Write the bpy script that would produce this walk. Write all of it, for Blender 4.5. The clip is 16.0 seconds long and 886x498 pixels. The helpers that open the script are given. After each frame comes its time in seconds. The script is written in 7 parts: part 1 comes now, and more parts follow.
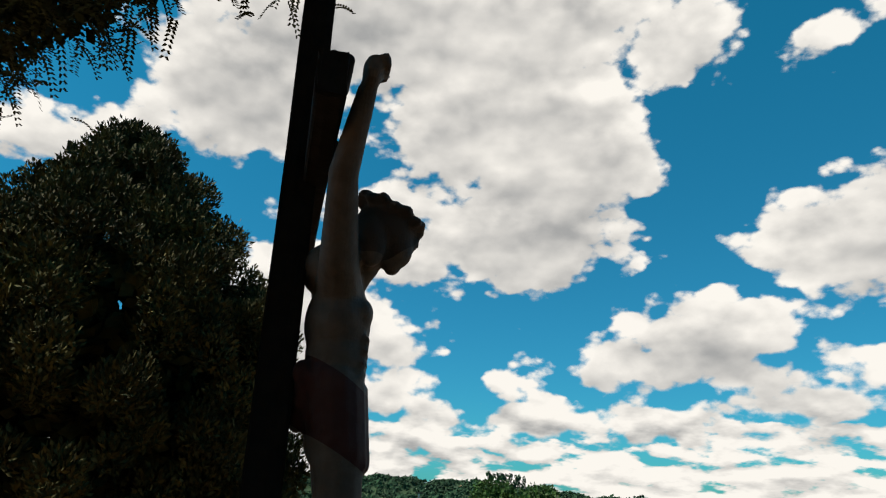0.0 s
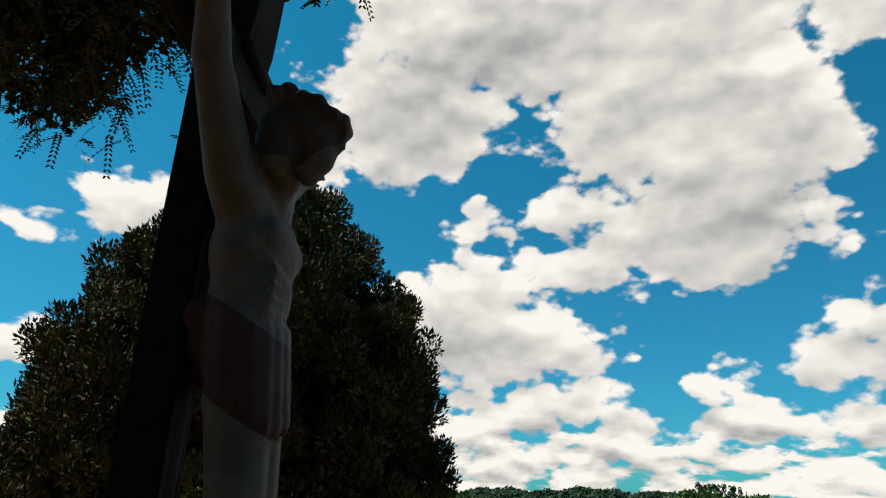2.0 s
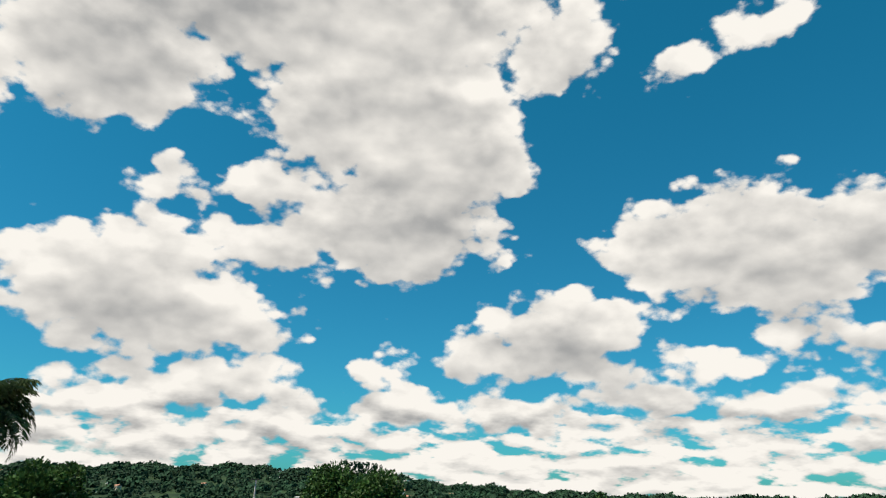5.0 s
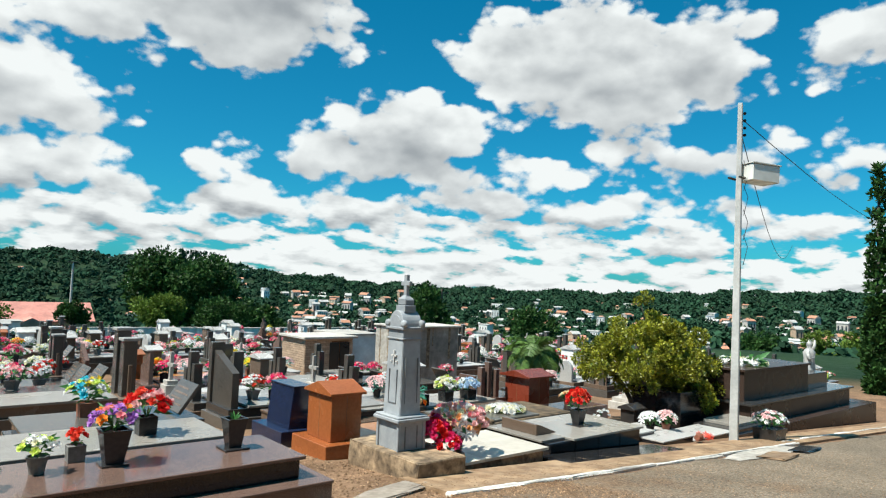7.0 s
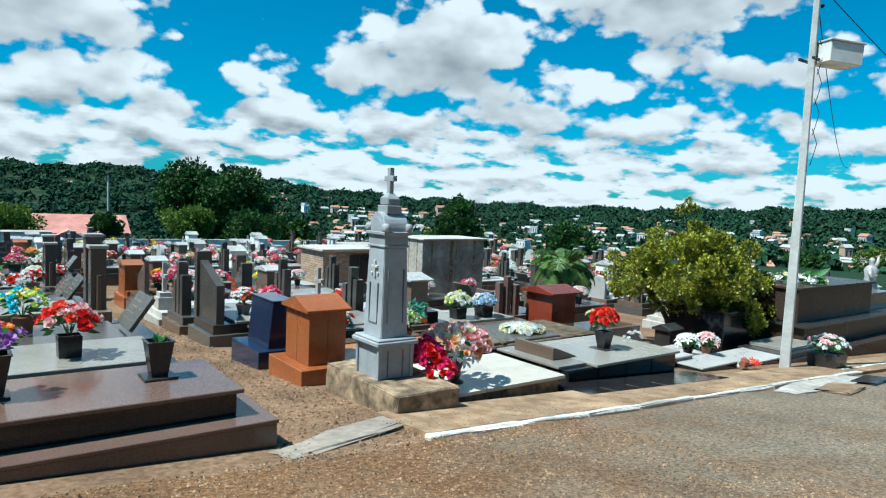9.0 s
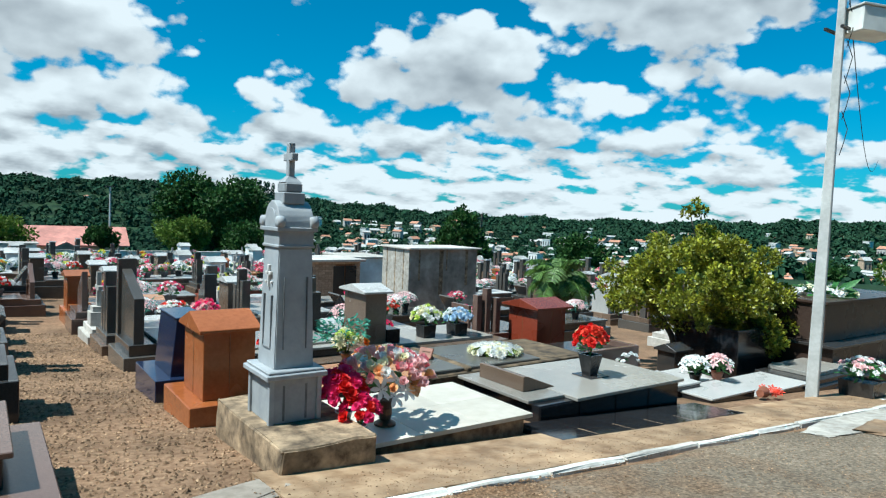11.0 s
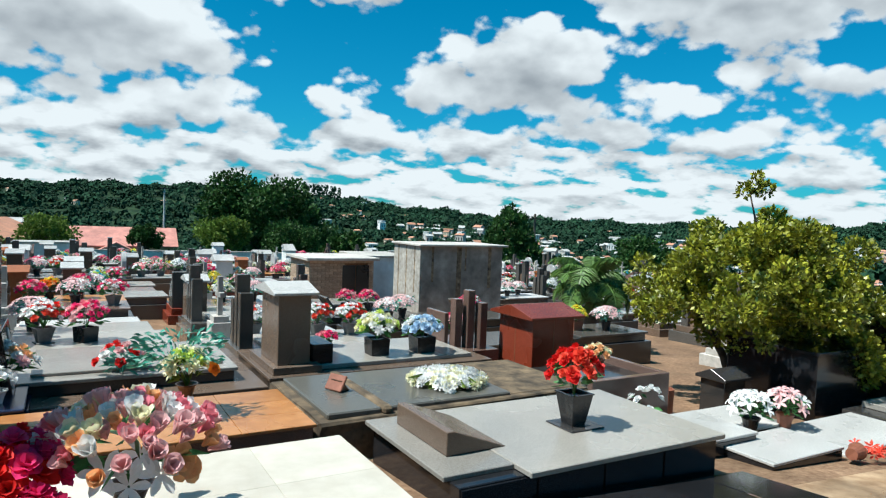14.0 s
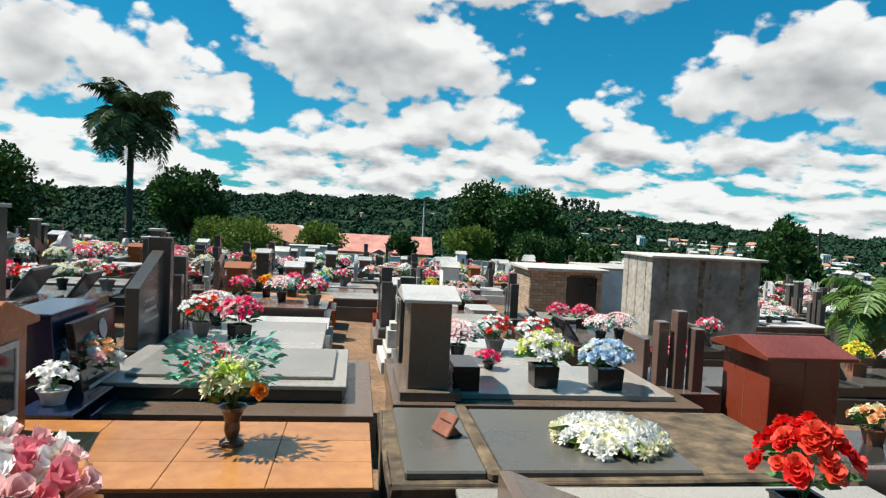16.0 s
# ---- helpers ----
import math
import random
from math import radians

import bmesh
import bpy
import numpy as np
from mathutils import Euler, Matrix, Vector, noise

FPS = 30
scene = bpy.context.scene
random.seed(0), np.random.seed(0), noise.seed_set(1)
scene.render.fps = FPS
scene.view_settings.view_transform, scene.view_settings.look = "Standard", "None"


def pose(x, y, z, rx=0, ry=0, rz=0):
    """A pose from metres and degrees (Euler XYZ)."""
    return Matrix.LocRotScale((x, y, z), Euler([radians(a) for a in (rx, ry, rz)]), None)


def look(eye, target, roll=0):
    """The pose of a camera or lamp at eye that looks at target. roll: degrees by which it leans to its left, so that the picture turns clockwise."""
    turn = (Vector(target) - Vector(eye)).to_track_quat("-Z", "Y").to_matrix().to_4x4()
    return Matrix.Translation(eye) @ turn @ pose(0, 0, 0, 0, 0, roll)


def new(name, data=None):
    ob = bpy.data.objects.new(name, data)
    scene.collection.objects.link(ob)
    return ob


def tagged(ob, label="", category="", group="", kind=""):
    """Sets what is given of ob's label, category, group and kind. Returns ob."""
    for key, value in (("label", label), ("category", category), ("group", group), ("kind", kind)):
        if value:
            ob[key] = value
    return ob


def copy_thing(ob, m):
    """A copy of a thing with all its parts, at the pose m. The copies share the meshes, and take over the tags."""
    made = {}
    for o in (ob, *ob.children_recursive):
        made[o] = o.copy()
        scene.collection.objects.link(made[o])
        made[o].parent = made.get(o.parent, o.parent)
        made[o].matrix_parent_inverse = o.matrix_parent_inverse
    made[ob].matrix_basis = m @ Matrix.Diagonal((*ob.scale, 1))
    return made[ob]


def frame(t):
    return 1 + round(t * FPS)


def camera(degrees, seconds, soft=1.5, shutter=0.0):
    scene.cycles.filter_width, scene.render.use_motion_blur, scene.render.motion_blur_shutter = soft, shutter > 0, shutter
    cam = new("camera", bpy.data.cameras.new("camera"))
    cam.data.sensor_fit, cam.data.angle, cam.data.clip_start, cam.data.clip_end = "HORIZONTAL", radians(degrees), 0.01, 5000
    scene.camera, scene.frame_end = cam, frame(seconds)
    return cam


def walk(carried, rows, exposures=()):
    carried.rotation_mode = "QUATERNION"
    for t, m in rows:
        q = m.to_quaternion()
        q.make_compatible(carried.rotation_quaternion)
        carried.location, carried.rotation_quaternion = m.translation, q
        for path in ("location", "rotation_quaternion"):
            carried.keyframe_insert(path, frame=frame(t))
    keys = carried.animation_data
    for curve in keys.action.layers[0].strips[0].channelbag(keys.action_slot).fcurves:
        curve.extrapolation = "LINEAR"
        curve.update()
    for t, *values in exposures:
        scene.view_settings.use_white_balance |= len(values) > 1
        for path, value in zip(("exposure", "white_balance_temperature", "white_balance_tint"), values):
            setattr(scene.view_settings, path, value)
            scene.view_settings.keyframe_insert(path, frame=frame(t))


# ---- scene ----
cam = camera(68.2, 16.0, soft=1.2)
PATH = [
    (0, (-4.763, -3.918, 2.742), (-4.314, -2.107, 3.46), 1.7),
    (0.5, (-4.655, -3.714, 2.759), (-4.32, -1.882, 3.487), 1.2),
    (1, (-4.463, -3.559, 2.783), (-4.322, -1.707, 3.524), 1.1),
    (1.5, (-4.208, -3.511, 2.749), (-4.204, -1.653, 3.491), 1.2),
    (2, (-3.979, -3.342, 2.667), (-4.058, -1.485, 3.406), 1.4),
    (2.5, (-3.745, -3.102, 2.641), (-3.83, -1.246, 3.38), 1.2),
    (3, (-3.489, -2.843, 2.626), (-3.57, -0.987, 3.367), 1.0),
    (3.5, (-3.068, -2.498, 2.613), (-3.065, -0.638, 3.349), 1.2),
    (4, (-2.778, -2.176, 2.573), (-2.457, -0.338, 3.294), 1.6),
    (4.5, (-2.475, -1.884, 2.548), (-1.864, -0.119, 3.262), 1.4),
    (7, (-0.925, -0.532, 2.263), (0.354, 1.0, 2.382), 2.2),
    (7.5, (-0.64, -0.238, 2.221), (0.631, 1.281, 1.947), 2.4),
    (8, (-0.265, 0.011, 2.162), (0.999, 1.528, 1.848), 2.2),
    (8.5, (0.125, 0.192, 2.117), (1.367, 1.727, 1.799), 2.1),
    (9, (0.521, 0.409, 2.076), (1.715, 2.007, 1.934), 2.4),
    (9.5, (0.892, 0.628, 2.051), (2.087, 2.228, 1.942), 2.2),
    (12, (3.078, 1.761, 1.8), (4.22, 3.4, 1.7), 2.3),
    (12.5, (3.534, 1.98, 1.782), (4.671, 3.623, 1.68), 2.2),
    (13, (4.025, 2.232, 1.722), (5.078, 3.929, 1.619), 2.3),
    (13.5, (4.425, 2.507, 1.652), (5.424, 4.237, 1.552), 2.5),
    (14, (4.866, 2.835, 1.595), (5.862, 4.567, 1.497), 2.2),
    (14.5, (5.218, 3.157, 1.58), (5.883, 5.041, 1.484), 2.7),
    (15, (5.559, 3.489, 1.498), (6.097, 5.413, 1.404), 3.0),
    (15.3, (5.828, 3.691, 1.493), (6.36, 5.617, 1.401), 2.7),
    (15.5, (5.985, 3.83, 1.470), (6.486, 5.764, 1.377), 2.6),
    (15.8, (6.209, 4.045, 1.438), (6.532, 6.017, 1.347), 2.7),
    (16, (6.334, 4.109, 1.416), (6.598, 6.089, 1.326), 2.9),
]
walk(cam, [(t, look(eye, target, roll)) for t, eye, target, roll in PATH],
     exposures=[(0.0, 0.26, 7000, 11), (4.7, 0.24, 7000, 11), (6.7, 0.2, 6500, 8), (7.0, 0.26, 6300, 6), (7.6, 0.22, 5700, 0), (9.0, 0.2, 5550, -1), (12.0, 0.2, 5700, 1), (14.0, 0.2, 5900, 4), (15.0, 0.24, 6250, 7), (16.0, 0.25, 6450, 9)])

# ---- sky and sun ----
SUN_EL, SUN_FROM = 60.0, Vector((-1.0, 0.2, 0.0)).normalized()
sun = new("sun", bpy.data.lights.new("sun", "SUN"))
sun.data.energy, sun.data.angle, sun.data.color = 6.6, radians(0.6), (1.0, 0.93, 0.83)
to_sun = SUN_FROM * math.cos(radians(SUN_EL)) + Vector((0, 0, math.sin(radians(SUN_EL))))
sun.matrix_world = look(to_sun * 60, (0, 0, 0))

# banks of cumulus: bearing, height above the horizon, half width, half height (degrees)
HIGH_CLOUDS = [
    (-5.9, 33.3, 10.9, 5.9),
    (12.0, 40.1, 28.6, 6.5),
    (19.7, 33.0, 13.6, 7.1),
    (25.2, 28.7, 9.4, 6.7),
    (22.2, 22.5, 11.0, 5.5),
    (37.4, 37.9, 7.1, 3.9),
    (48.4, 34.4, 3.4, 1.6),
    (55.1, 35.5, 6.5, 1.5),
    (0.9, 23.9, 3.0, 1.7),
    (9.1, 25.3, 5.0, 2.8),
    (0.0, 15.6, 11.3, 5.1),
    (10.7, 20.1, 8.7, 2.8),
    (4.2, 12.8, 8.4, 3.3),
    (7.3, 8.8, 6.4, 1.8),
    (-1.8, 6.6, 6.3, 1.6),
    (19.4, 9.9, 1.7, 1.1),
    (-15.9, 25.5, 5.2, 3.9),
    (-21.4, 25.8, 4.6, 2.6),
    (-30.3, 22.4, 4.2, 3.0),
    (-36.5, 18.9, 2.2, 1.2),
    (-35.2, 10.6, 2.8, 2.0),
]
MIDDLE_CLOUDS = [
    (47.8, 19.6, 9.1, 4.2),
    (55.5, 17.4, 7.5, 4.2),
    (36.7, 12.9, 8.6, 3.9),
    (29.8, 11.2, 7.2, 2.6),
    (23.2, 11.0, 1.9, 1.7),
    (40.1, 9.8, 6.9, 2.4),
    (22.1, 6.7, 4.4, 1.9),
    (30.8, 6.4, 9.2, 1.9),
    (42.9, 7.5, 4.5, 1.8),
    (11.7, 5.2, 2.8, 1.5),
    (4.4, 4.8, 4.2, 1.1),
    (61.4, 19.4, 5.3, 4.2),
    (52.7, 20.2, 6.2, 4.4),
    (56.3, 11.9, 3.9, 2.0),
    (63.8, 11.0, 7.9, 1.8),
    (70.8, 10.6, 3.5, 1.9),
    (49.7, 10.1, 3.6, 1.1),
    (54.8, 7.0, 8.1, 1.4),
    (71.1, 19.1, 3.4, 2.3),
]
LOW_CLOUDS = [
    (76.3, 18.8, 3.6, 3.0),
    (70.5, 6.3, 2.1, 0.7),
    (65.1, 6.5, 1.8, 1.1),
    (40.5, 7.7, 6.2, 1.4),
    (22.7, 7.1, 4.5, 1.9),
    (12.4, 5.5, 3.0, 1.4),
    (15.5, 6.3, 2.3, 1.2),
    (-20.3, 11.3, 7.0, 3.3),
    (-24.5, 11.4, 4.2, 4.3),
    (-11.5, 8.9, 3.9, 1.9),
    (0.9, 13.8, 10.2, 4.4),
    (5.2, 7.9, 8.4, 1.9),
    (-3.6, 5.9, 5.2, 1.2),
    (-22.8, 3.8, 5.8, 1.7),
    (-28.5, 5.7, 3.8, 2.3),
    (4.6, 4.0, 5.4, 1.4),
    (-2.1, 2.9, 5.3, 1.2),
    (-15.2, 4.7, 3.8, 1.6),
]


def make_world():
    world = bpy.data.worlds.new("sky")
    scene.world = world
    world.use_nodes = True
    nt = world.node_tree
    nt.nodes.clear()

    def put(sock, v):
        if isinstance(v, (int, float)):
            sock.default_value = v
        else:
            nt.links.new(v, sock)

    def m(op, a, b=0.0, c=0.0):
        n = nt.nodes.new("ShaderNodeMath")
        n.operation = op
        for s, v in zip(n.inputs, (a, b, c)):
            put(s, v)
        return n.outputs[0]

    sky = nt.nodes.new("ShaderNodeTexSky")
    sky.sky_type, sky.sun_disc = "NISHITA", False
    sky.sun_elevation, sky.sun_rotation = radians(SUN_EL), radians(-90)
    sky.air_density, sky.dust_density, sky.ozone_density = 1.0, 0.6, 1.5
    way = nt.nodes.new("ShaderNodeTexCoord").outputs["Generated"]
    sep = nt.nodes.new("ShaderNodeSeparateXYZ")
    nt.links.new(way, sep.inputs[0])
    x, y, z = sep.outputs
    zc = m("MAXIMUM", z, 0.0)
    flat = nt.nodes.new("ShaderNodeCombineXYZ")
    put(flat.inputs[0], x)
    put(flat.inputs[1], y)
    put(flat.inputs[2], m("MULTIPLY", z, 1.55))

    def noise_of(scale, detail, rough, vec):
        n = nt.nodes.new("ShaderNodeTexNoise")
        n.inputs["Scale"].default_value, n.inputs["Detail"].default_value, n.inputs["Roughness"].default_value = scale, detail, rough
        nt.links.new(vec, n.inputs["Vector"])
        return n

    raised = nt.nodes.new("ShaderNodeVectorMath")
    raised.operation = "ADD"
    nt.links.new(flat.outputs[0], raised.inputs[0])
    raised.inputs[1].default_value = (0, 0, 0.035)
    warp = noise_of(9.0, 6.0, 0.6, flat.outputs[0])
    wsep = nt.nodes.new("ShaderNodeSeparateColor")
    nt.links.new(warp.outputs["Color"], wsep.inputs[0])
    big = noise_of(3.0, 2.0, 0.5, flat.outputs[0]).outputs[0]
    puff = noise_of(13.0, 9.0, 0.6, flat.outputs[0]).outputs[0]
    puff_above = noise_of(13.0, 5.0, 0.55, raised.outputs[0]).outputs[0]
    lump = noise_of(6.5, 3.0, 0.5, flat.outputs[0]).outputs[0]
    lump_above = noise_of(6.5, 3.0, 0.5, raised.outputs[0]).outputs[0]
    deg = 180 / math.pi
    az = m("MULTIPLY", m("ARCTAN2", x, y), deg)
    el = m("MULTIPLY", m("ARCSINE", z), deg)
    az = m("ADD", az, m("MULTIPLY", m("SUBTRACT", wsep.outputs[0], 0.5), 2.6))
    el = m("ADD", el, m("MULTIPLY", m("SUBTRACT", wsep.outputs[1], 0.5), m("MULTIPLY_ADD", zc, 2.5, 1.0)))
    # the banks, as depth inside the cloud in degrees; once at the place and once a little above it
    def depth(lift, wob):
        spot = nt.nodes.new("ShaderNodeCombineXYZ")
        put(spot.inputs[0], az)
        put(spot.inputs[1], m("ADD", el, lift))
        total = -6.0
        for a, e, w, h in HIGH_CLOUDS + MIDDLE_CLOUDS + LOW_CLOUDS:
            k = nt.nodes.new("ShaderNodeVectorMath")
            k.operation = "MULTIPLY_ADD"
            nt.links.new(spot.outputs[0], k.inputs[0])
            k.inputs[1].default_value, k.inputs[2].default_value = (1 / w, 1 / h, 0), (-a / w, -e / h, 0)
            ln = nt.nodes.new("ShaderNodeVectorMath")
            ln.operation = "LENGTH"
            nt.links.new(k.outputs[0], ln.inputs[0])
            s = min(w, h) * 0.75 + 0.4
            total = m("SMOOTH_MAX", m("MULTIPLY_ADD", ln.outputs["Value"], -s, s), total, 0.5)
        return m("ADD", total, wob)

    # a low bank of small cumulus towards the horizon, in rows that close up with distance
    def rows_of(lift):
        far = m("ADD", zc, 0.30 + lift)
        plane = nt.nodes.new("ShaderNodeCombineXYZ")
        put(plane.inputs[0], m("DIVIDE", x, far))
        put(plane.inputs[1], m("DIVIDE", y, far))
        return noise_of(5.0, 4.0, 0.52, plane.outputs[0]).outputs[0]

    row, row_above = rows_of(0.0), rows_of(0.014)
    low = m("MINIMUM", m("MAXIMUM", m("MULTIPLY_ADD", el, -1 / 3.0, 9.0 / 3.0), 0.0), 1.0)
    haze = m("MINIMUM", m("MAXIMUM", m("MULTIPLY_ADD", el, -1 / 5.0, 1.0), 0.0), 1.0)
    bank = m("MULTIPLY_ADD", m("SUBTRACT", row, 0.45), 9.0, m("MULTIPLY", haze, 1.0))
    bank = m("MULTIPLY_ADD", m("SUBTRACT", low, 1.0), 6.0, bank)
    billow = nt.nodes.new("ShaderNodeTexVoronoi")
    billow.feature, billow.inputs["Scale"].default_value, billow.inputs["Detail"].default_value = "SMOOTH_F1", 17.0, 2.0
    billow.inputs["Smoothness"].default_value = 0.35
    nt.links.new(flat.outputs[0], billow.inputs["Vector"])
    lobes = m("MULTIPLY_ADD", billow.outputs["Distance"], -2.4, 2.06)
    wob = m("MULTIPLY_ADD", m("SUBTRACT", puff, 0.5), 4.2, lobes)
    wob_above = m("MULTIPLY_ADD", m("SUBTRACT", puff_above, 0.5), 3.0, 0.6)
    field = m("SMOOTH_MAX", depth(0.0, wob), m("MULTIPLY_ADD", m("SUBTRACT", puff, 0.5), 2.5, bank), 0.4)
    above = depth(1.9, wob_above)
    mask = nt.nodes.new("ShaderNodeMapRange")
    mask.interpolation_type = "SMOOTHSTEP"
    mask.inputs["From Min"].default_value, mask.inputs["From Max"].default_value = -0.15, 0.65
    put(mask.inputs["Value"], field)
    shade = nt.nodes.new("ShaderNodeMapRange")
    shade.interpolation_type = "SMOOTHSTEP"
    shade.inputs["From Min"].default_value, shade.inputs["From Max"].default_value = -0.6, 3.6
    shade.inputs["To Min"].default_value, shade.inputs["To Max"].default_value = 1.0, 0.42
    put(shade.inputs["Value"], above)
    light = m("MULTIPLY_ADD", m("SUBTRACT", puff, puff_above), 0.5, shade.outputs[0])
    light = m("MULTIPLY_ADD", m("SUBTRACT", lump, lump_above), 1.5, light)
    light = m("MULTIPLY_ADD", m("SUBTRACT", big, 0.5), 0.8, light)
    light = m("MULTIPLY_ADD", m("MULTIPLY", m("SUBTRACT", row, row_above), low), 2.4, light)
    light = m("MINIMUM", m("MAXIMUM", light, 0.0), 1.0)
    tone = nt.nodes.new("ShaderNodeMix")
    tone.data_type = "RGBA"
    put(tone.inputs["Factor"], light)
    tone.inputs[6].default_value = (0.37, 0.39, 0.41, 1)
    tone.inputs[7].default_value = (0.93, 0.935, 0.92, 1)
    tint = nt.nodes.new("ShaderNodeMix")
    tint.data_type, tint.blend_type = "RGBA", "MULTIPLY"
    tint.inputs["Factor"].default_value = 1.0
    nt.links.new(sky.outputs[0], tint.inputs[6])
    hue = nt.nodes.new("ShaderNodeMix")
    hue.data_type = "RGBA"
    put(hue.inputs["Factor"], m("MINIMUM", m("MULTIPLY", zc, 1.7), 1.0))
    hue.inputs[6].default_value = (0.014, 0.080, 0.105, 1)
    hue.inputs[7].default_value = (0.004, 0.099, 0.114, 1)
    nt.links.new(hue.outputs[2], tint.inputs[7])
    mix = nt.nodes.new("ShaderNodeMix")
    mix.data_type = "RGBA"
    put(mix.inputs["Factor"], mask.outputs[0])
    nt.links.new(tint.outputs[2], mix.inputs[6])
    nt.links.new(tone.outputs[2], mix.inputs[7])
    back = nt.nodes.new("ShaderNodeBackground")
    nt.links.new(mix.outputs[2], back.inputs[0])
    back.inputs[1].default_value = 0.84
    out = nt.nodes.new("ShaderNodeOutputWorld")
    nt.links.new(back.outputs[0], out.inputs[0])


make_world()


# ---- materials ----
def mat(name, c1, c2, rough=0.6, scale=20.0, bump=0.15, metal=0.0, vary=0.15, blotch=0.25, big=1.2, coat=0.0, island=False, speck=None, space="Object", through_light=0.0):
    ma = bpy.data.materials.new(name)
    ma.use_nodes = True
    nt = ma.node_tree
    b = nt.nodes["Principled BSDF"]
    tc = nt.nodes.new("ShaderNodeTexCoord").outputs[space]

    def nz(s, d=4.0, r=0.6):
        n = nt.nodes.new("ShaderNodeTexNoise")
        n.inputs["Scale"].default_value, n.inputs["Detail"].default_value, n.inputs["Roughness"].default_value = s, d, r
        nt.links.new(tc, n.inputs["Vector"])
        return n.outputs[0]

    def ramp(f, lo, hi):
        n = nt.nodes.new("ShaderNodeMapRange")
        n.inputs["From Min"].default_value, n.inputs["From Max"].default_value = 0.3, 0.7
        n.inputs["To Min"].default_value, n.inputs["To Max"].default_value = lo, hi
        nt.links.new(f, n.inputs["Value"])
        return n.outputs[0]

    fine, wide = nz(scale), nz(big, 3.0)
    mix = nt.nodes.new("ShaderNodeMix")
    mix.data_type = "RGBA"
    nt.links.new(ramp(fine, 0, 1), mix.inputs["Factor"])
    mix.inputs[6].default_value, mix.inputs[7].default_value = (*c1, 1), (*c2, 1)
    col = mix.outputs[2]
    if speck:
        v = nt.nodes.new("ShaderNodeTexNoise")
        v.inputs["Scale"].default_value, v.inputs["Detail"].default_value = speck[0], 1.0
        nt.links.new(tc, v.inputs["Vector"])
        s = nt.nodes.new("ShaderNodeMapRange")
        s.inputs["From Min"].default_value, s.inputs["From Max"].default_value = 0.56, 0.66
        nt.links.new(v.outputs[0], s.inputs["Value"])
        m2 = nt.nodes.new("ShaderNodeMix")
        m2.data_type = "RGBA"
        nt.links.new(s.outputs[0], m2.inputs["Factor"])
        nt.links.new(col, m2.inputs[6])
        m2.inputs[7].default_value = (*speck[1], 1)
        col = m2.outputs[2]
    hsv = nt.nodes.new("ShaderNodeHueSaturation")
    nt.links.new(col, hsv.inputs["Color"])
    if island:
        rnd = nt.nodes.new("ShaderNodeNewGeometry").outputs["Random Per Island"]
    else:
        rnd = nt.nodes.new("ShaderNodeObjectInfo").outputs["Random"]
    a = nt.nodes.new("ShaderNodeMapRange")
    a.inputs["To Min"].default_value, a.inputs["To Max"].default_value = 1 - vary, 1 + vary
    nt.links.new(rnd, a.inputs["Value"])
    mu = nt.nodes.new("ShaderNodeMath")
    mu.operation = "MULTIPLY"
    nt.links.new(a.outputs[0], mu.inputs[0])
    nt.links.new(ramp(wide, 1 - blotch, 1 + blotch), mu.inputs[1])
    nt.links.new(mu.outputs[0], hsv.inputs["Value"])
    nt.links.new(hsv.outputs[0], b.inputs["Base Color"])
    b.inputs["Roughness"].default_value, b.inputs["Metallic"].default_value = rough, metal
    b.inputs["Coat Weight"].default_value = coat
    if rough > 0.05:
        nt.links.new(ramp(wide, max(0.03, rough * 0.8), min(1, rough * 1.25)), b.inputs["Roughness"])
    if bump:
        bu = nt.nodes.new("ShaderNodeBump")
        bu.inputs["Strength"].default_value, bu.inputs["Distance"].default_value = bump, 0.02
        nt.links.new(fine, bu.inputs["Height"])
        nt.links.new(bu.outputs[0], b.inputs["Normal"])
    if through_light:
        b.inputs["Subsurface Weight"].default_value = 0.0
        tr = nt.nodes.new("ShaderNodeBsdfTranslucent")
        nt.links.new(hsv.outputs[0], tr.inputs[0])
        ms = nt.nodes.new("ShaderNodeMixShader")
        ms.inputs[0].default_value = through_light
        nt.links.new(b.outputs[0], ms.inputs[1])
        nt.links.new(tr.outputs[0], ms.inputs[2])
        nt.links.new(ms.outputs[0], nt.nodes["Material Output"].inputs[0])
    return ma


def granite(name, c, speck, rough=0.13):
    return mat(name, tuple(v * 0.8 for v in c), tuple(v * 1.2 for v in c), rough, 60, 0.015, speck=(260, speck), blotch=0.12, vary=0.18)


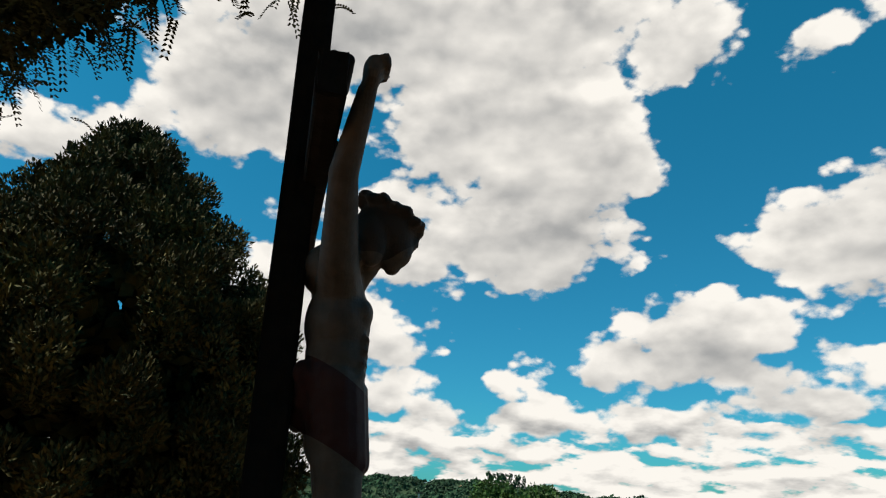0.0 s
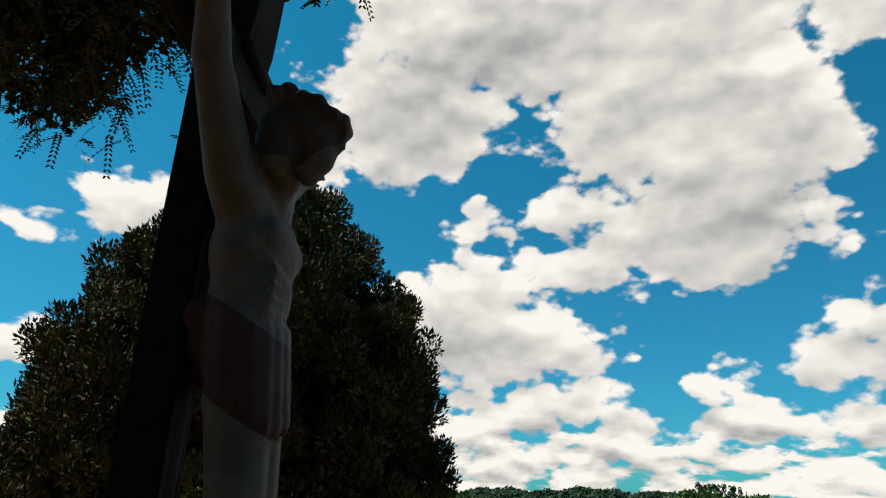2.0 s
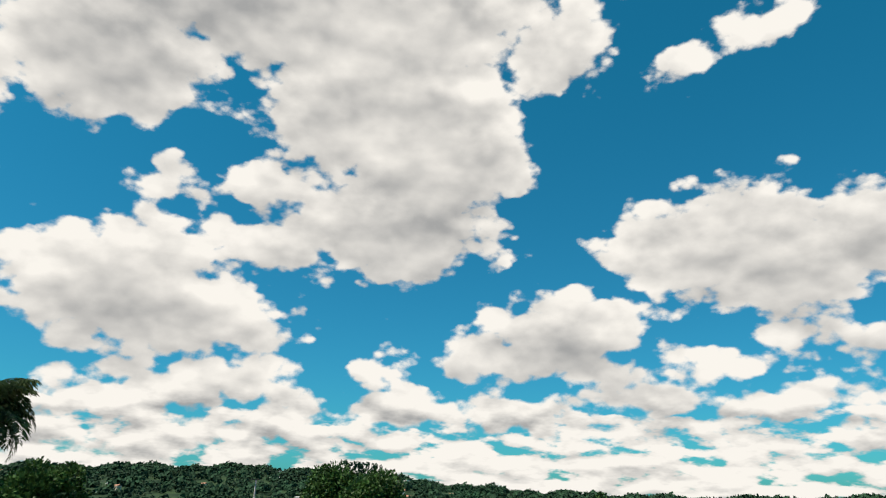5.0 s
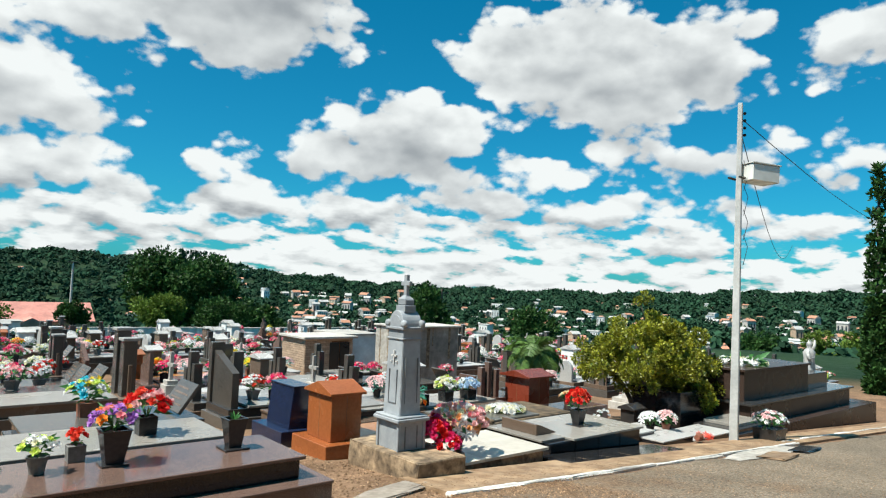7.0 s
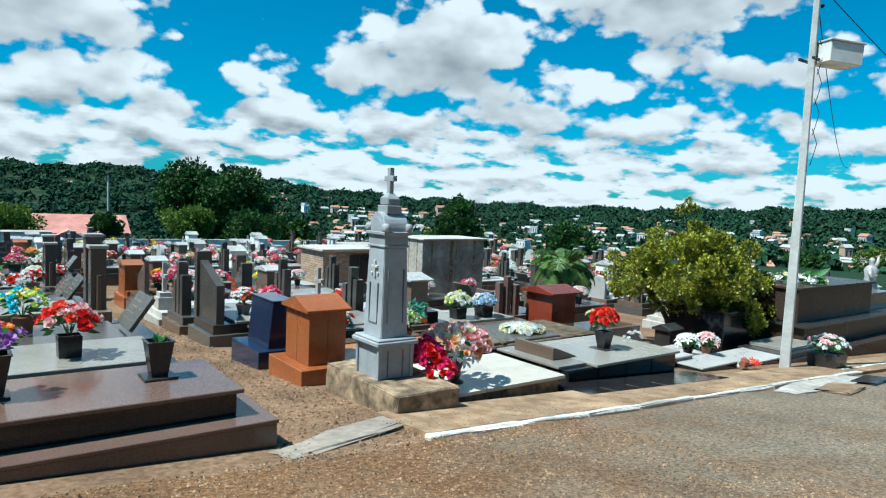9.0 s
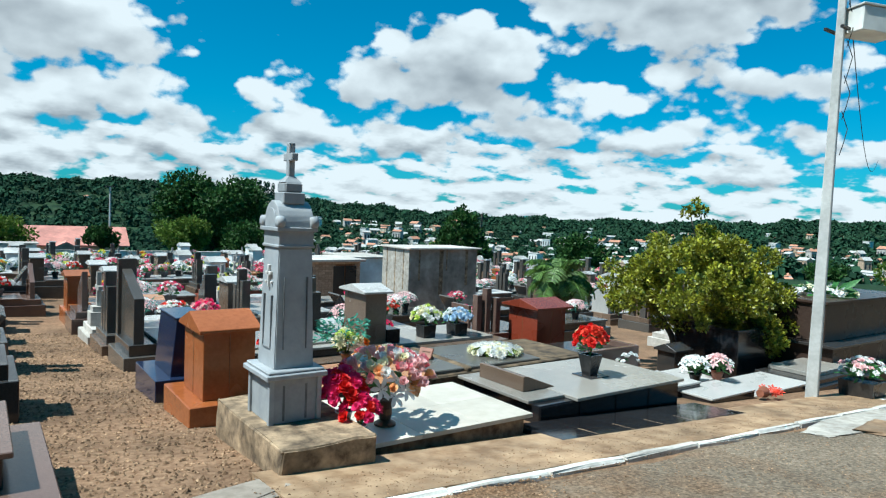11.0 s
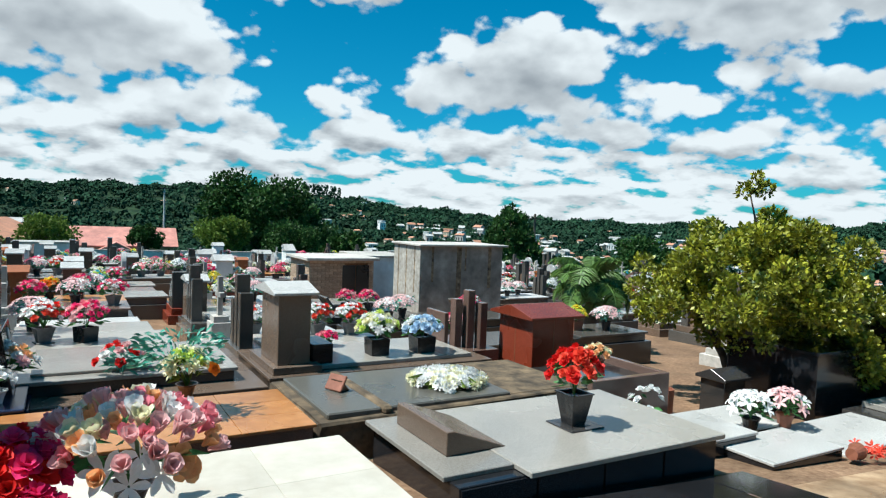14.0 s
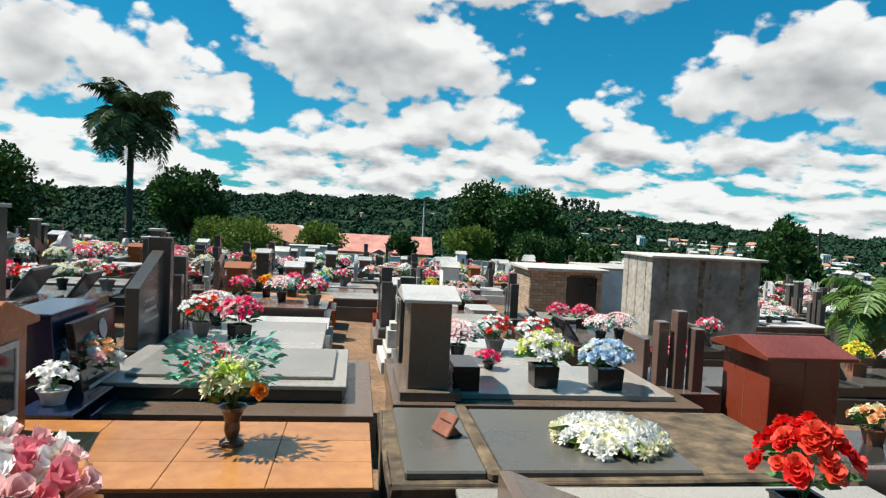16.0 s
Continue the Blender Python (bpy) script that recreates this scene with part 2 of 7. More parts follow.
M = {
    "road": mat("gravel_road", (0.135, 0.105, 0.076), (0.32, 0.262, 0.194), 0.95, 34, 1.0, blotch=0.2, big=0.6),
    "earth": mat("bare_earth", (0.13, 0.074, 0.044), (0.27, 0.175, 0.108), 0.95, 18, 0.8, blotch=0.3),
    "stone_chip": mat("stone_chips", (0.13, 0.075, 0.042), (0.37, 0.25, 0.155), 0.9, 40, 0.3, island=True, vary=0.5),
    "pave": mat("stained_concrete", (0.17, 0.098, 0.048), (0.36, 0.25, 0.15), 0.7, 5, 0.35, blotch=0.3, big=1.5),
    "concrete": mat("concrete", (0.36, 0.33, 0.29), (0.5, 0.47, 0.43), 0.85, 12, 0.3, blotch=0.25),
    "cement": mat("worn_cement", (0.20, 0.165, 0.13), (0.33, 0.285, 0.235), 0.9, 10, 0.4, blotch=0.25),
    "pale_cement": mat("pale_worn_cement", (0.27, 0.24, 0.20), (0.47, 0.44, 0.39), 0.85, 9, 0.3, blotch=0.2, big=2.5),
    "old_concrete": mat("mossy_concrete", (0.07, 0.048, 0.03), (0.36, 0.26, 0.16), 0.9, 9, 0.6, blotch=0.45, big=2.5),
    "render": mat("streaked_render", (0.24, 0.205, 0.17), (0.42, 0.37, 0.315), 0.9, 4, 0.2, blotch=0.5, big=1.1),
    "limewash": mat("limewash", (0.50, 0.47, 0.41), (0.80, 0.78, 0.73), 0.8, 9, 0.4, blotch=0.25, big=3.0),
    "white_slab": mat("white_marble", (0.50, 0.455, 0.375), (0.60, 0.555, 0.475), 0.4, 6, 0.05, blotch=0.06),
    "plaster": mat("grey_plaster", (0.265, 0.285, 0.305), (0.345, 0.365, 0.38), 0.65, 9, 0.18, blotch=0.14),
    "plaster_dark": mat("weathered_groove", (0.10, 0.11, 0.12), (0.2, 0.21, 0.22), 0.85, 16, 0.2),
    "g_dark": granite("dark_granite", (0.030, 0.028, 0.027), (0.07, 0.065, 0.06)),
    "g_black": granite("black_granite", (0.012, 0.012, 0.014), (0.03, 0.03, 0.03)),
    "g_brown": granite("brown_granite", (0.12, 0.075, 0.06), (0.22, 0.15, 0.12), 0.17),
    "g_slate": granite("slate_granite", (0.075, 0.068, 0.060), (0.13, 0.12, 0.11), 0.2),
    "g_worn": granite("worn_green_grey_granite", (0.085, 0.08, 0.068), (0.15, 0.14, 0.12), 0.3),
    "moss_black": mat("black_moss_stone", (0.030, 0.022, 0.014), (0.17, 0.12, 0.07), 0.9, 7, 0.6, blotch=0.5, big=2.5),
    "g_sepia": granite("sepia_granite", (0.045, 0.03, 0.024), (0.08, 0.055, 0.042), 0.28),
    "g_grey": granite("grey_granite", (0.265, 0.245, 0.215), (0.39, 0.365, 0.325), 0.24),
    "g_mid": granite("taupe_granite", (0.125, 0.085, 0.060), (0.22, 0.165, 0.125), 0.25),
    "g_light": granite("pale_granite", (0.42, 0.41, 0.39), (0.58, 0.57, 0.55), 0.3),
    "g_blue": granite("blue_granite", (0.015, 0.024, 0.06), (0.03, 0.045, 0.10)),
    "g_red": granite("red_granite", (0.17, 0.030, 0.014), (0.24, 0.055, 0.03), 0.28),
    "orange": mat("orange_glazed_tile", (0.27, 0.08, 0.022), (0.35, 0.11, 0.034), 0.25, 20, 0.05, blotch=0.15, vary=0.08),
    "tile": mat("ochre_tile", (0.33, 0.135, 0.042), (0.44, 0.20, 0.068), 0.24, 8, 0.05, blotch=0.12, vary=0.1),
    "grout": mat("grout", (0.20, 0.10, 0.045), (0.27, 0.14, 0.065), 0.9, 20, 0.2),
    "brick": mat("pale_brick", (0.36, 0.25, 0.17), (0.50, 0.37, 0.26), 0.85, 16, 0.3, vary=0.2),
    "blue_wall": mat("pale_blue_paint", (0.52, 0.63, 0.68), (0.60, 0.70, 0.74), 0.7, 8, 0.1),
    "white_wall": mat("white_paint", (0.66, 0.65, 0.62), (0.76, 0.75, 0.72), 0.75, 6, 0.15, blotch=0.15),
    "cream": mat("cream_paint", (0.55, 0.47, 0.34), (0.66, 0.57, 0.43), 0.75, 6, 0.1),
    "pink_roof": mat("pink_roof_sheet", (0.50, 0.20, 0.16), (0.60, 0.27, 0.21), 0.6, 5, 0.1),
    "orange_roof": mat("clay_roof_tile", (0.34, 0.15, 0.09), (0.46, 0.23, 0.14), 0.7, 9, 0.3),
    "grey_roof": mat("fibre_roof_sheet", (0.34, 0.33, 0.31), (0.46, 0.45, 0.43), 0.8, 9, 0.2),
    "dark_open": mat("dark_opening", (0.012, 0.012, 0.013), (0.02, 0.02, 0.022), 0.3, 9, 0.0),
    "glass_win": mat("window_glass", (0.03, 0.04, 0.05), (0.05, 0.06, 0.07), 0.08, 9, 0.0),
    "pole": mat("grey_concrete_pole", (0.42, 0.42, 0.40), (0.52, 0.52, 0.50), 0.8, 18, 0.15),
    "box_metal": mat("painted_metal", (0.66, 0.65, 0.60), (0.72, 0.71, 0.66), 0.45, 10, 0.03),
    "wire": mat("wire", (0.02, 0.02, 0.02), (0.03, 0.03, 0.03), 0.6, 10, 0.0),
    "iron": mat("iron", (0.03, 0.03, 0.03), (0.06, 0.055, 0.05), 0.5, 30, 0.1, metal=0.6),
    "pot_black": mat("black_vase", (0.018, 0.017, 0.017), (0.03, 0.028, 0.027), 0.25, 20, 0.05),
    "pot_grey": mat("grey_vase", (0.12, 0.12, 0.115), (0.2, 0.2, 0.19), 0.5, 20, 0.1),
    "pot_clay": mat("clay_pot", (0.22, 0.075, 0.04), (0.32, 0.12, 0.07), 0.5, 20, 0.1),
    "pot_bronze": mat("bronze_vase", (0.10, 0.055, 0.035), (0.16, 0.09, 0.055), 0.35, 20, 0.05, metal=0.5),
    "foil": mat("clear_wrap", (0.55, 0.58, 0.58), (0.72, 0.75, 0.75), 0.2, 20, 0.3),
    "leaf": mat("artificial_leaf", (0.035, 0.14, 0.035), (0.09, 0.27, 0.07), 0.5, 20, 0.05, island=True, vary=0.4, through_light=0.2),
    "leaf_teal": mat("teal_leaf", (0.03, 0.20, 0.14), (0.10, 0.38, 0.27), 0.5, 20, 0.05, island=True, vary=0.4, through_light=0.2),
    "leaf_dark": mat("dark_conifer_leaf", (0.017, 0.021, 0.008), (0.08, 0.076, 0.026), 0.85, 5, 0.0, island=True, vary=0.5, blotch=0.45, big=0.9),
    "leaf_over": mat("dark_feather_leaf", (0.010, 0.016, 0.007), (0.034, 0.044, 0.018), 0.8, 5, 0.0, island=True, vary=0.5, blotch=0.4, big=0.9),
    "leaf_tree": mat("tree_leaf", (0.02, 0.055, 0.013), (0.05, 0.11, 0.028), 0.5, 3, 0.0, island=True, vary=0.5, blotch=0.4, big=0.7, through_light=0.15),
    "leaf_shrub": mat("yellow_green_leaf", (0.022, 0.062, 0.008), (0.42, 0.41, 0.030), 0.42, 4.5, 0.0, island=True, vary=0.5, blotch=0.3, big=1.4, through_light=0.2),
    "leaf_fan": mat("fan_palm_leaf", (0.06, 0.13, 0.025), (0.16, 0.26, 0.06), 0.45, 3, 0.0, island=True, vary=0.4, through_light=0.2),
    "leaf_palm": mat("palm_leaf", (0.035, 0.06, 0.025), (0.085, 0.125, 0.05), 0.45, 3, 0.0, island=True, vary=0.4, through_light=0.1),
    "leaf_lime": mat("lime_leaf", (0.07, 0.13, 0.02), (0.16, 0.22, 0.04), 0.45, 3, 0.0, island=True, vary=0.4, through_light=0.2),
    "woods": mat("far_foliage", (0.012, 0.038, 0.022), (0.026, 0.064, 0.031), 0.9, 0.25, 0.0, island=True, vary=0.35, blotch=0.3, big=0.02),
    "bark": mat("bark", (0.045, 0.035, 0.027), (0.11, 0.09, 0.07), 0.9, 14, 0.7),
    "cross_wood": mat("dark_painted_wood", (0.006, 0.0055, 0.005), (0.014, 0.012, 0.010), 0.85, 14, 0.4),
}
for _k in ("leaf_dark", "leaf_over", "cross_wood", "leaf_tree", "woods", "earth", "road", "stone_chip", "leaf_lime", "leaf_palm", "g_sepia"):
    M[_k].node_tree.nodes["Principled BSDF"].inputs["Specular IOR Level"].default_value = 0.12
PETALS = {"red": (0.62, 0.012, 0.010), "coral": (0.72, 0.07, 0.035), "orange": (0.80, 0.22, 0.015), "pink": (0.72, 0.22, 0.27), "hot": (0.75, 0.03, 0.17),
          "white": (0.82, 0.82, 0.78), "cream": (0.80, 0.74, 0.50), "yellow": (0.80, 0.58, 0.03), "lilac": (0.42, 0.18, 0.55), "blue": (0.42, 0.56, 0.70),
          "aqua": (0.03, 0.42, 0.55), "blush": (0.78, 0.46, 0.46), "lime": (0.55, 0.66, 0.12), "peach": (0.80, 0.42, 0.20)}
for _k, _c in PETALS.items():
    M["p_" + _k] = mat(_k + "_petal", tuple(min(0.8, v * 0.95) for v in _c), tuple(min(0.88, v * 1.25) for v in _c), 0.6, 30, 0.05, island=True, vary=0.2, through_light=0.35)


# ---- building helpers ----
def part(name, bm, material, parent=None, label="", smooth=False):
    me = bpy.data.meshes.new(name)
    bm.to_mesh(me)
    bm.free()
    me.materials.append(material)
    if smooth:
        me.shade_smooth()
    ob = new(name, me)
    ob.parent = parent
    if label:
        ob["label"] = label
    return ob


def from_lists(name, verts, faces, material, parent=None, label="", smooth=False):
    me = bpy.data.meshes.new(name)
    me.from_pydata([tuple(v) for v in verts], [], faces)
    me.materials.append(material)
    if smooth:
        me.shade_smooth()
    ob = new(name, me)
    ob.parent = parent
    if label:
        ob["label"] = label
    return ob


def thing(name, x, y, z, label, category, group="", rz=0.0, kind=""):
    ob = new(name)
    ob.empty_display_size = 0.1
    ob.matrix_basis = pose(x, y, z, 0, 0, rz)
    return tagged(ob, label, category, group, kind)


def boxes(*rows, bevel=0.006):
    """One mesh of bevelled boxes: x0, x1, y0, y1, z0, z1."""
    bm = bmesh.new()
    for x0, x1, y0, y1, z0, z1 in rows:
        r = bmesh.ops.create_cube(bm, size=1.0)
        for v in r["verts"]:
            v.co = ((x0 + x1) / 2 + v.co.x * (x1 - x0), (y0 + y1) / 2 + v.co.y * (y1 - y0), (z0 + z1) / 2 + v.co.z * (z1 - z0))
    if bevel:
        bmesh.ops.bevel(bm, geom=bm.edges[:], offset=bevel, segments=1, affect="EDGES", clamp_overlap=True)
    return bm


def extruded(points, depth, axis="y", start=0.0, bevel=0.006):
    """A prism from an outline of (u, z) points, drawn out along x or y."""
    bm = bmesh.new()
    n = len(points)
    put = (lambda u, w, d: (u, d, w)) if axis == "y" else (lambda u, w, d: (d, u, w))
    a = [bm.verts.new(put(u, w, start)) for u, w in points]
    b = [bm.verts.new(put(u, w, start + depth)) for u, w in points]
    bm.faces.new(a), bm.faces.new(b[::-1])
    for i in range(n):
        bm.faces.new((a[i], b[i], b[(i + 1) % n], a[(i + 1) % n]))
    bmesh.ops.recalc_face_normals(bm, faces=bm.faces[:])
    if bevel:
        bmesh.ops.bevel(bm, geom=bm.edges[:], offset=bevel, segments=1, affect="EDGES", clamp_overlap=True)
    return bm


def turned(profile, n=16, square=False, twist=0.0):
    """A body of rotation (or a square one) from (radius, z) points."""
    bm = bmesh.new()
    k = 4 if square else n
    rings = []
    for r, z in profile:
        rr = r * (math.sqrt(2) if square else 1)
        rings.append([bm.verts.new((rr * math.cos(2 * math.pi * (i + (0.5 if square else 0)) / k), rr * math.sin(2 * math.pi * (i + (0.5 if square else 0)) / k), z)) for i in range(k)])
    for a, b in zip(rings, rings[1:]):
        for i in range(k):
            bm.faces.new((a[i], a[(i + 1) % k], b[(i + 1) % k], b[i]))
    bm.faces.new(rings[0][::-1]), bm.faces.new(rings[-1])
    bmesh.ops.recalc_face_normals(bm, faces=bm.faces[:])
    return bm


def tube(points, radii, n=8):
    """A tapered tube along points."""
    bm = bmesh.new()
    rings = []
    pts = [Vector(p) for p in points]
    for i, p in enumerate(pts):
        d = (pts[min(i + 1, len(pts) - 1)] - pts[max(i - 1, 0)]).normalized()
        s = d.cross(Vector((0.31, 0.95, 0.05))).normalized()
        u = s.cross(d)
        rings.append([bm.verts.new(p + (s * math.cos(6.2832 * k / n) + u * math.sin(6.2832 * k / n)) * radii[i]) for k in range(n)])
    for a, b in zip(rings, rings[1:]):
        for k in range(n):
            bm.faces.new((a[k], a[(k + 1) % n], b[(k + 1) % n], b[k]))
    bm.faces.new(rings[0][::-1]), bm.faces.new(rings[-1])
    bmesh.ops.recalc_face_normals(bm, faces=bm.faces[:])
    return bm


def merged(*bms):
    out = bmesh.new()
    for b in bms:
        me = bpy.data.meshes.new("tmp")
        b.to_mesh(me)
        b.free()
        out.from_mesh(me)
        bpy.data.meshes.remove(me)
    return out


def moved(bm, m):
    bm.transform(m)
    return bm


# ---- ground ----
def gz(x, y):
    """Height of the burial ground: it falls to the right and away from the road, then flattens."""
    fy = -0.08 * (y - 5.6) if y < 10 else -0.352 - 0.95 * (1 - math.exp(-(y - 10) / 12.0))
    k = 1.0 if y < 8 else max(0.15, 1.0 - (y - 8) * 0.023)
    fy -= 0.7 * ease(22, 45, y)
    xx = max(-14.0, min(26.0, x))
    return fy - 0.064 * (xx - 3.92) * k


RIDGE = [(-180, 0.5), (-60, 1.0), (-30, 1.0), (-23, 1.05), (-10, 1.35), (3, 1.7), (10, 1.85), (18, 1.6), (27, 0.75), (34, 0.35), (45, 0.1), (55, 0.25), (68, 0.8), (75, 0.9), (90, 0.8), (180, 0.5)]


def ridge(a):
    for (a0, e0), (a1, e1) in zip(RIDGE, RIDGE[1:]):
        if a0 <= a <= a1:
            return e0 + (e1 - e0) * (a - a0) / (a1 - a0)
    return 0.5


def ease(a, b, v):
    v = max(0.0, min(1.0, (v - a) / (b - a)))
    return v * v * (3 - 2 * v)


def land(x, y):
    """Height of the land: burial ground, valley with the town, wooded hills."""
    near = gz(x, min(y, 55.0))
    dx, dy = x - 6.0, y - 4.0
    r = math.hypot(dx, dy)
    if r < 48:
        return near
    a = math.degrees(math.atan2(dx, dy))
    valley = -2.5 - 18.0 * ease(45, 170, r)
    if abs(a) > 95:
        valley = near
    top = -5.0 + math.tan(radians(ridge(a) + 0.12 * math.sin(a * 0.9) + 0.1 * math.sin(a * 2.3 + 1))) * 950.0
    hill = valley + (top - valley) * ease(330, 950, r)
    if r > 950:
        hill = top + (r - 950) * math.tan(radians(ridge(a))) * 0.55
    w = ease(48, 75, r)
    return near * (1 - w) + hill * w


def make_ground():
    bm = bmesh.new()
    cx, cy = 6.0, 4.0
    radii = [0.4 * 1.075 ** i for i in range(126)]
    seg = 200
    centre = bm.verts.new((cx, cy, land(cx, cy)))
    last = None
    for r in radii:
        ring = []
        for i in range(seg):
            t = 2 * math.pi * i / seg
            x, y = cx + r * math.sin(t), cy + r * math.cos(t)
            ring.append(bm.verts.new((x, y, land(x, y) - 0.02)))
        for i in range(seg):
            j = (i + 1) % seg
            if last is None:
                bm.faces.new((centre, ring[j], ring[i]))
            else:
                bm.faces.new((last[i], last[j], ring[j], ring[i]))
        last = ring
    ob = part("ground", bm, M["earth"], smooth=True)
    # grass and scrub beyond the burial ground
    nt = M["earth"].node_tree
    b = nt.nodes["Principled BSDF"]
    col = b.inputs["Base Color"].links[0].from_socket
    tc = nt.nodes.new("ShaderNodeTexCoord").outputs["Object"]
    ln = nt.nodes.new("ShaderNodeVectorMath")
    ln.operation = "LENGTH"
    nt.links.new(tc, ln.inputs[0])
    f = nt.nodes.new("ShaderNodeMapRange")
    f.inputs["From Min"].default_value, f.inputs["From Max"].default_value = 33, 42
    nt.links.new(ln.outputs["Value"], f.inputs["Value"])
    n = nt.nodes.new("ShaderNodeTexNoise")
    n.inputs["Scale"].default_value, n.inputs["Detail"].default_value = 0.05, 8.0
    nt.links.new(tc, n.inputs["Vector"])
    r = nt.nodes.new("ShaderNodeValToRGB")
    r.color_ramp.elements[0].color, r.color_ramp.elements[0].position = (0.010, 0.026, 0.012, 1), 0.4
    r.color_ramp.elements[1].color, r.color_ramp.elements[1].position = (0.024, 0.050, 0.020, 1), 0.62
    nt.links.new(n.outputs[0], r.inputs[0])
    mx = nt.nodes.new("ShaderNodeMix")
    mx.data_type = "RGBA"
    nt.links.new(f.outputs[0], mx.inputs["Factor"])
    nt.links.new(col, mx.inputs[6])
    nt.links.new(r.outputs[0], mx.inputs[7])
    nt.links.new(mx.outputs[2], b.inputs["Base Color"])
    return tagged(ob, "reddish bare earth falling to a green valley and hills", "ground", kind="structure")


ground = make_ground()


def sheet(name, x0, x1, y0, y1, step, lift, material, label, category, edge=None):
    """A surface that follows the ground, with a lip at its border."""
    nx, ny = max(1, round((x1 - x0) / step)), max(1, round((y1 - y0) / step))
    V, F = [], []
    for j in range(ny + 1):
        for i in range(nx + 1):
            x, y = x0 + (x1 - x0) * i / nx, y0 + (y1 - y0) * j / ny
            if edge and j == ny:
                y += edge(x)
            V.append((x, y, gz(x, y) + lift))
    for j in range(ny):
        for i in range(nx):
            a = j * (nx + 1) + i
            F.append((a, a + 1, a + nx + 2, a + nx + 1))
    border = [i for i in range(nx + 1)] + [j * (nx + 1) + nx for j in range(1, ny + 1)] + [ny * (nx + 1) + i for i in range(nx - 1, -1, -1)] + [j * (nx + 1) for j in range(ny - 1, 0, -1)]
    base = len(V)
    V += [(V[i][0], V[i][1], V[i][2] - lift - 0.08) for i in border]
    n = len(border)
    for k in range(n):
        F.append((border[k], base + k, base + (k + 1) % n, border[(k + 1) % n]))
    ob = from_lists(name, V, F, material)
    return tagged(ob, label, category, kind="structure")


wob = lambda x: 0.05 * math.sin(x * 1.7) + 0.035 * math.sin(x * 5.1 + 1) + 0.02 * math.sin(x * 13)
sheet("road", -16, 34, -9, 4.66, 0.25, 0.012, M["road"], "brown gravel road with worn grey surface", "road", wob)


def worn_road():
    """Redder soil and broken stone where the road meets the graves, in drifting patches."""
    nt = M["road"].node_tree
    b = nt.nodes["Principled BSDF"]
    col = b.inputs["Base Color"].links[0].from_socket
    tc = nt.nodes.new("ShaderNodeTexCoord").outputs["Object"]
    sep = nt.nodes.new("ShaderNodeSeparateXYZ")
    nt.links.new(tc, sep.inputs[0])

    def m(op, a, b2, c=0.0):
        n = nt.nodes.new("ShaderNodeMath")
        n.operation = op
        for s, v in zip(n.inputs, (a, b2, c)):
            if isinstance(v, (int, float)):
                s.default_value = v
            else:
                nt.links.new(v, s)
        return n.outputs[0]

    n = nt.nodes.new("ShaderNodeTexNoise")
    n.inputs["Scale"].default_value, n.inputs["Detail"].default_value, n.inputs["Roughness"].default_value = 1.1, 7.0, 0.65
    nt.links.new(tc, n.inputs["Vector"])
    f = m("MULTIPLY_ADD", sep.outputs[0], -0.17, 0.92)
    f = m("MULTIPLY_ADD", sep.outputs[1], 0.10, f)
    f = m("MULTIPLY_ADD", m("SUBTRACT", n.outputs[0], 0.5), 2.6, f)
    f = m("MINIMUM", m("MAXIMUM", f, 0.0), 1.0)
    red = nt.nodes.new("ShaderNodeMix")
    red.data_type, red.blend_type = "RGBA", "MULTIPLY"
    red.inputs["Factor"].default_value = 1.0
    nt.links.new(col, red.inputs[6])
    red.inputs[7].default_value = (0.92, 0.62, 0.42, 1)
    v = nt.nodes.new("ShaderNodeTexVoronoi")
    v.inputs["Scale"].default_value = 42.0
    nt.links.new(tc, v.inputs["Vector"])
    sp = nt.nodes.new("ShaderNodeSeparateColor")
    nt.links.new(v.outputs["Color"], sp.inputs[0])
    pick = nt.nodes.new("ShaderNodeMapRange")
    pick.inputs["From Min"].default_value, pick.inputs["From Max"].default_value = 0.1, 0.9
    pick.inputs["To Min"].default_value, pick.inputs["To Max"].default_value = 0.72, 1.28
    nt.links.new(sp.outputs[0], pick.inputs["Value"])
    mx = nt.nodes.new("ShaderNodeMix")
    mx.data_type = "RGBA"
    nt.links.new(f, mx.inputs["Factor"])
    nt.links.new(col, mx.inputs[6])
    nt.links.new(red.outputs[2], mx.inputs[7])
    hs = nt.nodes.new("ShaderNodeHueSaturation")
    nt.links.new(mx.outputs[2], hs.inputs["Color"])
    nt.links.new(pick.outputs[0], hs.inputs["Value"])
    nt.links.new(hs.outputs[0], b.inputs["Base Color"])


worn_road()
sheet("pavement", 3.75, 24, 4.84, 5.72, 0.12, 0.03, M["pave"], "brown stained concrete strip beside the kerb", "pavement")


def make_kerb():
    kerb = tagged(new("kerb"), "chipped white-painted concrete kerb along the gravel road", "kerb", kind="structure")
    x = 3.7
    i = 0
    while x < 24:
        ln = 0.85 + 0.25 * random.random()
        y0 = 4.72 + 0.012 * (x - 3.7) + random.uniform(-0.012, 0.012)
        if x > 12.0:
            y0 += 0.28
        bm = boxes((x, x + ln, y0, y0 + 0.085 + random.uniform(0, 0.03), -0.12, 0.03 + random.uniform(0, 0.02)), bevel=0.018)
        bmesh.ops.subdivide_edges(bm, edges=bm.edges[:], cuts=2)
        for v in bm.verts:
            v.co.y += random.uniform(-0.01, 0.01)
            v.co.z += gz(v.co.x, v.co.y) + random.uniform(-0.011, 0.009)
        part("kerb_stone", bm, M["limewash"] if random.random() < 0.9 or x > 11 else M["concrete"], kerb)
        x += ln + 0.012
        i += 1


make_kerb()


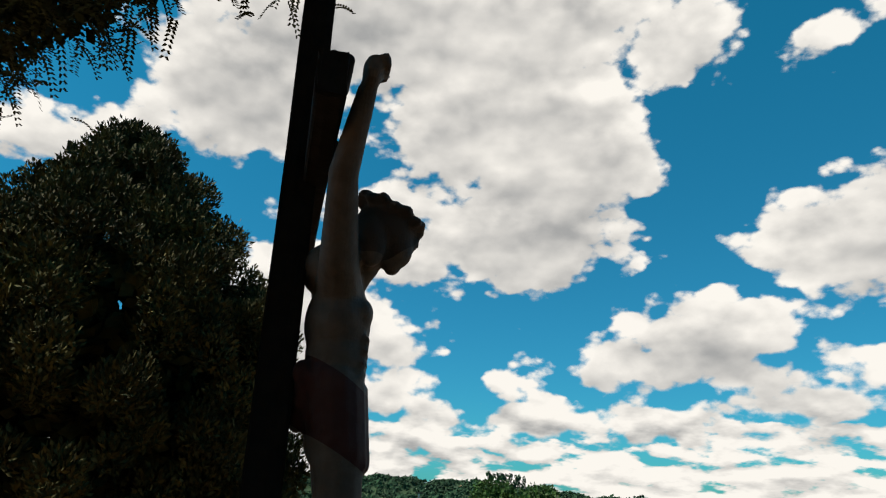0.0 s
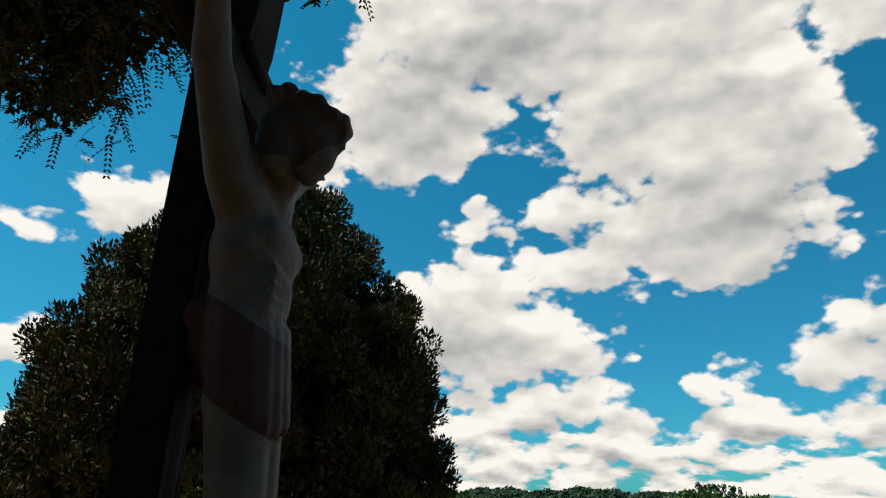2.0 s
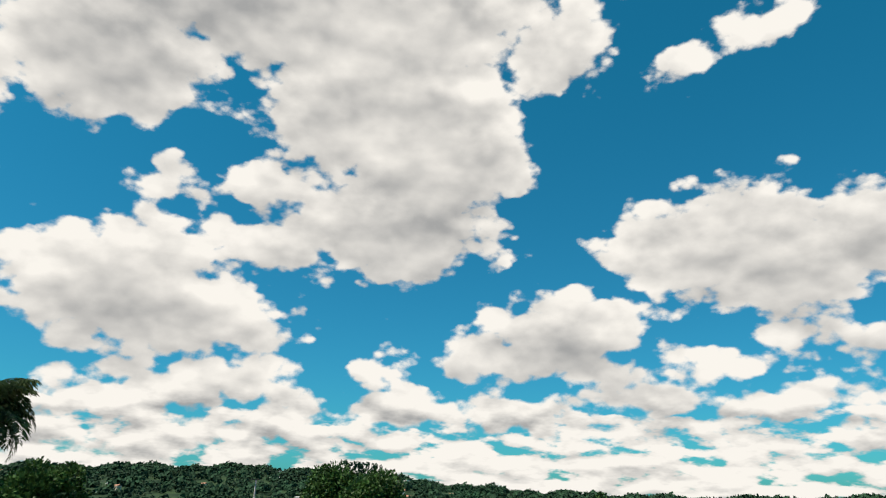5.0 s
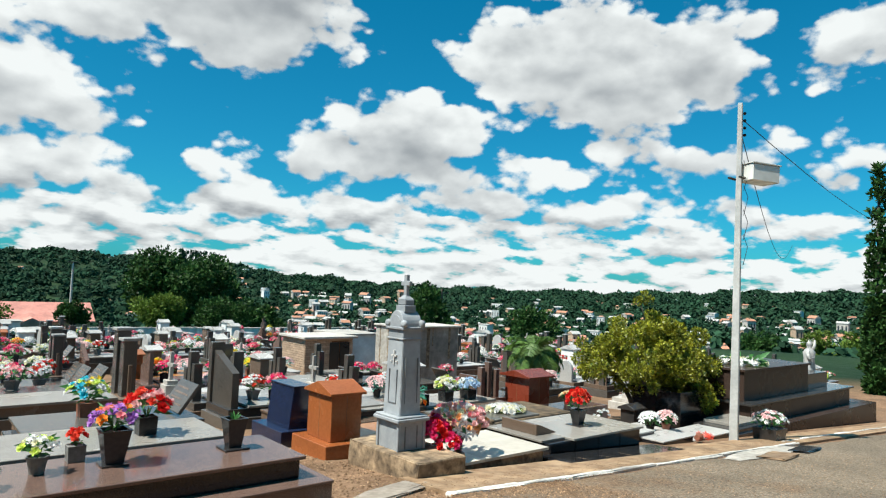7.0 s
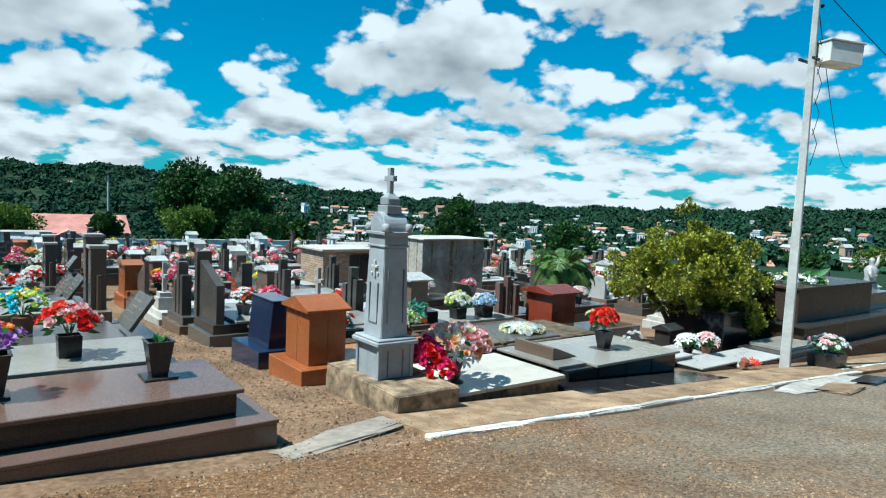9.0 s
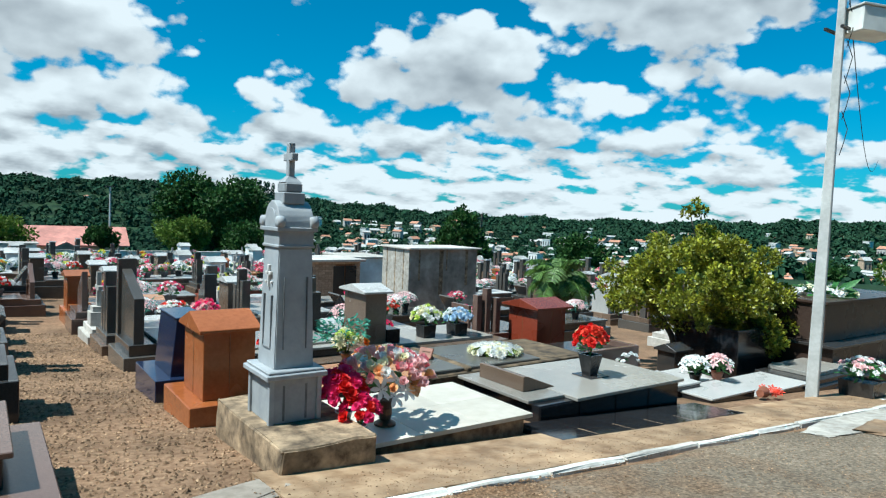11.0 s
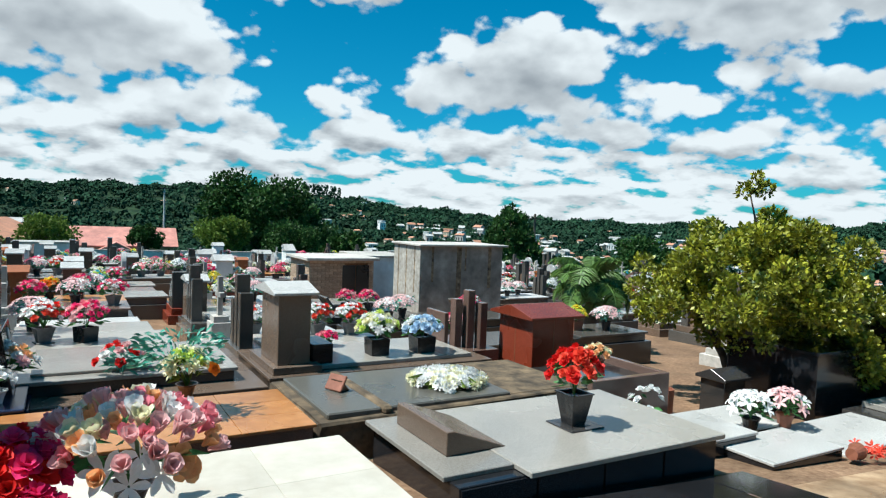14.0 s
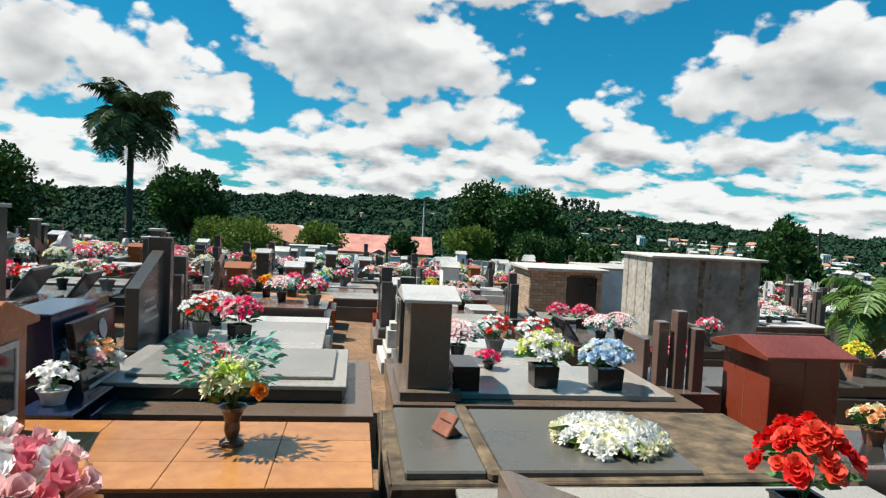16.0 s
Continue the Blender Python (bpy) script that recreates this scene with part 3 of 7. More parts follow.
def chips(name, n, x0, x1, y0, y1, smin, smax, lift, label):
    """Loose stones lying on the ground."""
    rs = np.random.RandomState(5)
    V, F = [], []
    for _ in range(n):
        x, y = rs.uniform(x0, x1), rs.uniform(y0, y1)
        s = rs.uniform(smin, smax) * (0.6 + 0.8 * rs.rand())
        z = gz(x, y) + lift
        b = len(V)
        k = rs.rand() * 6.28
        for i in range(4):
            t = k + i * 1.571 + rs.uniform(-0.3, 0.3)
            V.append((x + s * math.cos(t), y + s * math.sin(t) * 0.8, z - s * 0.1))
        V.append((x + rs.uniform(-0.3, 0.3) * s, y + rs.uniform(-0.3, 0.3) * s, z + s * rs.uniform(0.35, 0.8)))
        F += [(b, b + 1, b + 4), (b + 1, b + 2, b + 4), (b + 2, b + 3, b + 4), (b + 3, b, b + 4)]
    ob = from_lists(name, V, F, M["stone_chip"])
    return tagged(ob, label, "gravel", kind="stuff")


chips("road_gravel", 26000, -3, 5.5, 1.0, 4.75, 0.005, 0.019, 0.012, "loose brown and grey gravel on the road")
chips("fine_gravel", 9000, 4.5, 12, 0.6, 4.75, 0.005, 0.012, 0.012, "fine grey gravel on the worn road")
chips("path_gravel", 6000, 2.4, 3.95, 4.6, 16, 0.008, 0.024, -0.015, "reddish gravel on the path between graves")
chips("verge_gravel", 2500, 3.6, 14, 4.85, 5.38, 0.004, 0.011, 0.03, "small stones scattered on the pavement")

# thin cement apron at the mouth of the path
apron = boxes((-0.75, 0.75, -0.17, 0.17, -0.05, 0.02), bevel=0.015)
bmesh.ops.subdivide_edges(apron, edges=apron.edges[:], cuts=3)
for v in apron.verts:
    v.co.x += random.uniform(-0.03, 0.03)
    v.co.y += random.uniform(-0.05, 0.05)
moved(apron, pose(3.15, 5.2, gz(3.15, 5.2) - 0.012, -4.5, 3.6, 22))
tagged(part("cement_apron", apron, M["cement"]), "rough cement strip across the path mouth", "pavement", kind="structure")


# worn whitewashed cement where the kerb bends in at the pole, with a broken slab and a board whose dark colour stands
# for its shadow
bm = boxes((-1.3, 1.3, -0.27, 0.27, -0.05, 0.01), bevel=0.004)
bmesh.ops.subdivide_edges(bm, edges=bm.edges[:], cuts=6, use_grid_fill=True)
for v in bm.verts:
    k = 1 - 0.55 * abs(v.co.x / 1.3) ** 2
    v.co.y = v.co.y * k + random.uniform(-0.02, 0.02)
    v.co.x += random.uniform(-0.06, 0.06)
    v.co.z += random.uniform(-0.003, 0.003)
moved(bm, pose(10.6, 4.56, gz(10.6, 4.56) + 0.018, -4.6, 3.66, 4))
tagged(part("cement_patch", bm, M["pale_cement"]), "worn pale cement patch at the bend of the kerb", "pavement", kind="structure")
for x, y, a, b, name, ma, lab in ((10.35, 4.22, 0.42, 0.2, "broken_slab", "pave", "broken brown paving slab lying on the road edge"), (11.75, 4.35, 0.45, 0.16, "dark_board", "g_dark", "thin board by the flower trough, coloured dark for its shadow")):
    bm = boxes((-a, a, -b, b, 0, 0.035), bevel=0.006)
    bmesh.ops.subdivide_edges(bm, edges=bm.edges[:], cuts=2)
    for v in bm.verts:
        v.co += Vector((random.uniform(-0.03, 0.03), random.uniform(-0.02, 0.02), 0))
    moved(bm, pose(x, y, gz(x, y) + 0.02, -4.6, 3.6, 8))
    tagged(part(name, bm, M[ma]), lab, "slab")


# ---- flowers ----
def petals(V, F, at, up, r, kind, rs, fine=False):
    """Adds one flower head to the lists; fine: petals with a rounded, cupped outline."""
    up = Vector(up).normalized()
    s = up.cross(Vector((0.3, 0.2, 0.9))).normalized()
    if s.length < 0.1:
        s = Vector((1, 0, 0))
    w = s.cross(up)
    at = Vector(at)
    if kind == "rose":
        layers = [(5, 1.0, 0.25, 0.46), (5, 0.72, 0.55, 0.40), (4, 0.42, 0.85, 0.30)]
    elif kind == "lily":
        layers = [(6, 1.25, 0.35, 0.26)]
    elif kind == "tulip":
        layers = [(5, 0.55, 1.25, 0.42), (3, 0.3, 1.3, 0.3)]
    elif kind == "mum":
        layers = [(11, 1.0, 0.2, 0.17), (9, 0.75, 0.5, 0.16), (6, 0.4, 0.75, 0.16)]
    else:
        layers = [(6, 1.0, 0.2, 0.36), (4, 0.6, 0.6, 0.34)]
    for n, rad, lift, wide in layers:
        t0 = rs.rand() * 6.28
        for i in range(n):
            t = t0 + 6.2832 * i / n + rs.uniform(-0.12, 0.12)
            d = s * math.cos(t) + w * math.sin(t)
            c = s * -math.sin(t) + w * math.cos(t)
            rr = r * rad * rs.uniform(0.88, 1.12)
            hh = r * lift * rs.uniform(0.8, 1.15)
            wd = r * wide
            b = len(V)
            if fine:
                curl = 0.55 if kind == "lily" else 1.0
                V += [at + d * rr * 0.05 - c * wd * 0.25, at + d * rr * 0.05 + c * wd * 0.25]
                for u, lift_u, wide_u in ((0.38, 0.45, 0.85), (0.7, 0.82, 1.0), (0.9, 0.95 * curl + 0.02, 0.62)):
                    mid = at + d * rr * u + up * hh * lift_u
                    V += [mid - c * wd * wide_u + up * wd * 0.3, mid - up * wd * 0.05, mid + c * wd * wide_u + up * wd * 0.3]
                V.append(at + d * rr * 1.03 + up * hh * curl)
                F += [(b, b + 3, b + 2), (b, b + 1, b + 3), (b + 1, b + 4, b + 3), (b + 2, b + 3, b + 6, b + 5), (b + 3, b + 4, b + 7, b + 6), (b + 5, b + 6, b + 9, b + 8), (b + 6, b + 7, b + 10, b + 9), (b + 8, b + 9, b + 11), (b + 9, b + 10, b + 11)]
                continue
            V += [at + d * rr * 0.05 + up * hh * 0.05, at + d * rr * 0.6 + up * hh * 0.75 - c * wd, at + d * rr * 0.6 + up * hh * 0.75 + c * wd, at + d * rr + up * hh * (1.0 if kind != "lily" else 0.55)]
            V.append(at + d * rr * 0.55 + up * hh * 0.5)
            F += [(b, b + 1, b + 4), (b, b + 4, b + 2), (b + 1, b + 3, b + 4), (b + 4, b + 3, b + 2)]


HEADS = {}


def head_mesh(kind, colour, r):
    key = (kind, colour, round(r, 3))
    if key not in HEADS:
        rs = np.random.RandomState(len(HEADS) + 3)
        V, F = [], []
        petals(V, F, (0, 0, 0), (0.001, 0, 1), r, kind, rs, True)
        me = bpy.data.meshes.new("flower")
        me.from_pydata([tuple(v) for v in V], [], F)
        me.materials.append(M["p_" + colour])
        me.shade_smooth()
        HEADS[key] = me
    return HEADS[key]


def leaf_quads(V, F, at, d, ln, wd, rs):
    d = Vector(d).normalized()
    c = d.cross(Vector((rs.uniform(-1, 1), rs.uniform(-1, 1), rs.uniform(-0.4, 1)))).normalized()
    at = Vector(at)
    b = len(V)
    V += [at, at + d * ln * 0.5 - c * wd * 0.5 + Vector((0, 0, ln * 0.05)), at + d * ln * 0.5 + c * wd * 0.5 + Vector((0, 0, ln * 0.05)), at + d * ln]
    F += [(b, b + 1, b + 3), (b, b + 3, b + 2)]


def pot_mesh(kind, r, h):
    if kind == "square":
        return turned([(r * 0.95, 0), (r * 0.95, h * 0.05), (r * 0.62, h * 0.06), (r, h * 0.97), (r * 1.07, h * 0.97), (r * 1.07, h), (r * 0.85, h), (r * 0.8, h * 0.9)], square=True)
    if kind == "cube":
        return turned([(r * 0.92, 0), (r, h * 0.98), (r * 0.9, h), (r * 0.85, h * 0.9)], square=True)
    if kind == "urn":
        return turned([(r * 0.85, 0), (r * 0.85, h * 0.08), (r * 0.42, h * 0.2), (r * 0.55, h * 0.4), (r * 0.5, h * 0.6), (r * 0.75, h * 0.9), (r, h), (r * 0.85, h), (r * 0.5, h * 0.85)])
    return turned([(r * 0.7, 0), (r * 0.8, h * 0.4), (r, h * 0.92), (r * 1.08, h * 0.93), (r * 1.08, h), (r * 0.9, h), (r * 0.85, h * 0.85)])


def bouquet(name, x, y, z, label, colours, n=14, R=0.2, H=0.2, r=0.045, kind="rose", pot=("round", 0.09, 0.16, "pot_black"), leaf="leaf", split=True, seed=1, leaves=60, flat=1.0, lean=(0, 0), group=""):
    """Flowers in a vase: the vase, the foliage and the flower heads."""
    rs = np.random.RandomState(seed)
    ob = thing(name, x, y, z, label, "flower vase", group)
    ph = 0.0
    if pot:
        part("vase", pot_mesh(*pot[:3]), M[pot[3]], ob, smooth=False)
        ph = pot[2]
    cen = Vector((lean[0], lean[1], ph + H * 0.25))
    V, F = [], []
    for _ in range(leaves):
        t, u = rs.rand() * 6.28, rs.rand() ** 0.6
        d = Vector((math.cos(t), math.sin(t), rs.uniform(-0.35, 0.9) * flat))
        p = cen + Vector((math.cos(t) * R * 0.6 * u, math.sin(t) * R * 0.6 * u, rs.uniform(-0.1, 0.7) * H))
        leaf_quads(V, F, p, d, R * rs.uniform(0.35, 0.75), R * rs.uniform(0.12, 0.26), rs)
    for _ in range(7):
        t = rs.rand() * 6.28
        leaf_quads(V, F, (0, 0, ph * 0.85), (math.cos(t) * 0.4, math.sin(t) * 0.4, 1), ph * 0.2 + H * 0.6, 0.02, rs)
    from_lists("foliage", V, F, M[leaf], ob)
    HV, HF = {}, {}
    for i in range(n):
        k = (i + 0.5) / n
        t = i * 2.39996 + rs.uniform(-0.3, 0.3)
        q = math.sqrt(k)
        d = Vector((math.cos(t) * q, math.sin(t) * q, 0))
        zz = math.sqrt(max(0.0, 1 - 0.92 * q * q)) * rs.uniform(0.85, 1.1)
        p = cen + Vector((d.x * R, d.y * R, zz * H))
        up = Vector((d.x * 0.9, d.y * 0.9, 0.25 + zz * 0.9)).normalized()
        c = colours[int(rs.randint(len(colours)))]
        rr = r * rs.uniform(0.8, 1.2)
        if split:
            o = new("flower", head_mesh(kind, c, r))
            o.parent = ob
            o.matrix_basis = Matrix.Translation(p) @ up.to_track_quat("Z", "Y").to_matrix().to_4x4() @ Matrix.Rotation(rs.rand() * 6.28, 4, "Z") @ Matrix.Scale(rr / r, 4)
        else:
            petals(HV.setdefault(c, []), HF.setdefault(c, []), p, up, rr, kind, rs)
    for c in HV:
        tagged(from_lists("flower_mass", HV[c], HF[c], M["p_" + c], ob, c + " artificial blooms"), kind="stuff")
    return ob


# ---- trees ----
def crown(name, parent, material, spots, leaf, n, seed, label="", up=0.2, long=1.0):
    """Many small leaves gathered in clumps; spots: centre, radius."""
    rs = np.random.RandomState(seed)
    w = np.array([s[3] ** 2.2 for s in spots])
    w /= w.sum()
    pick = rs.choice(len(spots), n, p=w)
    c = np.array([s[:3] for s in spots])[pick]
    rad = np.array([s[3] for s in spots])[pick][:, None]
    d = rs.normal(size=(n, 3))
    d /= np.linalg.norm(d, axis=1)[:, None]
    p = c + d * rad * (0.55 + 0.5 * rs.rand(n, 1))
    a = d + rs.normal(size=(n, 3)) * 0.7 + np.array([0, 0, up])
    a /= np.linalg.norm(a, axis=1)[:, None]
    b = np.cross(a, rs.normal(size=(n, 3)))
    b /= np.linalg.norm(b, axis=1)[:, None]
    s = leaf * (0.6 + 0.8 * rs.rand(n, 1))
    v = np.stack([p, p + a * s * 0.5 * long + b * s * 0.32, p + a * s * long, p + a * s * 0.5 * long - b * s * 0.32], axis=1).reshape(-1, 3)
    me = bpy.data.meshes.new(name)
    me.vertices.add(4 * n)
    me.vertices.foreach_set("co", v.ravel())
    me.loops.add(4 * n)
    me.loops.foreach_set("vertex_index", np.arange(4 * n))
    me.polygons.add(n)
    me.polygons.foreach_set("loop_start", np.arange(n) * 4)
    me.update(calc_edges=True)
    me.materials.append(material)
    ob = new(name, me)
    ob.parent = parent
    if label:
        ob["label"] = label
    return ob


def tree(name, x, y, z, label, height, spread, trunk_h, leaf_mat, leaf, n, seed, clumps=26, squash=0.8, trunk_r=0.16):
    rs = np.random.RandomState(seed)
    ob = thing(name, x, y, z, label, "tree")
    ch = (height - trunk_h) / 2
    mid = trunk_h + ch
    spots = []
    for i in range(clumps):
        d = rs.normal(size=3)
        d /= np.linalg.norm(d)
        q = rs.uniform(0.45, 0.82)
        spots.append((d[0] * spread * q, d[1] * spread * q, mid + d[2] * ch * q, spread * rs.uniform(0.22, 0.42) * squash))
    bms = [tube([(0, 0, -0.2), (rs.uniform(-0.1, 0.1), rs.uniform(-0.1, 0.1), trunk_h * 0.6), (0, 0, mid)], [trunk_r * 1.25, trunk_r, trunk_r * 0.45])]
    for s in spots[:10]:
        st = (0, 0, trunk_h * rs.uniform(0.55, 1.0))
        bms.append(tube([st, (s[0] * 0.5, s[1] * 0.5, (st[2] + s[2]) / 2), s[:3]], [trunk_r * 0.5, trunk_r * 0.3, trunk_r * 0.1], 6))
    part("trunk", merged(*bms), M["bark"], ob, smooth=True)
    crown("crown", ob, leaf_mat, spots, leaf, n, seed + 1)
    return ob


def palm(name, x, y, z, label, trunk_h, frond, count, seed, trunk_r=0.2, droop=1.0, leaf="leaf_palm"):
    rs = np.random.RandomState(seed)
    ob = thing(name, x, y, z, label, "palm tree")
    prof = []
    for i in range(15):
        zz = -0.2 + (trunk_h + 0.2) * i / 14
        prof.append((trunk_r * (1.15 - 0.35 * i / 14) * (1.06 if i % 2 else 0.96), zz))
    part("trunk", turned(prof, 12), M["bark"], ob, smooth=True)
    for k in range(count):
        V, F = [], []
        t = k * 2.39996 + rs.uniform(-0.2, 0.2)
        e = rs.uniform(-0.35, 1.35) if trunk_h < 4 else rs.uniform(-0.5, 1.5)
        ln = frond * rs.uniform(0.8, 1.1)
        d = Vector((math.cos(t), math.sin(t), 0))
        side = Vector((-math.sin(t), math.cos(t), 0))
        p, ang = Vector((0, 0, trunk_h)), e
        steps = 16
        for i in range(steps):
            q = p + (d * math.cos(ang) + Vector((0, 0, 1)) * math.sin(ang)) * (ln / steps)
            b = len(V)
            V += [p - side * 0.02, p + side * 0.02, q + side * 0.015, q - side * 0.015]
            F.append((b, b + 1, b + 2, b + 3))
            if i > 1:
                fl = ln * 0.34 * math.sin(math.pi * min(1, (i + 1.5) / (steps + 2))) + 0.05
                for sg in (-1, 1):
                    for h in (0.25, 0.75):
                        a = p.lerp(q, h)
                        tip = a + side * sg * fl * 0.75 + d * fl * 0.35 * math.cos(ang) - Vector((0, 0, 1)) * fl * rs.uniform(0.2, 0.75) * droop
                        mid = a.lerp(tip, 0.5) + Vector((0, 0, fl * 0.12))
                        u = (q - p).normalized() * 0.028 * (frond / 2.0 + 0.4)
                        b = len(V)
                        V += [a, mid - u, mid + u, tip]
                        F += [(b, b + 1, b + 3), (b, b + 3, b + 2)]
            p = q
            ang -= (0.075 + 0.11 * (i / steps)) * droop
        from_lists("frond", V, F, M[leaf], ob)
    return ob


# ---- graves by the road ----
def wpart(name, bm, material, parent, label="", smooth=False):
    """A part given in world places under a thing that stands at its base."""
    return part(name, moved(bm, parent.matrix_basis.inverted()), material, parent, label, smooth)


def text_on(name, body, size, m, material, parent):
    cu = bpy.data.curves.new(name, "FONT")
    cu.body, cu.size, cu.extrude = body, size, 0.002
    cu.materials.append(material)
    ob = new(name, cu)
    ob.parent = parent
    ob.matrix_basis = m
    return ob


def gabled(x0, x1, y0, y1, z0, z1, rise, over, along="x", thick=0.035):
    """A gabled cap over a box; the ridge runs along x or y."""
    if along == "x":
        c = (y0 + y1) / 2
        a, b = y0 - over, y1 + over
        pts = [(a, z1), (b, z1), (b, z1 + thick), (c, z1 + rise + thick), (a, z1 + thick)]
        return extruded(pts, x1 - x0 + 2 * over, "x", x0 - over, 0.005)
    c = (x0 + x1) / 2
    a, b = x0 - over, x1 + over
    pts = [(a, z1), (b, z1), (b, z1 + thick), (c, z1 + rise + thick), (a, z1 + thick)]
    return extruded(pts, y1 - y0 + 2 * over, "y", y0 - over, 0.005)


def make_tomb_brown():
    t = thing("tomb", 0.8, 5.8, gz(0.8, 5.8), "two-tiered polished brown granite tomb beside the gravel road", "tomb")
    wpart("lower_tier", boxes((-1.3, 2.53, 5.17, 6.58, -0.25, 0.30)), M["g_brown"], t)
    wpart("lower_ledge", boxes((-1.32, 2.54, 5.155, 6.6, 0.30, 0.333)), M["g_brown"], t)
    wpart("upper_tier", boxes((-1.2, 2.29, 5.41, 6.42, 0.333, 0.515)), M["g_black"], t, "dark side of the upper tier")
    wpart("slab", boxes((-1.2, 2.335, 5.365, 6.45, 0.515, 0.55)), M["g_brown"], t, "brown polished cover slab")


make_tomb_brown()


def make_tomb_grey_two():
    t = thing("tomb", 0.6, 7.3, gz(0.6, 7.3), "low grey granite tomb with stepped cover slabs", "tomb")
    wpart("lower_tier", boxes((-1.2, 2.32, 6.68, 8.05, -0.3, 0.36)), M["g_dark"], t)
    wpart("step", boxes((-1.2, 2.2, 6.74, 8.0, 0.36, 0.44)), M["g_dark"], t)
    wpart("slab", boxes((-1.2, 2.13, 6.80, 7.95, 0.44, 0.50)), M["g_grey"], t, "grey cover slab")


make_tomb_grey_two()


def make_obelisk():
    t = thing("obelisk_monument", 4.25, 6.3, gz(4.25, 6.3), "grey plastered obelisk with a cross on a mossy concrete plinth", "grave monument")
    bm = boxes((3.90, 4.66, 5.56, 7.05, -0.35, 0.2), bevel=0.012)
    bmesh.ops.subdivide_edges(bm, edges=bm.edges[:], cuts=3)
    for v in bm.verts:
        v.co += Vector([random.uniform(-0.012, 0.012) for _ in range(3)])
    wpart("plinth", bm, M["old_concrete"], t, "crumbling mossy concrete plinth")
    cx, cy, rz = 4.235, 6.36, 0.0
    a = 0.235  # half width of the pedestal in y; slightly narrower in x
    wpart("pedestal", boxes((cx - 0.20, cx + 0.20, cy - 0.22, cy + 0.22, 0.195, 0.56), bevel=0.008), M["plaster"], t)
    for sx in (-1, 1):
        for sy in (-1, 1):
            wpart("pilaster", boxes((cx + sx * 0.20 - 0.02, cx + sx * 0.20 + 0.02, cy + sy * 0.22 - 0.02, cy + sy * 0.22 + 0.02, 0.2, 0.555), bevel=0.004), M["plaster"], t)
    for gx in (-0.102, 0.085):
        wpart("groove", boxes((cx + gx, cx + gx + 0.017, cy - 0.2235, cy - 0.2195, 0.22, 0.5), bevel=0), M["plaster_dark"], t)
    wpart("cornice", boxes((cx - 0.255, cx + 0.255, cy - 0.275, cy + 0.275, 0.555, 0.60), (cx - 0.235, cx + 0.235, cy - 0.255, cy + 0.255, 0.60, 0.625), bevel=0.008), M["plaster"], t)
    # tapering shaft
    bm = bmesh.new()
    lo = [bm.verts.new((cx + sx * 0.165, cy + sy * 0.185, 0.62)) for sx, sy in ((-1, -1), (1, -1), (1, 1), (-1, 1))]
    hi = [bm.verts.new((cx + sx * 0.140, cy + sy * 0.160, 1.58)) for sx, sy in ((-1, -1), (1, -1), (1, 1), (-1, 1))]
    bm.faces.new(lo[::-1]), bm.faces.new(hi)
    for i in range(4):
        bm.faces.new((lo[i], lo[(i + 1) % 4], hi[(i + 1) % 4], hi[i]))
    bmesh.ops.bevel(bm, geom=bm.edges[:], offset=0.008, segments=2, affect="EDGES")
    wpart("shaft", bm, M["plaster"], t)
    # recessed panels with a small cross in relief on the side to the path
    for k, (x0, x1) in enumerate(((-0.10, -0.092), (0.092, 0.10))):
        wpart("panel_line", boxes((cx + x0, cx + x1, cy - 0.186, cy - 0.170, 0.78, 1.35), bevel=0), M["plaster_dark"], t)
    wpart("panel_line", boxes((cx - 0.168, cx - 0.150, cy - 0.085, cy - 0.077, 0.78, 1.2), (cx - 0.168, cx - 0.150, cy + 0.077, cy + 0.085, 0.78, 1.2), (cx - 0.17, cx - 0.150, cy - 0.085, cy + 0.085, 0.775, 0.785), bevel=0), M["plaster_dark"], t)
    wpart("relief_cross", boxes((cx - 0.168, cx - 0.145, cy - 0.012, cy + 0.012, 1.26, 1.44), (cx - 0.168, cx - 0.145, cy - 0.055, cy + 0.055, 1.36, 1.385), (cx - 0.166, cx - 0.145, cy - 0.07, cy - 0.045, 1.29, 1.31), (cx - 0.166, cx - 0.145, cy + 0.045, cy + 0.07, 1.29, 1.31), bevel=0.003), M["white_wall"], t)
    wpart("neck_moulding", boxes((cx - 0.155, cx + 0.155, cy - 0.175, cy + 0.175, 1.58, 1.605), (cx - 0.172, cx + 0.172, cy - 0.192, cy + 0.192, 1.71, 1.745), bevel=0.006), M["plaster"], t)
    wpart("frieze", boxes((cx - 0.145, cx + 0.145, cy - 0.165, cy + 0.165, 1.60, 1.712), bevel=0.004), M["plaster"], t)
    # arched head: half barrels crossing, with small corner scrolls
    arc = [(0.165 * math.cos(math.pi * i / 14), 0.21 * math.sin(math.pi * i / 14)) for i in range(15)]
    wpart("arched_head", extruded([(cy + u, 1.744 + w) for u, w in arc], 0.29, "x", cx - 0.145, 0.006), M["plaster"], t)
    wpart("arch_panel", extruded([(cy + u * 0.72, 1.744 + w * 0.72) for u, w in arc], 0.012, "x", cx - 0.157, 0.003), M["plaster"], t)
    for sx in (-1, 1):
        for sy in (-1, 1):
            wpart("corner_scroll", moved(turned([(0.014, -0.03), (0.045, -0.028), (0.05, 0), (0.045, 0.028), (0.014, 0.03)], 12), Matrix.Translation((cx + sx * 0.14, cy + sy * 0.17, 1.785)) @ pose(0, 0, 0, 0, 90, 0)), M["plaster"], t, smooth=True)
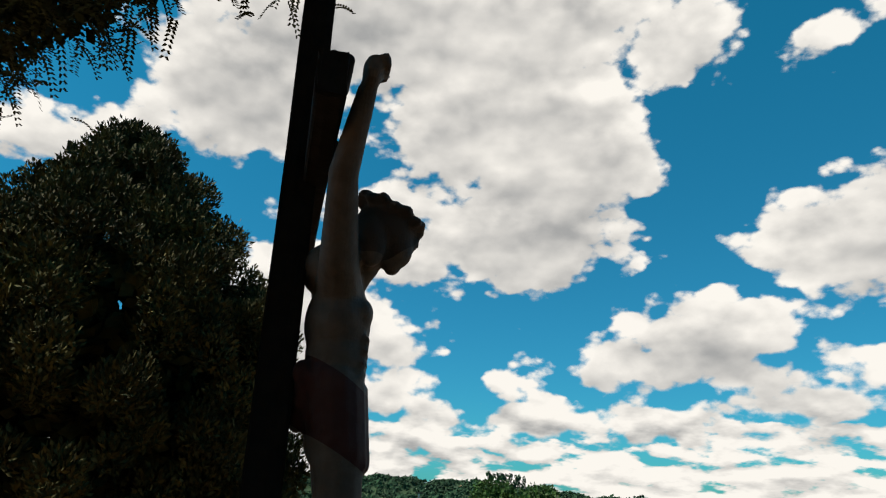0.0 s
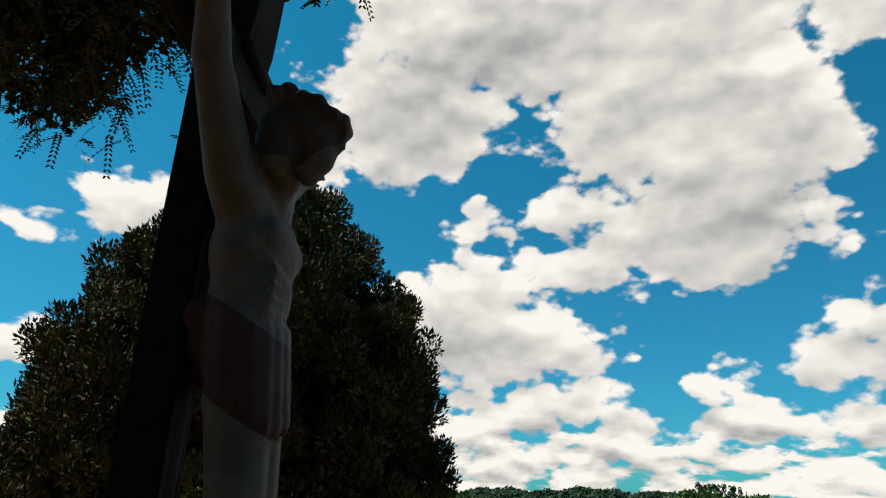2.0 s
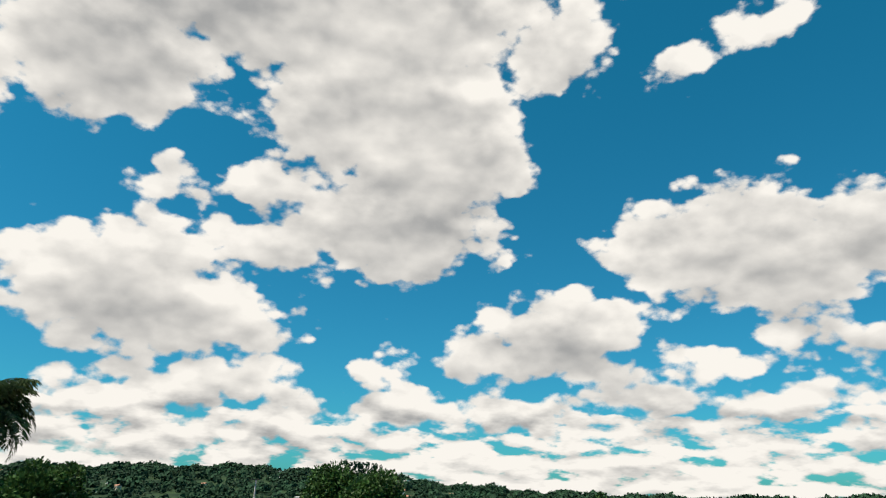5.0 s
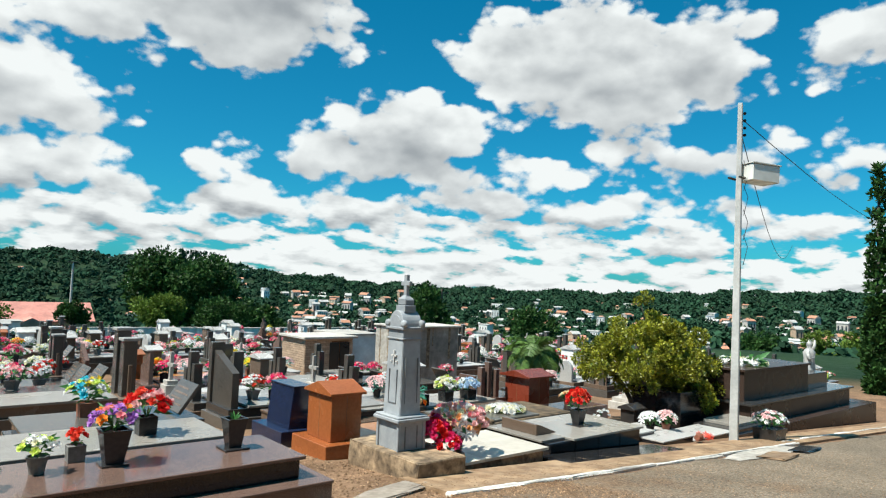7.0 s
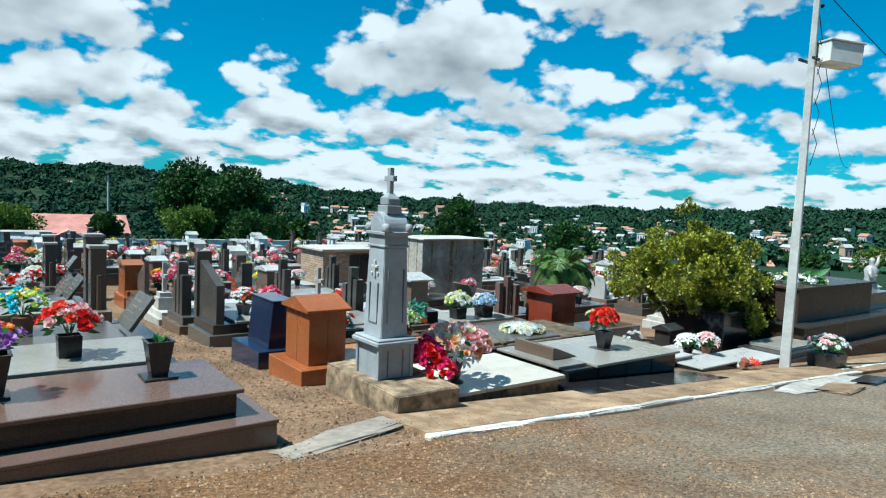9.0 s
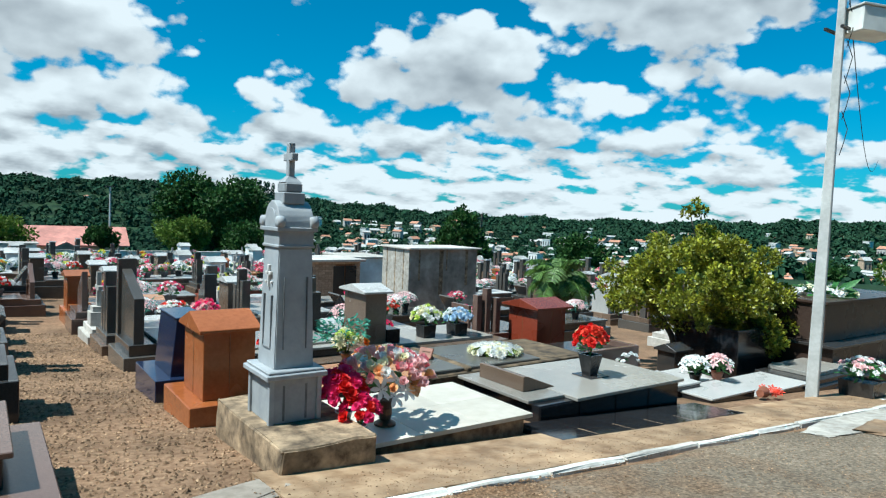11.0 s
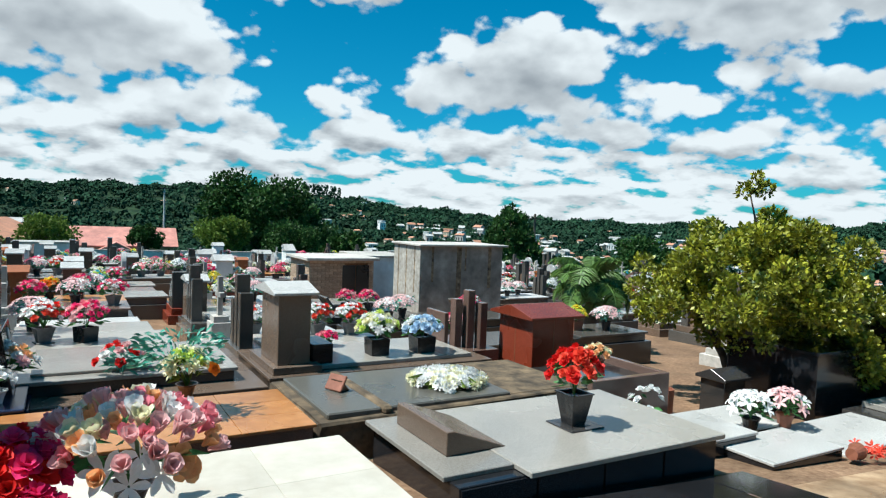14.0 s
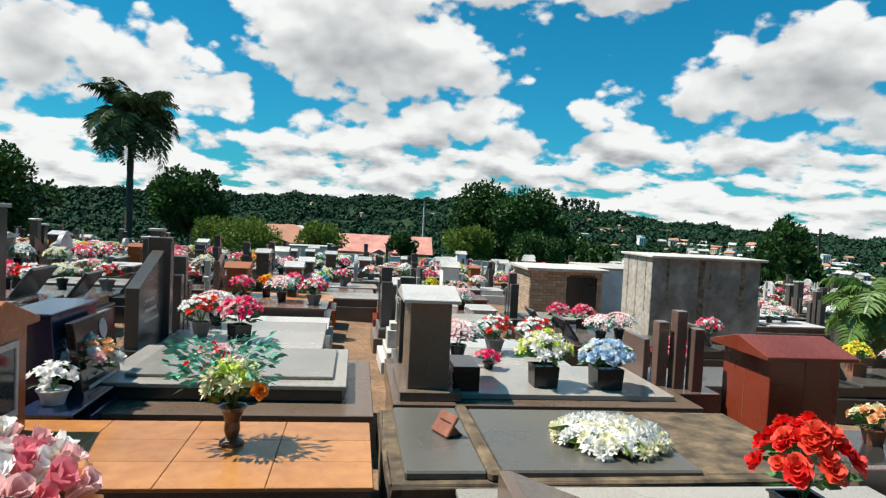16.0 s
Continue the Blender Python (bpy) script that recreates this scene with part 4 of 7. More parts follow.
    wpart("cap", merged(boxes((cx - 0.09, cx + 0.09, cy - 0.10, cy + 0.10, 1.93, 2.02), bevel=0.006), boxes((cx - 0.075, cx + 0.075, cy - 0.085, cy + 0.085, 2.02, 2.10), bevel=0.012)), M["plaster"], t)
    neck = moved(turned([(0.075, 0), (0.045, 0.03), (0.03, 0.05)], square=True), Matrix.Translation((cx, cy, 2.10)))
    wpart("cross", merged(neck, boxes((cx - 0.026, cx + 0.026, cy - 0.03, cy + 0.03, 2.13, 2.42), (cx - 0.0265, cx + 0.0265, cy - 0.09, cy + 0.09, 2.275, 2.335), bevel=0.005)), M["plaster"], t)


make_obelisk()


def make_white_tomb():
    t = thing("tomb", 5.6, 6.5, gz(5.6, 6.5), "low tomb with a bright white marble cover slab", "tomb")
    bm = boxes((4.64, 6.5, 5.91, 7.12, -0.55, -0.035), bevel=0.01)
    bmesh.ops.subdivide_edges(bm, edges=bm.edges[:], cuts=3)
    for v in bm.verts:
        v.co += Vector([random.uniform(-0.008, 0.008) for _ in range(3)])
    wpart("base", bm, M["old_concrete"], t, "dark damp concrete base")
    # a cover of joined plates
    xs, ys = (4.66, 5.29, 5.93, 6.575), (5.862, 6.52, 7.19)
    for i in range(3):
        for j in range(2):
            wpart("plate", boxes((xs[i] + 0.001, xs[i + 1] - 0.001, ys[j] + 0.001, ys[j + 1] - 0.001, -0.035, 0.005), bevel=0.002), M["white_slab"], t)


make_white_tomb()


def make_tomb_grey_front():
    t = thing("tomb", 8.2, 6.8, gz(8.2, 6.8), "dark-sided tomb with a grey granite cover and sloped headrest", "tomb")
    wpart("base", boxes((6.98, 9.36, 6.19, 7.5, -0.75, -0.075)), M["g_black"], t, "black granite base")
    wpart("slab", boxes((7.48, 9.405, 6.12, 7.56, -0.075, -0.035)), M["g_grey"], t)
    wpart("head_slab", boxes((6.93, 7.478, 6.31, 7.56, -0.078, -0.040)), M["g_grey"], t)
    wpart("headrest", extruded([(7.12, -0.04), (7.62, -0.035), (7.18, 0.13), (7.12, 0.13)], 0.78, "y", 6.60), M["g_mid"], t, "speckled wedge-shaped headrest")
    for i in range(4):
        wpart("side_panel", boxes((6.99 + i * 0.6, 7.57 + i * 0.6, 6.178, 6.192, -0.6, -0.09), bevel=0.003), M["g_black"], t)
    for i in range(6):
        x = 6.55 + i * 0.52
        z = gz(x + 0.26, 5.85)
        bm = boxes((0, 0.508, 0, 0.70, -0.05, 0.012), bevel=0.003)
        wpart("foot_tile", moved(bm, Matrix.Translation((x, 5.43, gz(x + 0.26, 5.43) + 0.036)) @ pose(0, 0, 0, -4.6, 3.7, 0)), M["g_black"], t, "black polished tile")


make_tomb_grey_front()


def make_tile_tomb():
    t = thing("tomb", 5.3, 7.9, gz(5.3, 7.9), "low tomb covered with glossy ochre tiles", "tomb")
    wpart("base", boxes((4.30, 6.46, 7.43, 8.44, -0.5, 0.005), bevel=0.008), M["g_brown"], t, "brown tiled sides")
    wpart("bed", boxes((4.30, 6.48, 7.41, 8.46, 0.005, 0.018), bevel=0.003), M["grout"], t)
    nx, ny = 4, 3
    for i in range(nx):
        for j in range(ny):
            x0, y0 = 4.31 + i * 0.5425, 7.405 + j * 0.3535
            wpart("tile", boxes((x0, x0 + 0.539, y0, y0 + 0.350, 0.018, 0.031), bevel=0.003), M["tile"], t)


make_tile_tomb()


def chapel(name, x0, x1, y0, y1, tier, zt, zb, ztop, rise, material, label, roof=None, over=0.05, door=True):
    """A small house-shaped headstone on a tier."""
    t = thing(name, (x0 + x1) / 2, (y0 + y1) / 2, gz((x0 + x1) / 2, (y0 + y1) / 2), label, "headstone")
    g = t.matrix_basis.translation.z
    wpart("tier", boxes((x0 - tier, x1 + tier, y0 - tier, y1 + tier, g - 0.3, zt), bevel=0.008), material, t)
    wpart("body", boxes((x0, x1, y0, y1, zt, ztop), bevel=0.006), material, t)
    wpart("roof", gabled(x0, x1, y0, y1, zb, ztop, rise, over, "x"), roof or material, t, "pitched cap")
    if door:
        cy = (y0 + y1) / 2
        wpart("panel_joint", boxes((x0 - 0.0035, x0 + 0.004, cy - 0.003, cy + 0.003, zt + 0.02, ztop - 0.02), bevel=0), M["grout"], t)
        wpart("panel_joint", boxes(((x0 + x1) / 2 - 0.002, (x0 + x1) / 2 + 0.002, y0 - 0.0035, y0 + 0.004, zt + 0.02, ztop - 0.02), bevel=0), M["grout"], t)
    return t


chapel("headstone", 3.92, 4.42, 7.58, 8.26, 0.16, 0.03, 0.0, 0.68, 0.14, M["orange"], "orange glazed house-shaped headstone beside the path")
def chapel_photo():
    t = thing("framed_niche", 4.43, 7.92, 0.03, "dark glazed niche in a pale frame on the headstone", "niche")
    wpart("frame", boxes((4.421, 4.436, 7.70, 8.14, 0.16, 0.20), (4.421, 4.436, 7.70, 8.14, 0.56, 0.60), (4.421, 4.436, 7.70, 7.73, 0.2, 0.56), (4.421, 4.436, 8.11, 8.14, 0.2, 0.56), bevel=0.003), M["g_light"], t)
    wpart("glass", boxes((4.421, 4.428, 7.735, 8.105, 0.205, 0.555), bevel=0), M["glass_win"], t)


chapel_photo()
chapel("headstone", 10.02, 10.70, 9.42, 10.16, 0.1, -0.62, 0.0, 0.33, 0.12, M["g_red"], "dark red granite house-shaped headstone with a pitched cap", over=0.10)


def make_blue():
    t = thing("headstone", 4.15, 9.25, gz(4.15, 9.25), "dark blue granite headstone on a stepped base", "headstone")
    wpart("tier", boxes((3.74, 4.62, 8.72, 9.78, -0.7, -0.02)), M["g_blue"], t)
    wpart("body", extruded([(3.92, -0.02), (4.36, -0.02), (4.30, 0.62), (3.98, 0.62)], 0.78, "y", 8.84), M["g_blue"], t)
    wpart("top_slab", boxes((3.965, 4.315, 8.82, 9.64, 0.62, 0.64)), M["g_blue"], t)
    lean = pose(4.62, 9.25, -0.02, 0, -9, 0)
    wpart("inscribed_slab", moved(boxes((-0.16, -0.10, -0.36, 0.36, 0, 0.62)), lean), M["g_black"], t, "black inscribed slab")
    for k in range(4):
        wpart("inscription_bar", moved(boxes((-0.1, -0.096, -0.26, 0.26 - 0.1 * (k % 2), 0.12 + 0.07 * k, 0.145 + 0.07 * k), bevel=0), lean), M["g_light"], t)
    wpart("oval_photo", moved(turned([(0.07, 0), (0.075, 0.006), (0.06, 0.01)], 18), lean @ pose(-0.1, 0.12, 0.5, 0, 90, 0)), M["g_light"], t)
    p = thing("slate_plate", 4.45, 9.0, 0.04, "bluish slate plate lying on the tomb ledge", "grave plate")
    wpart("plate", boxes((4.24, 4.60, 8.47, 9.48, 0.035, 0.06)), M["g_blue"], p)
    wpart("stay", boxes((4.3, 4.5, 8.62, 9.3, -0.3, 0.035)), M["g_dark"], p)


make_blue()


def make_tomb_a2():
    t = thing("tomb", 5.4, 9.8, gz(5.4, 9.8), "stepped dark granite tomb with a grey cover slab", "tomb")
    wpart("lower_tier", boxes((4.35, 6.50, 8.92, 10.75, -0.8, -0.10)), M["g_mid"], t)
    wpart("ledge", boxes((4.33, 6.52, 8.90, 10.77, -0.10, -0.06)), M["g_mid"], t)
    wpart("upper_tier", boxes((4.42, 6.28, 9.25, 10.62, -0.06, 0.04)), M["g_dark"], t)
    wpart("slab", boxes((4.40, 6.31, 9.22, 10.65, 0.04, 0.075)), M["g_grey"], t)
    wpart("cover_slab", boxes((4.6, 6.2, 9.4, 10.5, 0.075, 0.105)), M["g_grey"], t)


make_tomb_a2()


def make_wreath_tomb():
    t = thing("tomb", 7.8, 8.1, gz(7.8, 8.1), "weathered tomb of mossy stone with worn grey cover slabs", "tomb")
    bm = boxes((6.56, 9.35, 7.62, 9.0, -0.7, -0.04), bevel=0.02)
    bmesh.ops.subdivide_edges(bm, edges=bm.edges[:], cuts=4)
    for v in bm.verts:
        v.co += Vector([random.uniform(-0.015, 0.015) for _ in range(3)])
    wpart("base", bm, M["moss_black"], t, "mossy rough stone base")
    wpart("head_slab", boxes((6.66, 7.13, 7.68, 8.92, -0.05, 0.005), bevel=0.012), M["g_worn"], t)
    wpart("rib", boxes((7.13, 7.22, 7.64, 8.96, -0.05, 0.02), bevel=0.02), M["moss_black"], t)
    wpart("slab", boxes((7.22, 8.45, 7.70, 8.92, -0.05, 0.0), bevel=0.012), M["g_worn"], t)
    wpart("foot_slab", boxes((8.46, 9.3, 7.7, 8.92, -0.07, -0.02), bevel=0.015), M["moss_black"], t, "blackened foot slab")
    p = thing("photo_plaque", 6.95, 8.3, 0.005, "small bronze photo plaque leaning on the grave", "plaque")
    wpart("plaque", moved(boxes((-0.10, 0.10, -0.012, 0.012, 0, 0.15)), Matrix.Translation((6.93, 8.3, 0.012)) @ pose(0, 0, 0, 0, 0, -65) @ pose(0, 0, 0, -32, 0, 0)), M["pot_clay"], p)
    wpart("stand", moved(extruded([(0, 0), (0.12, 0), (0.02, 0.1)], 0.14, "y", -0.07), Matrix.Translation((6.95, 8.3, 0.006)) @ pose(0, 0, 0, 0, 0, 25)), M["pot_bronze"], p)


make_wreath_tomb()


def make_stele_tomb():
    t = thing("tomb", 8.1, 10.3, gz(8.1, 10.3), "dark granite tomb with stepped ledges and a grey cover", "tomb")
    wpart("lower_tier", boxes((6.72, 9.46, 9.55, 11.05, -0.85, -0.19)), M["g_dark"], t)
    wpart("ledge", boxes((6.70, 9.48, 9.53, 11.07, -0.19, -0.15)), M["g_mid"], t)
    wpart("slab", boxes((7.3, 9.30, 9.72, 10.9, -0.15, -0.10)), M["g_grey"], t)
    s = thing("headstone", 7.02, 10.1, -0.15, "tall taupe granite headstone with a pale pitched cap", "headstone")
    wpart("foot", boxes((6.76, 7.30, 9.62, 10.66, -0.15, -0.07)), M["g_mid"], s)
    wpart("body", boxes((6.83, 7.19, 9.72, 10.40, -0.07, 0.69)), M["g_mid"], s)
    wpart("cap", gabled(6.83, 7.19, 9.72, 10.40, 0, 0.69, 0.09, 0.07, "x", 0.03), M["g_light"], s, "pale stone pitched cap")
    wpart("side_block", boxes((7.24, 7.48, 9.78, 10.3, -0.10, 0.12)), M["g_black"], s)
    b = thing("headstone", 9.55, 10.45, gz(9.5, 10.4), "brown granite headstone of three pillars and a panel", "headstone")
    wpart("foot", boxes((9.22, 9.95, 10.05, 11.2, -1.0, -0.16)), M["g_brown"], b)
    wpart("panel", boxes((9.30, 9.36, 10.42, 10.95, -0.16, 0.30)), M["g_brown"], b)
    for x, y, h in ((9.44, 10.36, 0.50), (9.60, 10.30, 0.62), (9.74, 10.2, 0.46)):
        wpart("pillar", boxes((x - 0.055, x + 0.055, y - 0.07, y + 0.07, -0.16, h)), M["g_brown"], b)


make_stele_tomb()


# small white graves, brown wall tombs and the low plates by the pole
def make_right_side():
    g = "small graves by the pole"
    for x0, x1, y0, y1, h, lab in ((9.85, 10.55, 6.62, 7.35, 0.16, "white plate on a black base"), (10.1, 11.15, 6.15, 6.75, 0.07, "low white plate"), (11.3, 12.9, 6.2, 7.0, 0.06, "low white plate"), (10.75, 11.6, 7.0, 7.7, 0.10, "low white plate")):
        cx, cy = (x0 + x1) / 2, (y0 + y1) / 2
        z = gz(cx, cy)
        t = thing("grave", cx, cy, z, "small grave with a " + lab, "grave", g)
        wpart("base", boxes((x0, x1, y0, y1, z - 0.2, z + h), bevel=0.008), M["g_black"], t)
        wpart("plate", boxes((x0 - 0.01, x1 + 0.01, y0 - 0.01, y1 + 0.01, z + h, z + h + 0.03)), M["g_light"], t, "white stone plate")
    t = thing("tomb", 10.3, 8.0, gz(10.3, 8.0), "brown granite walled tomb behind the grey tomb", "tomb")
    z = gz(10.3, 8.0)
    wpart("wall_panel", boxes((9.6, 10.75, 7.85, 7.93, z - 0.2, z + 0.55)), M["g_brown"], t)
    wpart("side_panel", boxes((10.68, 10.75, 7.93, 8.9, z - 0.2, z + 0.55)), M["g_brown"], t)
    wpart("top", boxes((9.6, 10.77, 7.93, 8.92, z + 0.40, z + 0.46)), M["g_dark"], t)
    wpart("core", boxes((9.62, 10.67, 7.94, 8.88, z - 0.2, z + 0.40)), M["g_dark"], t)
    # sarcophagus with tiers beyond the pole
    x0, y0 = 14.2, 6.35
    z = gz(16.5, 7.3)
    t = thing("tomb", 16.6, 7.3, z, "large dark brown granite tomb with three tiers", "tomb")
    wpart("tier", boxes((13.9, 21.7, 6.2, 8.3, z - 0.8, z + 0.32)), M["g_sepia"], t)
    wpart("tier", boxes((14.4, 20.6, 6.55, 8.1, z + 0.32, z + 0.76)), M["g_sepia"], t)
    wpart("ledge", boxes((14.3, 20.7, 6.47, 8.18, z + 0.76, z + 0.81)), M["g_dark"], t)
    wpart("block", boxes((14.6, 18.3, 6.8, 8.0, z + 0.81, z + 1.5)), M["g_sepia"], t)
    wpart("coping", boxes((14.55, 18.35, 6.75, 8.05, z + 1.5, z + 1.55)), M["g_sepia"], t)
    wpart("block", boxes((18.4, 19.9, 6.9, 7.95, z + 0.81, z + 1.22)), M["g_black"], t)
    z = gz(13.6, 6.6)
    t = thing("tomb", 13.5, 6.6, z, "low tomb with a pale green stone slab and dark stepped edge", "tomb")
    for i in range(3):
        wpart("step", boxes((12.75 + i * 0.06, 15.2 - i * 0.06, 6.05 + i * 0.06, 7.2 - i * 0.05, z - 0.3 + i * 0.11, z + 0.02 + i * 0.09)), M["g_dark"], t)
    wpart("slab", boxes((13.2, 15.0, 6.3, 7.05, z + 0.2, z + 0.27)), M["g_grey"], t)
    z = gz(12.7, 7.6)
    t = thing("tomb", 13.2, 7.7, z, "tall black granite tomb wall under the shrub", "tomb")
    wpart("wall_panel", boxes((12.75, 13.9, 7.35, 8.6, z - 0.2, z + 0.80)), M["g_black"], t)
    wpart("coping", boxes((12.72, 13.93, 7.32, 8.63, z + 0.80, z + 0.85), bevel=0.008), M["g_black"], t)
    z = gz(12.1, 8.0)
    t = thing("headstone", 12.1, 8.2, z, "small dark house-shaped headstone under the shrub", "headstone")
    wpart("body", boxes((11.85, 12.25, 7.95, 8.3, z - 0.1, z + 0.42)), M["g_dark"], t)
    wpart("cap", gabled(11.85, 12.25, 7.95, 8.3, 0, z + 0.42, 0.1, 0.05), M["g_dark"], t)


make_right_side()


def make_pole():
    x, y = 11.99, 5.76
    z = gz(x, y)
    t = thing("utility_pole", x, y, z, "tall pale concrete utility pole with a metal box", "utility pole")
    bm = bmesh.new()
    lean = Vector((0.12, 0.0, 0))
    prof = [(0.105, -0.3), (0.1, 0.2), (0.075, 4.0), (0.055, 6.8)]
    bm = moved(turned([(r * 0.8, h) for r, h in prof], square=True), pose(0, 0, 0, 0, 0, 18))
    bmesh.ops.bevel(bm, geom=bm.edges[:], offset=0.012, segments=1, affect="EDGES")
    for v in bm.verts:
        v.co.x += 0.018 * max(0, v.co.z)
    part("post", bm, M["pole"], t)
    box = part("meter_box", moved(boxes((-0.02, 0.62, -0.22, 0.22, 0, 0.338), bevel=0.012), pose(0.13, -0.12, 5.18, 0, 3, -25)), M["box_metal"], t, "cream metal switch box")
    part("lid", moved(boxes((-0.04, 0.64, -0.24, 0.24, 0.34, 0.37), bevel=0.006), pose(0.13, -0.12, 5.18, 0, 3, -25)), M["box_metal"], box)
    for sy in (-0.11, 0.11):
        part("bracket", boxes((-0.12, 0.22, sy - 0.02, sy + 0.02, 5.22, 5.26), bevel=0.003), M["iron"], t)
    for i, h in enumerate((6.15, 6.3, 6.45, 6.6)):
        part("insulator", moved(turned([(0.012, 0), (0.03, 0.01), (0.034, 0.03), (0.02, 0.06), (0.008, 0.065)], 10), pose(0.2, -0.04, h, 0, 90, 0)), M["iron"], t)
    for k in range(4):
        a = Vector((0.1, -0.09, 5.6 - 0.5 * k))
        pts = [a, a + Vector((0.05, -0.07, -0.25)), a + Vector((-0.06, -0.08, -0.45)), a + Vector((-0.03, -0.02, -0.62))]
        part("cable", tube(pts, [0.006] * 4, 5), M["wire"], t)
    for k, (ex, ey, ez) in enumerate(((44, 9, 7.5), (40, 16, 5.6))):
        a, b = Vector((0.12, 0, 6.5 - 0.25 * k)), Vector((ex - x, ey - y, ez - z))
        pts = [a.lerp(b, i / 14) - Vector((0, 0, 1.6 * math.sin(math.pi * i / 14))) for i in range(15)]
        part("wire", tube(pts, [0.009] * 15, 5), M["wire"], t)


make_pole()


# ---- flowers by the road ----
def near_flowers():
    sq = ("square", 0.10, 0.30, "pot_black")
    t = thing("vase", 1.84, 6.0, 0.55, "tall black square vase with a small green sprig", "flower vase")
    part("vase", pot_mesh("square", 0.10, 0.31), M["pot_black"], t)
    part("foot_plate", boxes((-0.13, 0.13, -0.13, 0.13, 0, 0.02)), M["pot_black"], t)
    V, F = [], []
    rs = np.random.RandomState(4)
    for _ in range(14):
        leaf_quads(V, F, (0, 0, 0.28), (rs.normal() * 0.5, rs.normal() * 0.5, 0.9), 0.1, 0.03, rs)
    from_lists("sprig", V, F, M["leaf"], t)
    bouquet("flower_vase", 0.71, 5.99, 0.55, "black square vase of lilac, pink and orange flowers", ["lilac", "lilac", "pink", "orange"], 26, 0.21, 0.16, 0.05, "star", ("square", 0.12, 0.32, "pot_black"), seed=2)
    bouquet("flower_vase", 0.46, 6.28, 0.55, "grey pot with red roses in clear wrap", ["red", "coral"], 9, 0.08, 0.10, 0.042, "rose", ("cube", 0.075, 0.15, "pot_grey"), seed=3, leaves=24)
    bouquet("flower_vase", 0.12, 6.02, 0.55, "grey pot of pale yellow and white flowers", ["cream", "white", "lime"], 16, 0.15, 0.12, 0.045, "star", ("round", 0.085, 0.15, "pot_grey"), seed=4)
    bouquet("flower_vase", -0.35, 5.75, 0.55, "low black bowl of white flowers", ["white", "cream"], 14, 0.16, 0.1, 0.045, "star", ("round", 0.12, 0.08, "pot_black"), seed=5)
    bouquet("flower_vase", 1.36, 7.3, 0.50, "black vase of large red and coral roses", ["red", "coral", "red", "blush"], 24, 0.25, 0.2, 0.065, "rose", ("cube", 0.10, 0.2, "pot_black"), seed=6)
    # beside the obelisk
    bouquet("flower_vase", 4.70, 6.20, 0.005, "clear wrapped bunch of hot red carnations", ["hot", "red", "hot"], 44, 0.2, 0.27, 0.062, "rose", ("round", 0.07, 0.2, "foil"), seed=7, leaves=8, lean=(-0.03, 0))
    bouquet("flower_vase", 4.74, 5.98, 0.005, "low hot pink carnation bunch", ["hot", "hot", "red"], 26, 0.15, 0.16, 0.058, "rose", ("round", 0.06, 0.14, "foil"), seed=8, leaves=8)
    t = bouquet("flower_vase", 5.14, 6.25, 0.005, "bronze urn of pink tulips, white lilies and peach flowers", ["blush", "pink", "blush", "blush", "white", "cream", "peach"], 84, 0.36, 0.29, 0.072, "tulip", ("urn", 0.115, 0.25, "pot_bronze"), seed=9, leaves=20)
    rs = np.random.RandomState(12)
    for i, (dx, dy, dz) in enumerate(((-0.02, -0.17, 0.30), (0.12, -0.14, 0.33), (-0.12, -0.12, 0.36), (0.04, -0.1, 0.42))):
        o = new("lily", head_mesh("lily", "white", 0.085))
        o.parent = t
        o.matrix_basis = Matrix.Translation((dx, dy, dz)) @ Vector((dx * 0.6, -0.8, 0.5)).to_track_quat("Z", "Y").to_matrix().to_4x4()
    for i, (dx, dy, dz) in enumerate(((0.2, -0.12, 0.37), (0.24, -0.05, 0.30))):
        o = new("flower", head_mesh("rose", "peach", 0.085))
        o.parent = t
        o.matrix_basis = Matrix.Translation((dx, dy, dz)) @ Vector((dx, -0.6, 0.3)).to_track_quat("Z", "Y").to_matrix().to_4x4()
    # on the tiled tomb
    t = bouquet("flower_vase", 5.66, 8.03, 0.031, "brown urn of green leaves with an orange rose", ["lime", "cream", "cream"], 22, 0.15, 0.2, 0.065, "mum", ("urn", 0.085, 0.23, "pot_bronze"), "leaf_lime", seed=11, leaves=70)
    o = new("rose", head_mesh("rose", "orange", 0.055))
    o.parent = t
    o.matrix_basis = Matrix.Translation((0.16, -0.14, 0.36)) @ Vector((0.5, -0.8, 0.4)).to_track_quat("Z", "Y").to_matrix().to_4x4()
    V, F = [], []
    rs = np.random.RandomState(8)
    for _ in range(280):
        a = rs.rand() * 6.28
        u = rs.rand() ** 0.5
        p = Vector((math.cos(a) * 0.30 * u - 0.06, math.sin(a) * 0.2 * u, 0.36 + 0.26 * rs.rand()))
        leaf_quads(V, F, p, (math.cos(a), math.sin(a), rs.uniform(-0.6, 0.8)), 0.075, 0.026, rs)
    from_lists("foliage", V, F, M["leaf_teal"], t, "teal artificial leaves")
    bouquet("flower_spray", 5.3, 9.35, -0.06, "red and white flowers with teal sprigs on the ledge", ["red", "white", "blush"], 18, 0.2, 0.22, 0.05, "rose", ("round", 0.07, 0.12, "pot_black"), "leaf_teal", seed=13, leaves=70)
    bouquet("flower_vase", 4.42, 9.12, 0.06, "white and blush chrysanthemums in dark pots", ["white", "white", "blush", "peach"], 22, 0.22, 0.18, 0.06, "mum", ("round", 0.08, 0.12, "pot_black"), seed=14, leaves=70)
    bouquet("flower_spray", 4.38, 8.72, 0.06, "white flowers wrapped in clear film", ["white", "white"], 16, 0.15, 0.12, 0.045, "star", ("round", 0.1, 0.1, "foil"), seed=15, leaves=20)
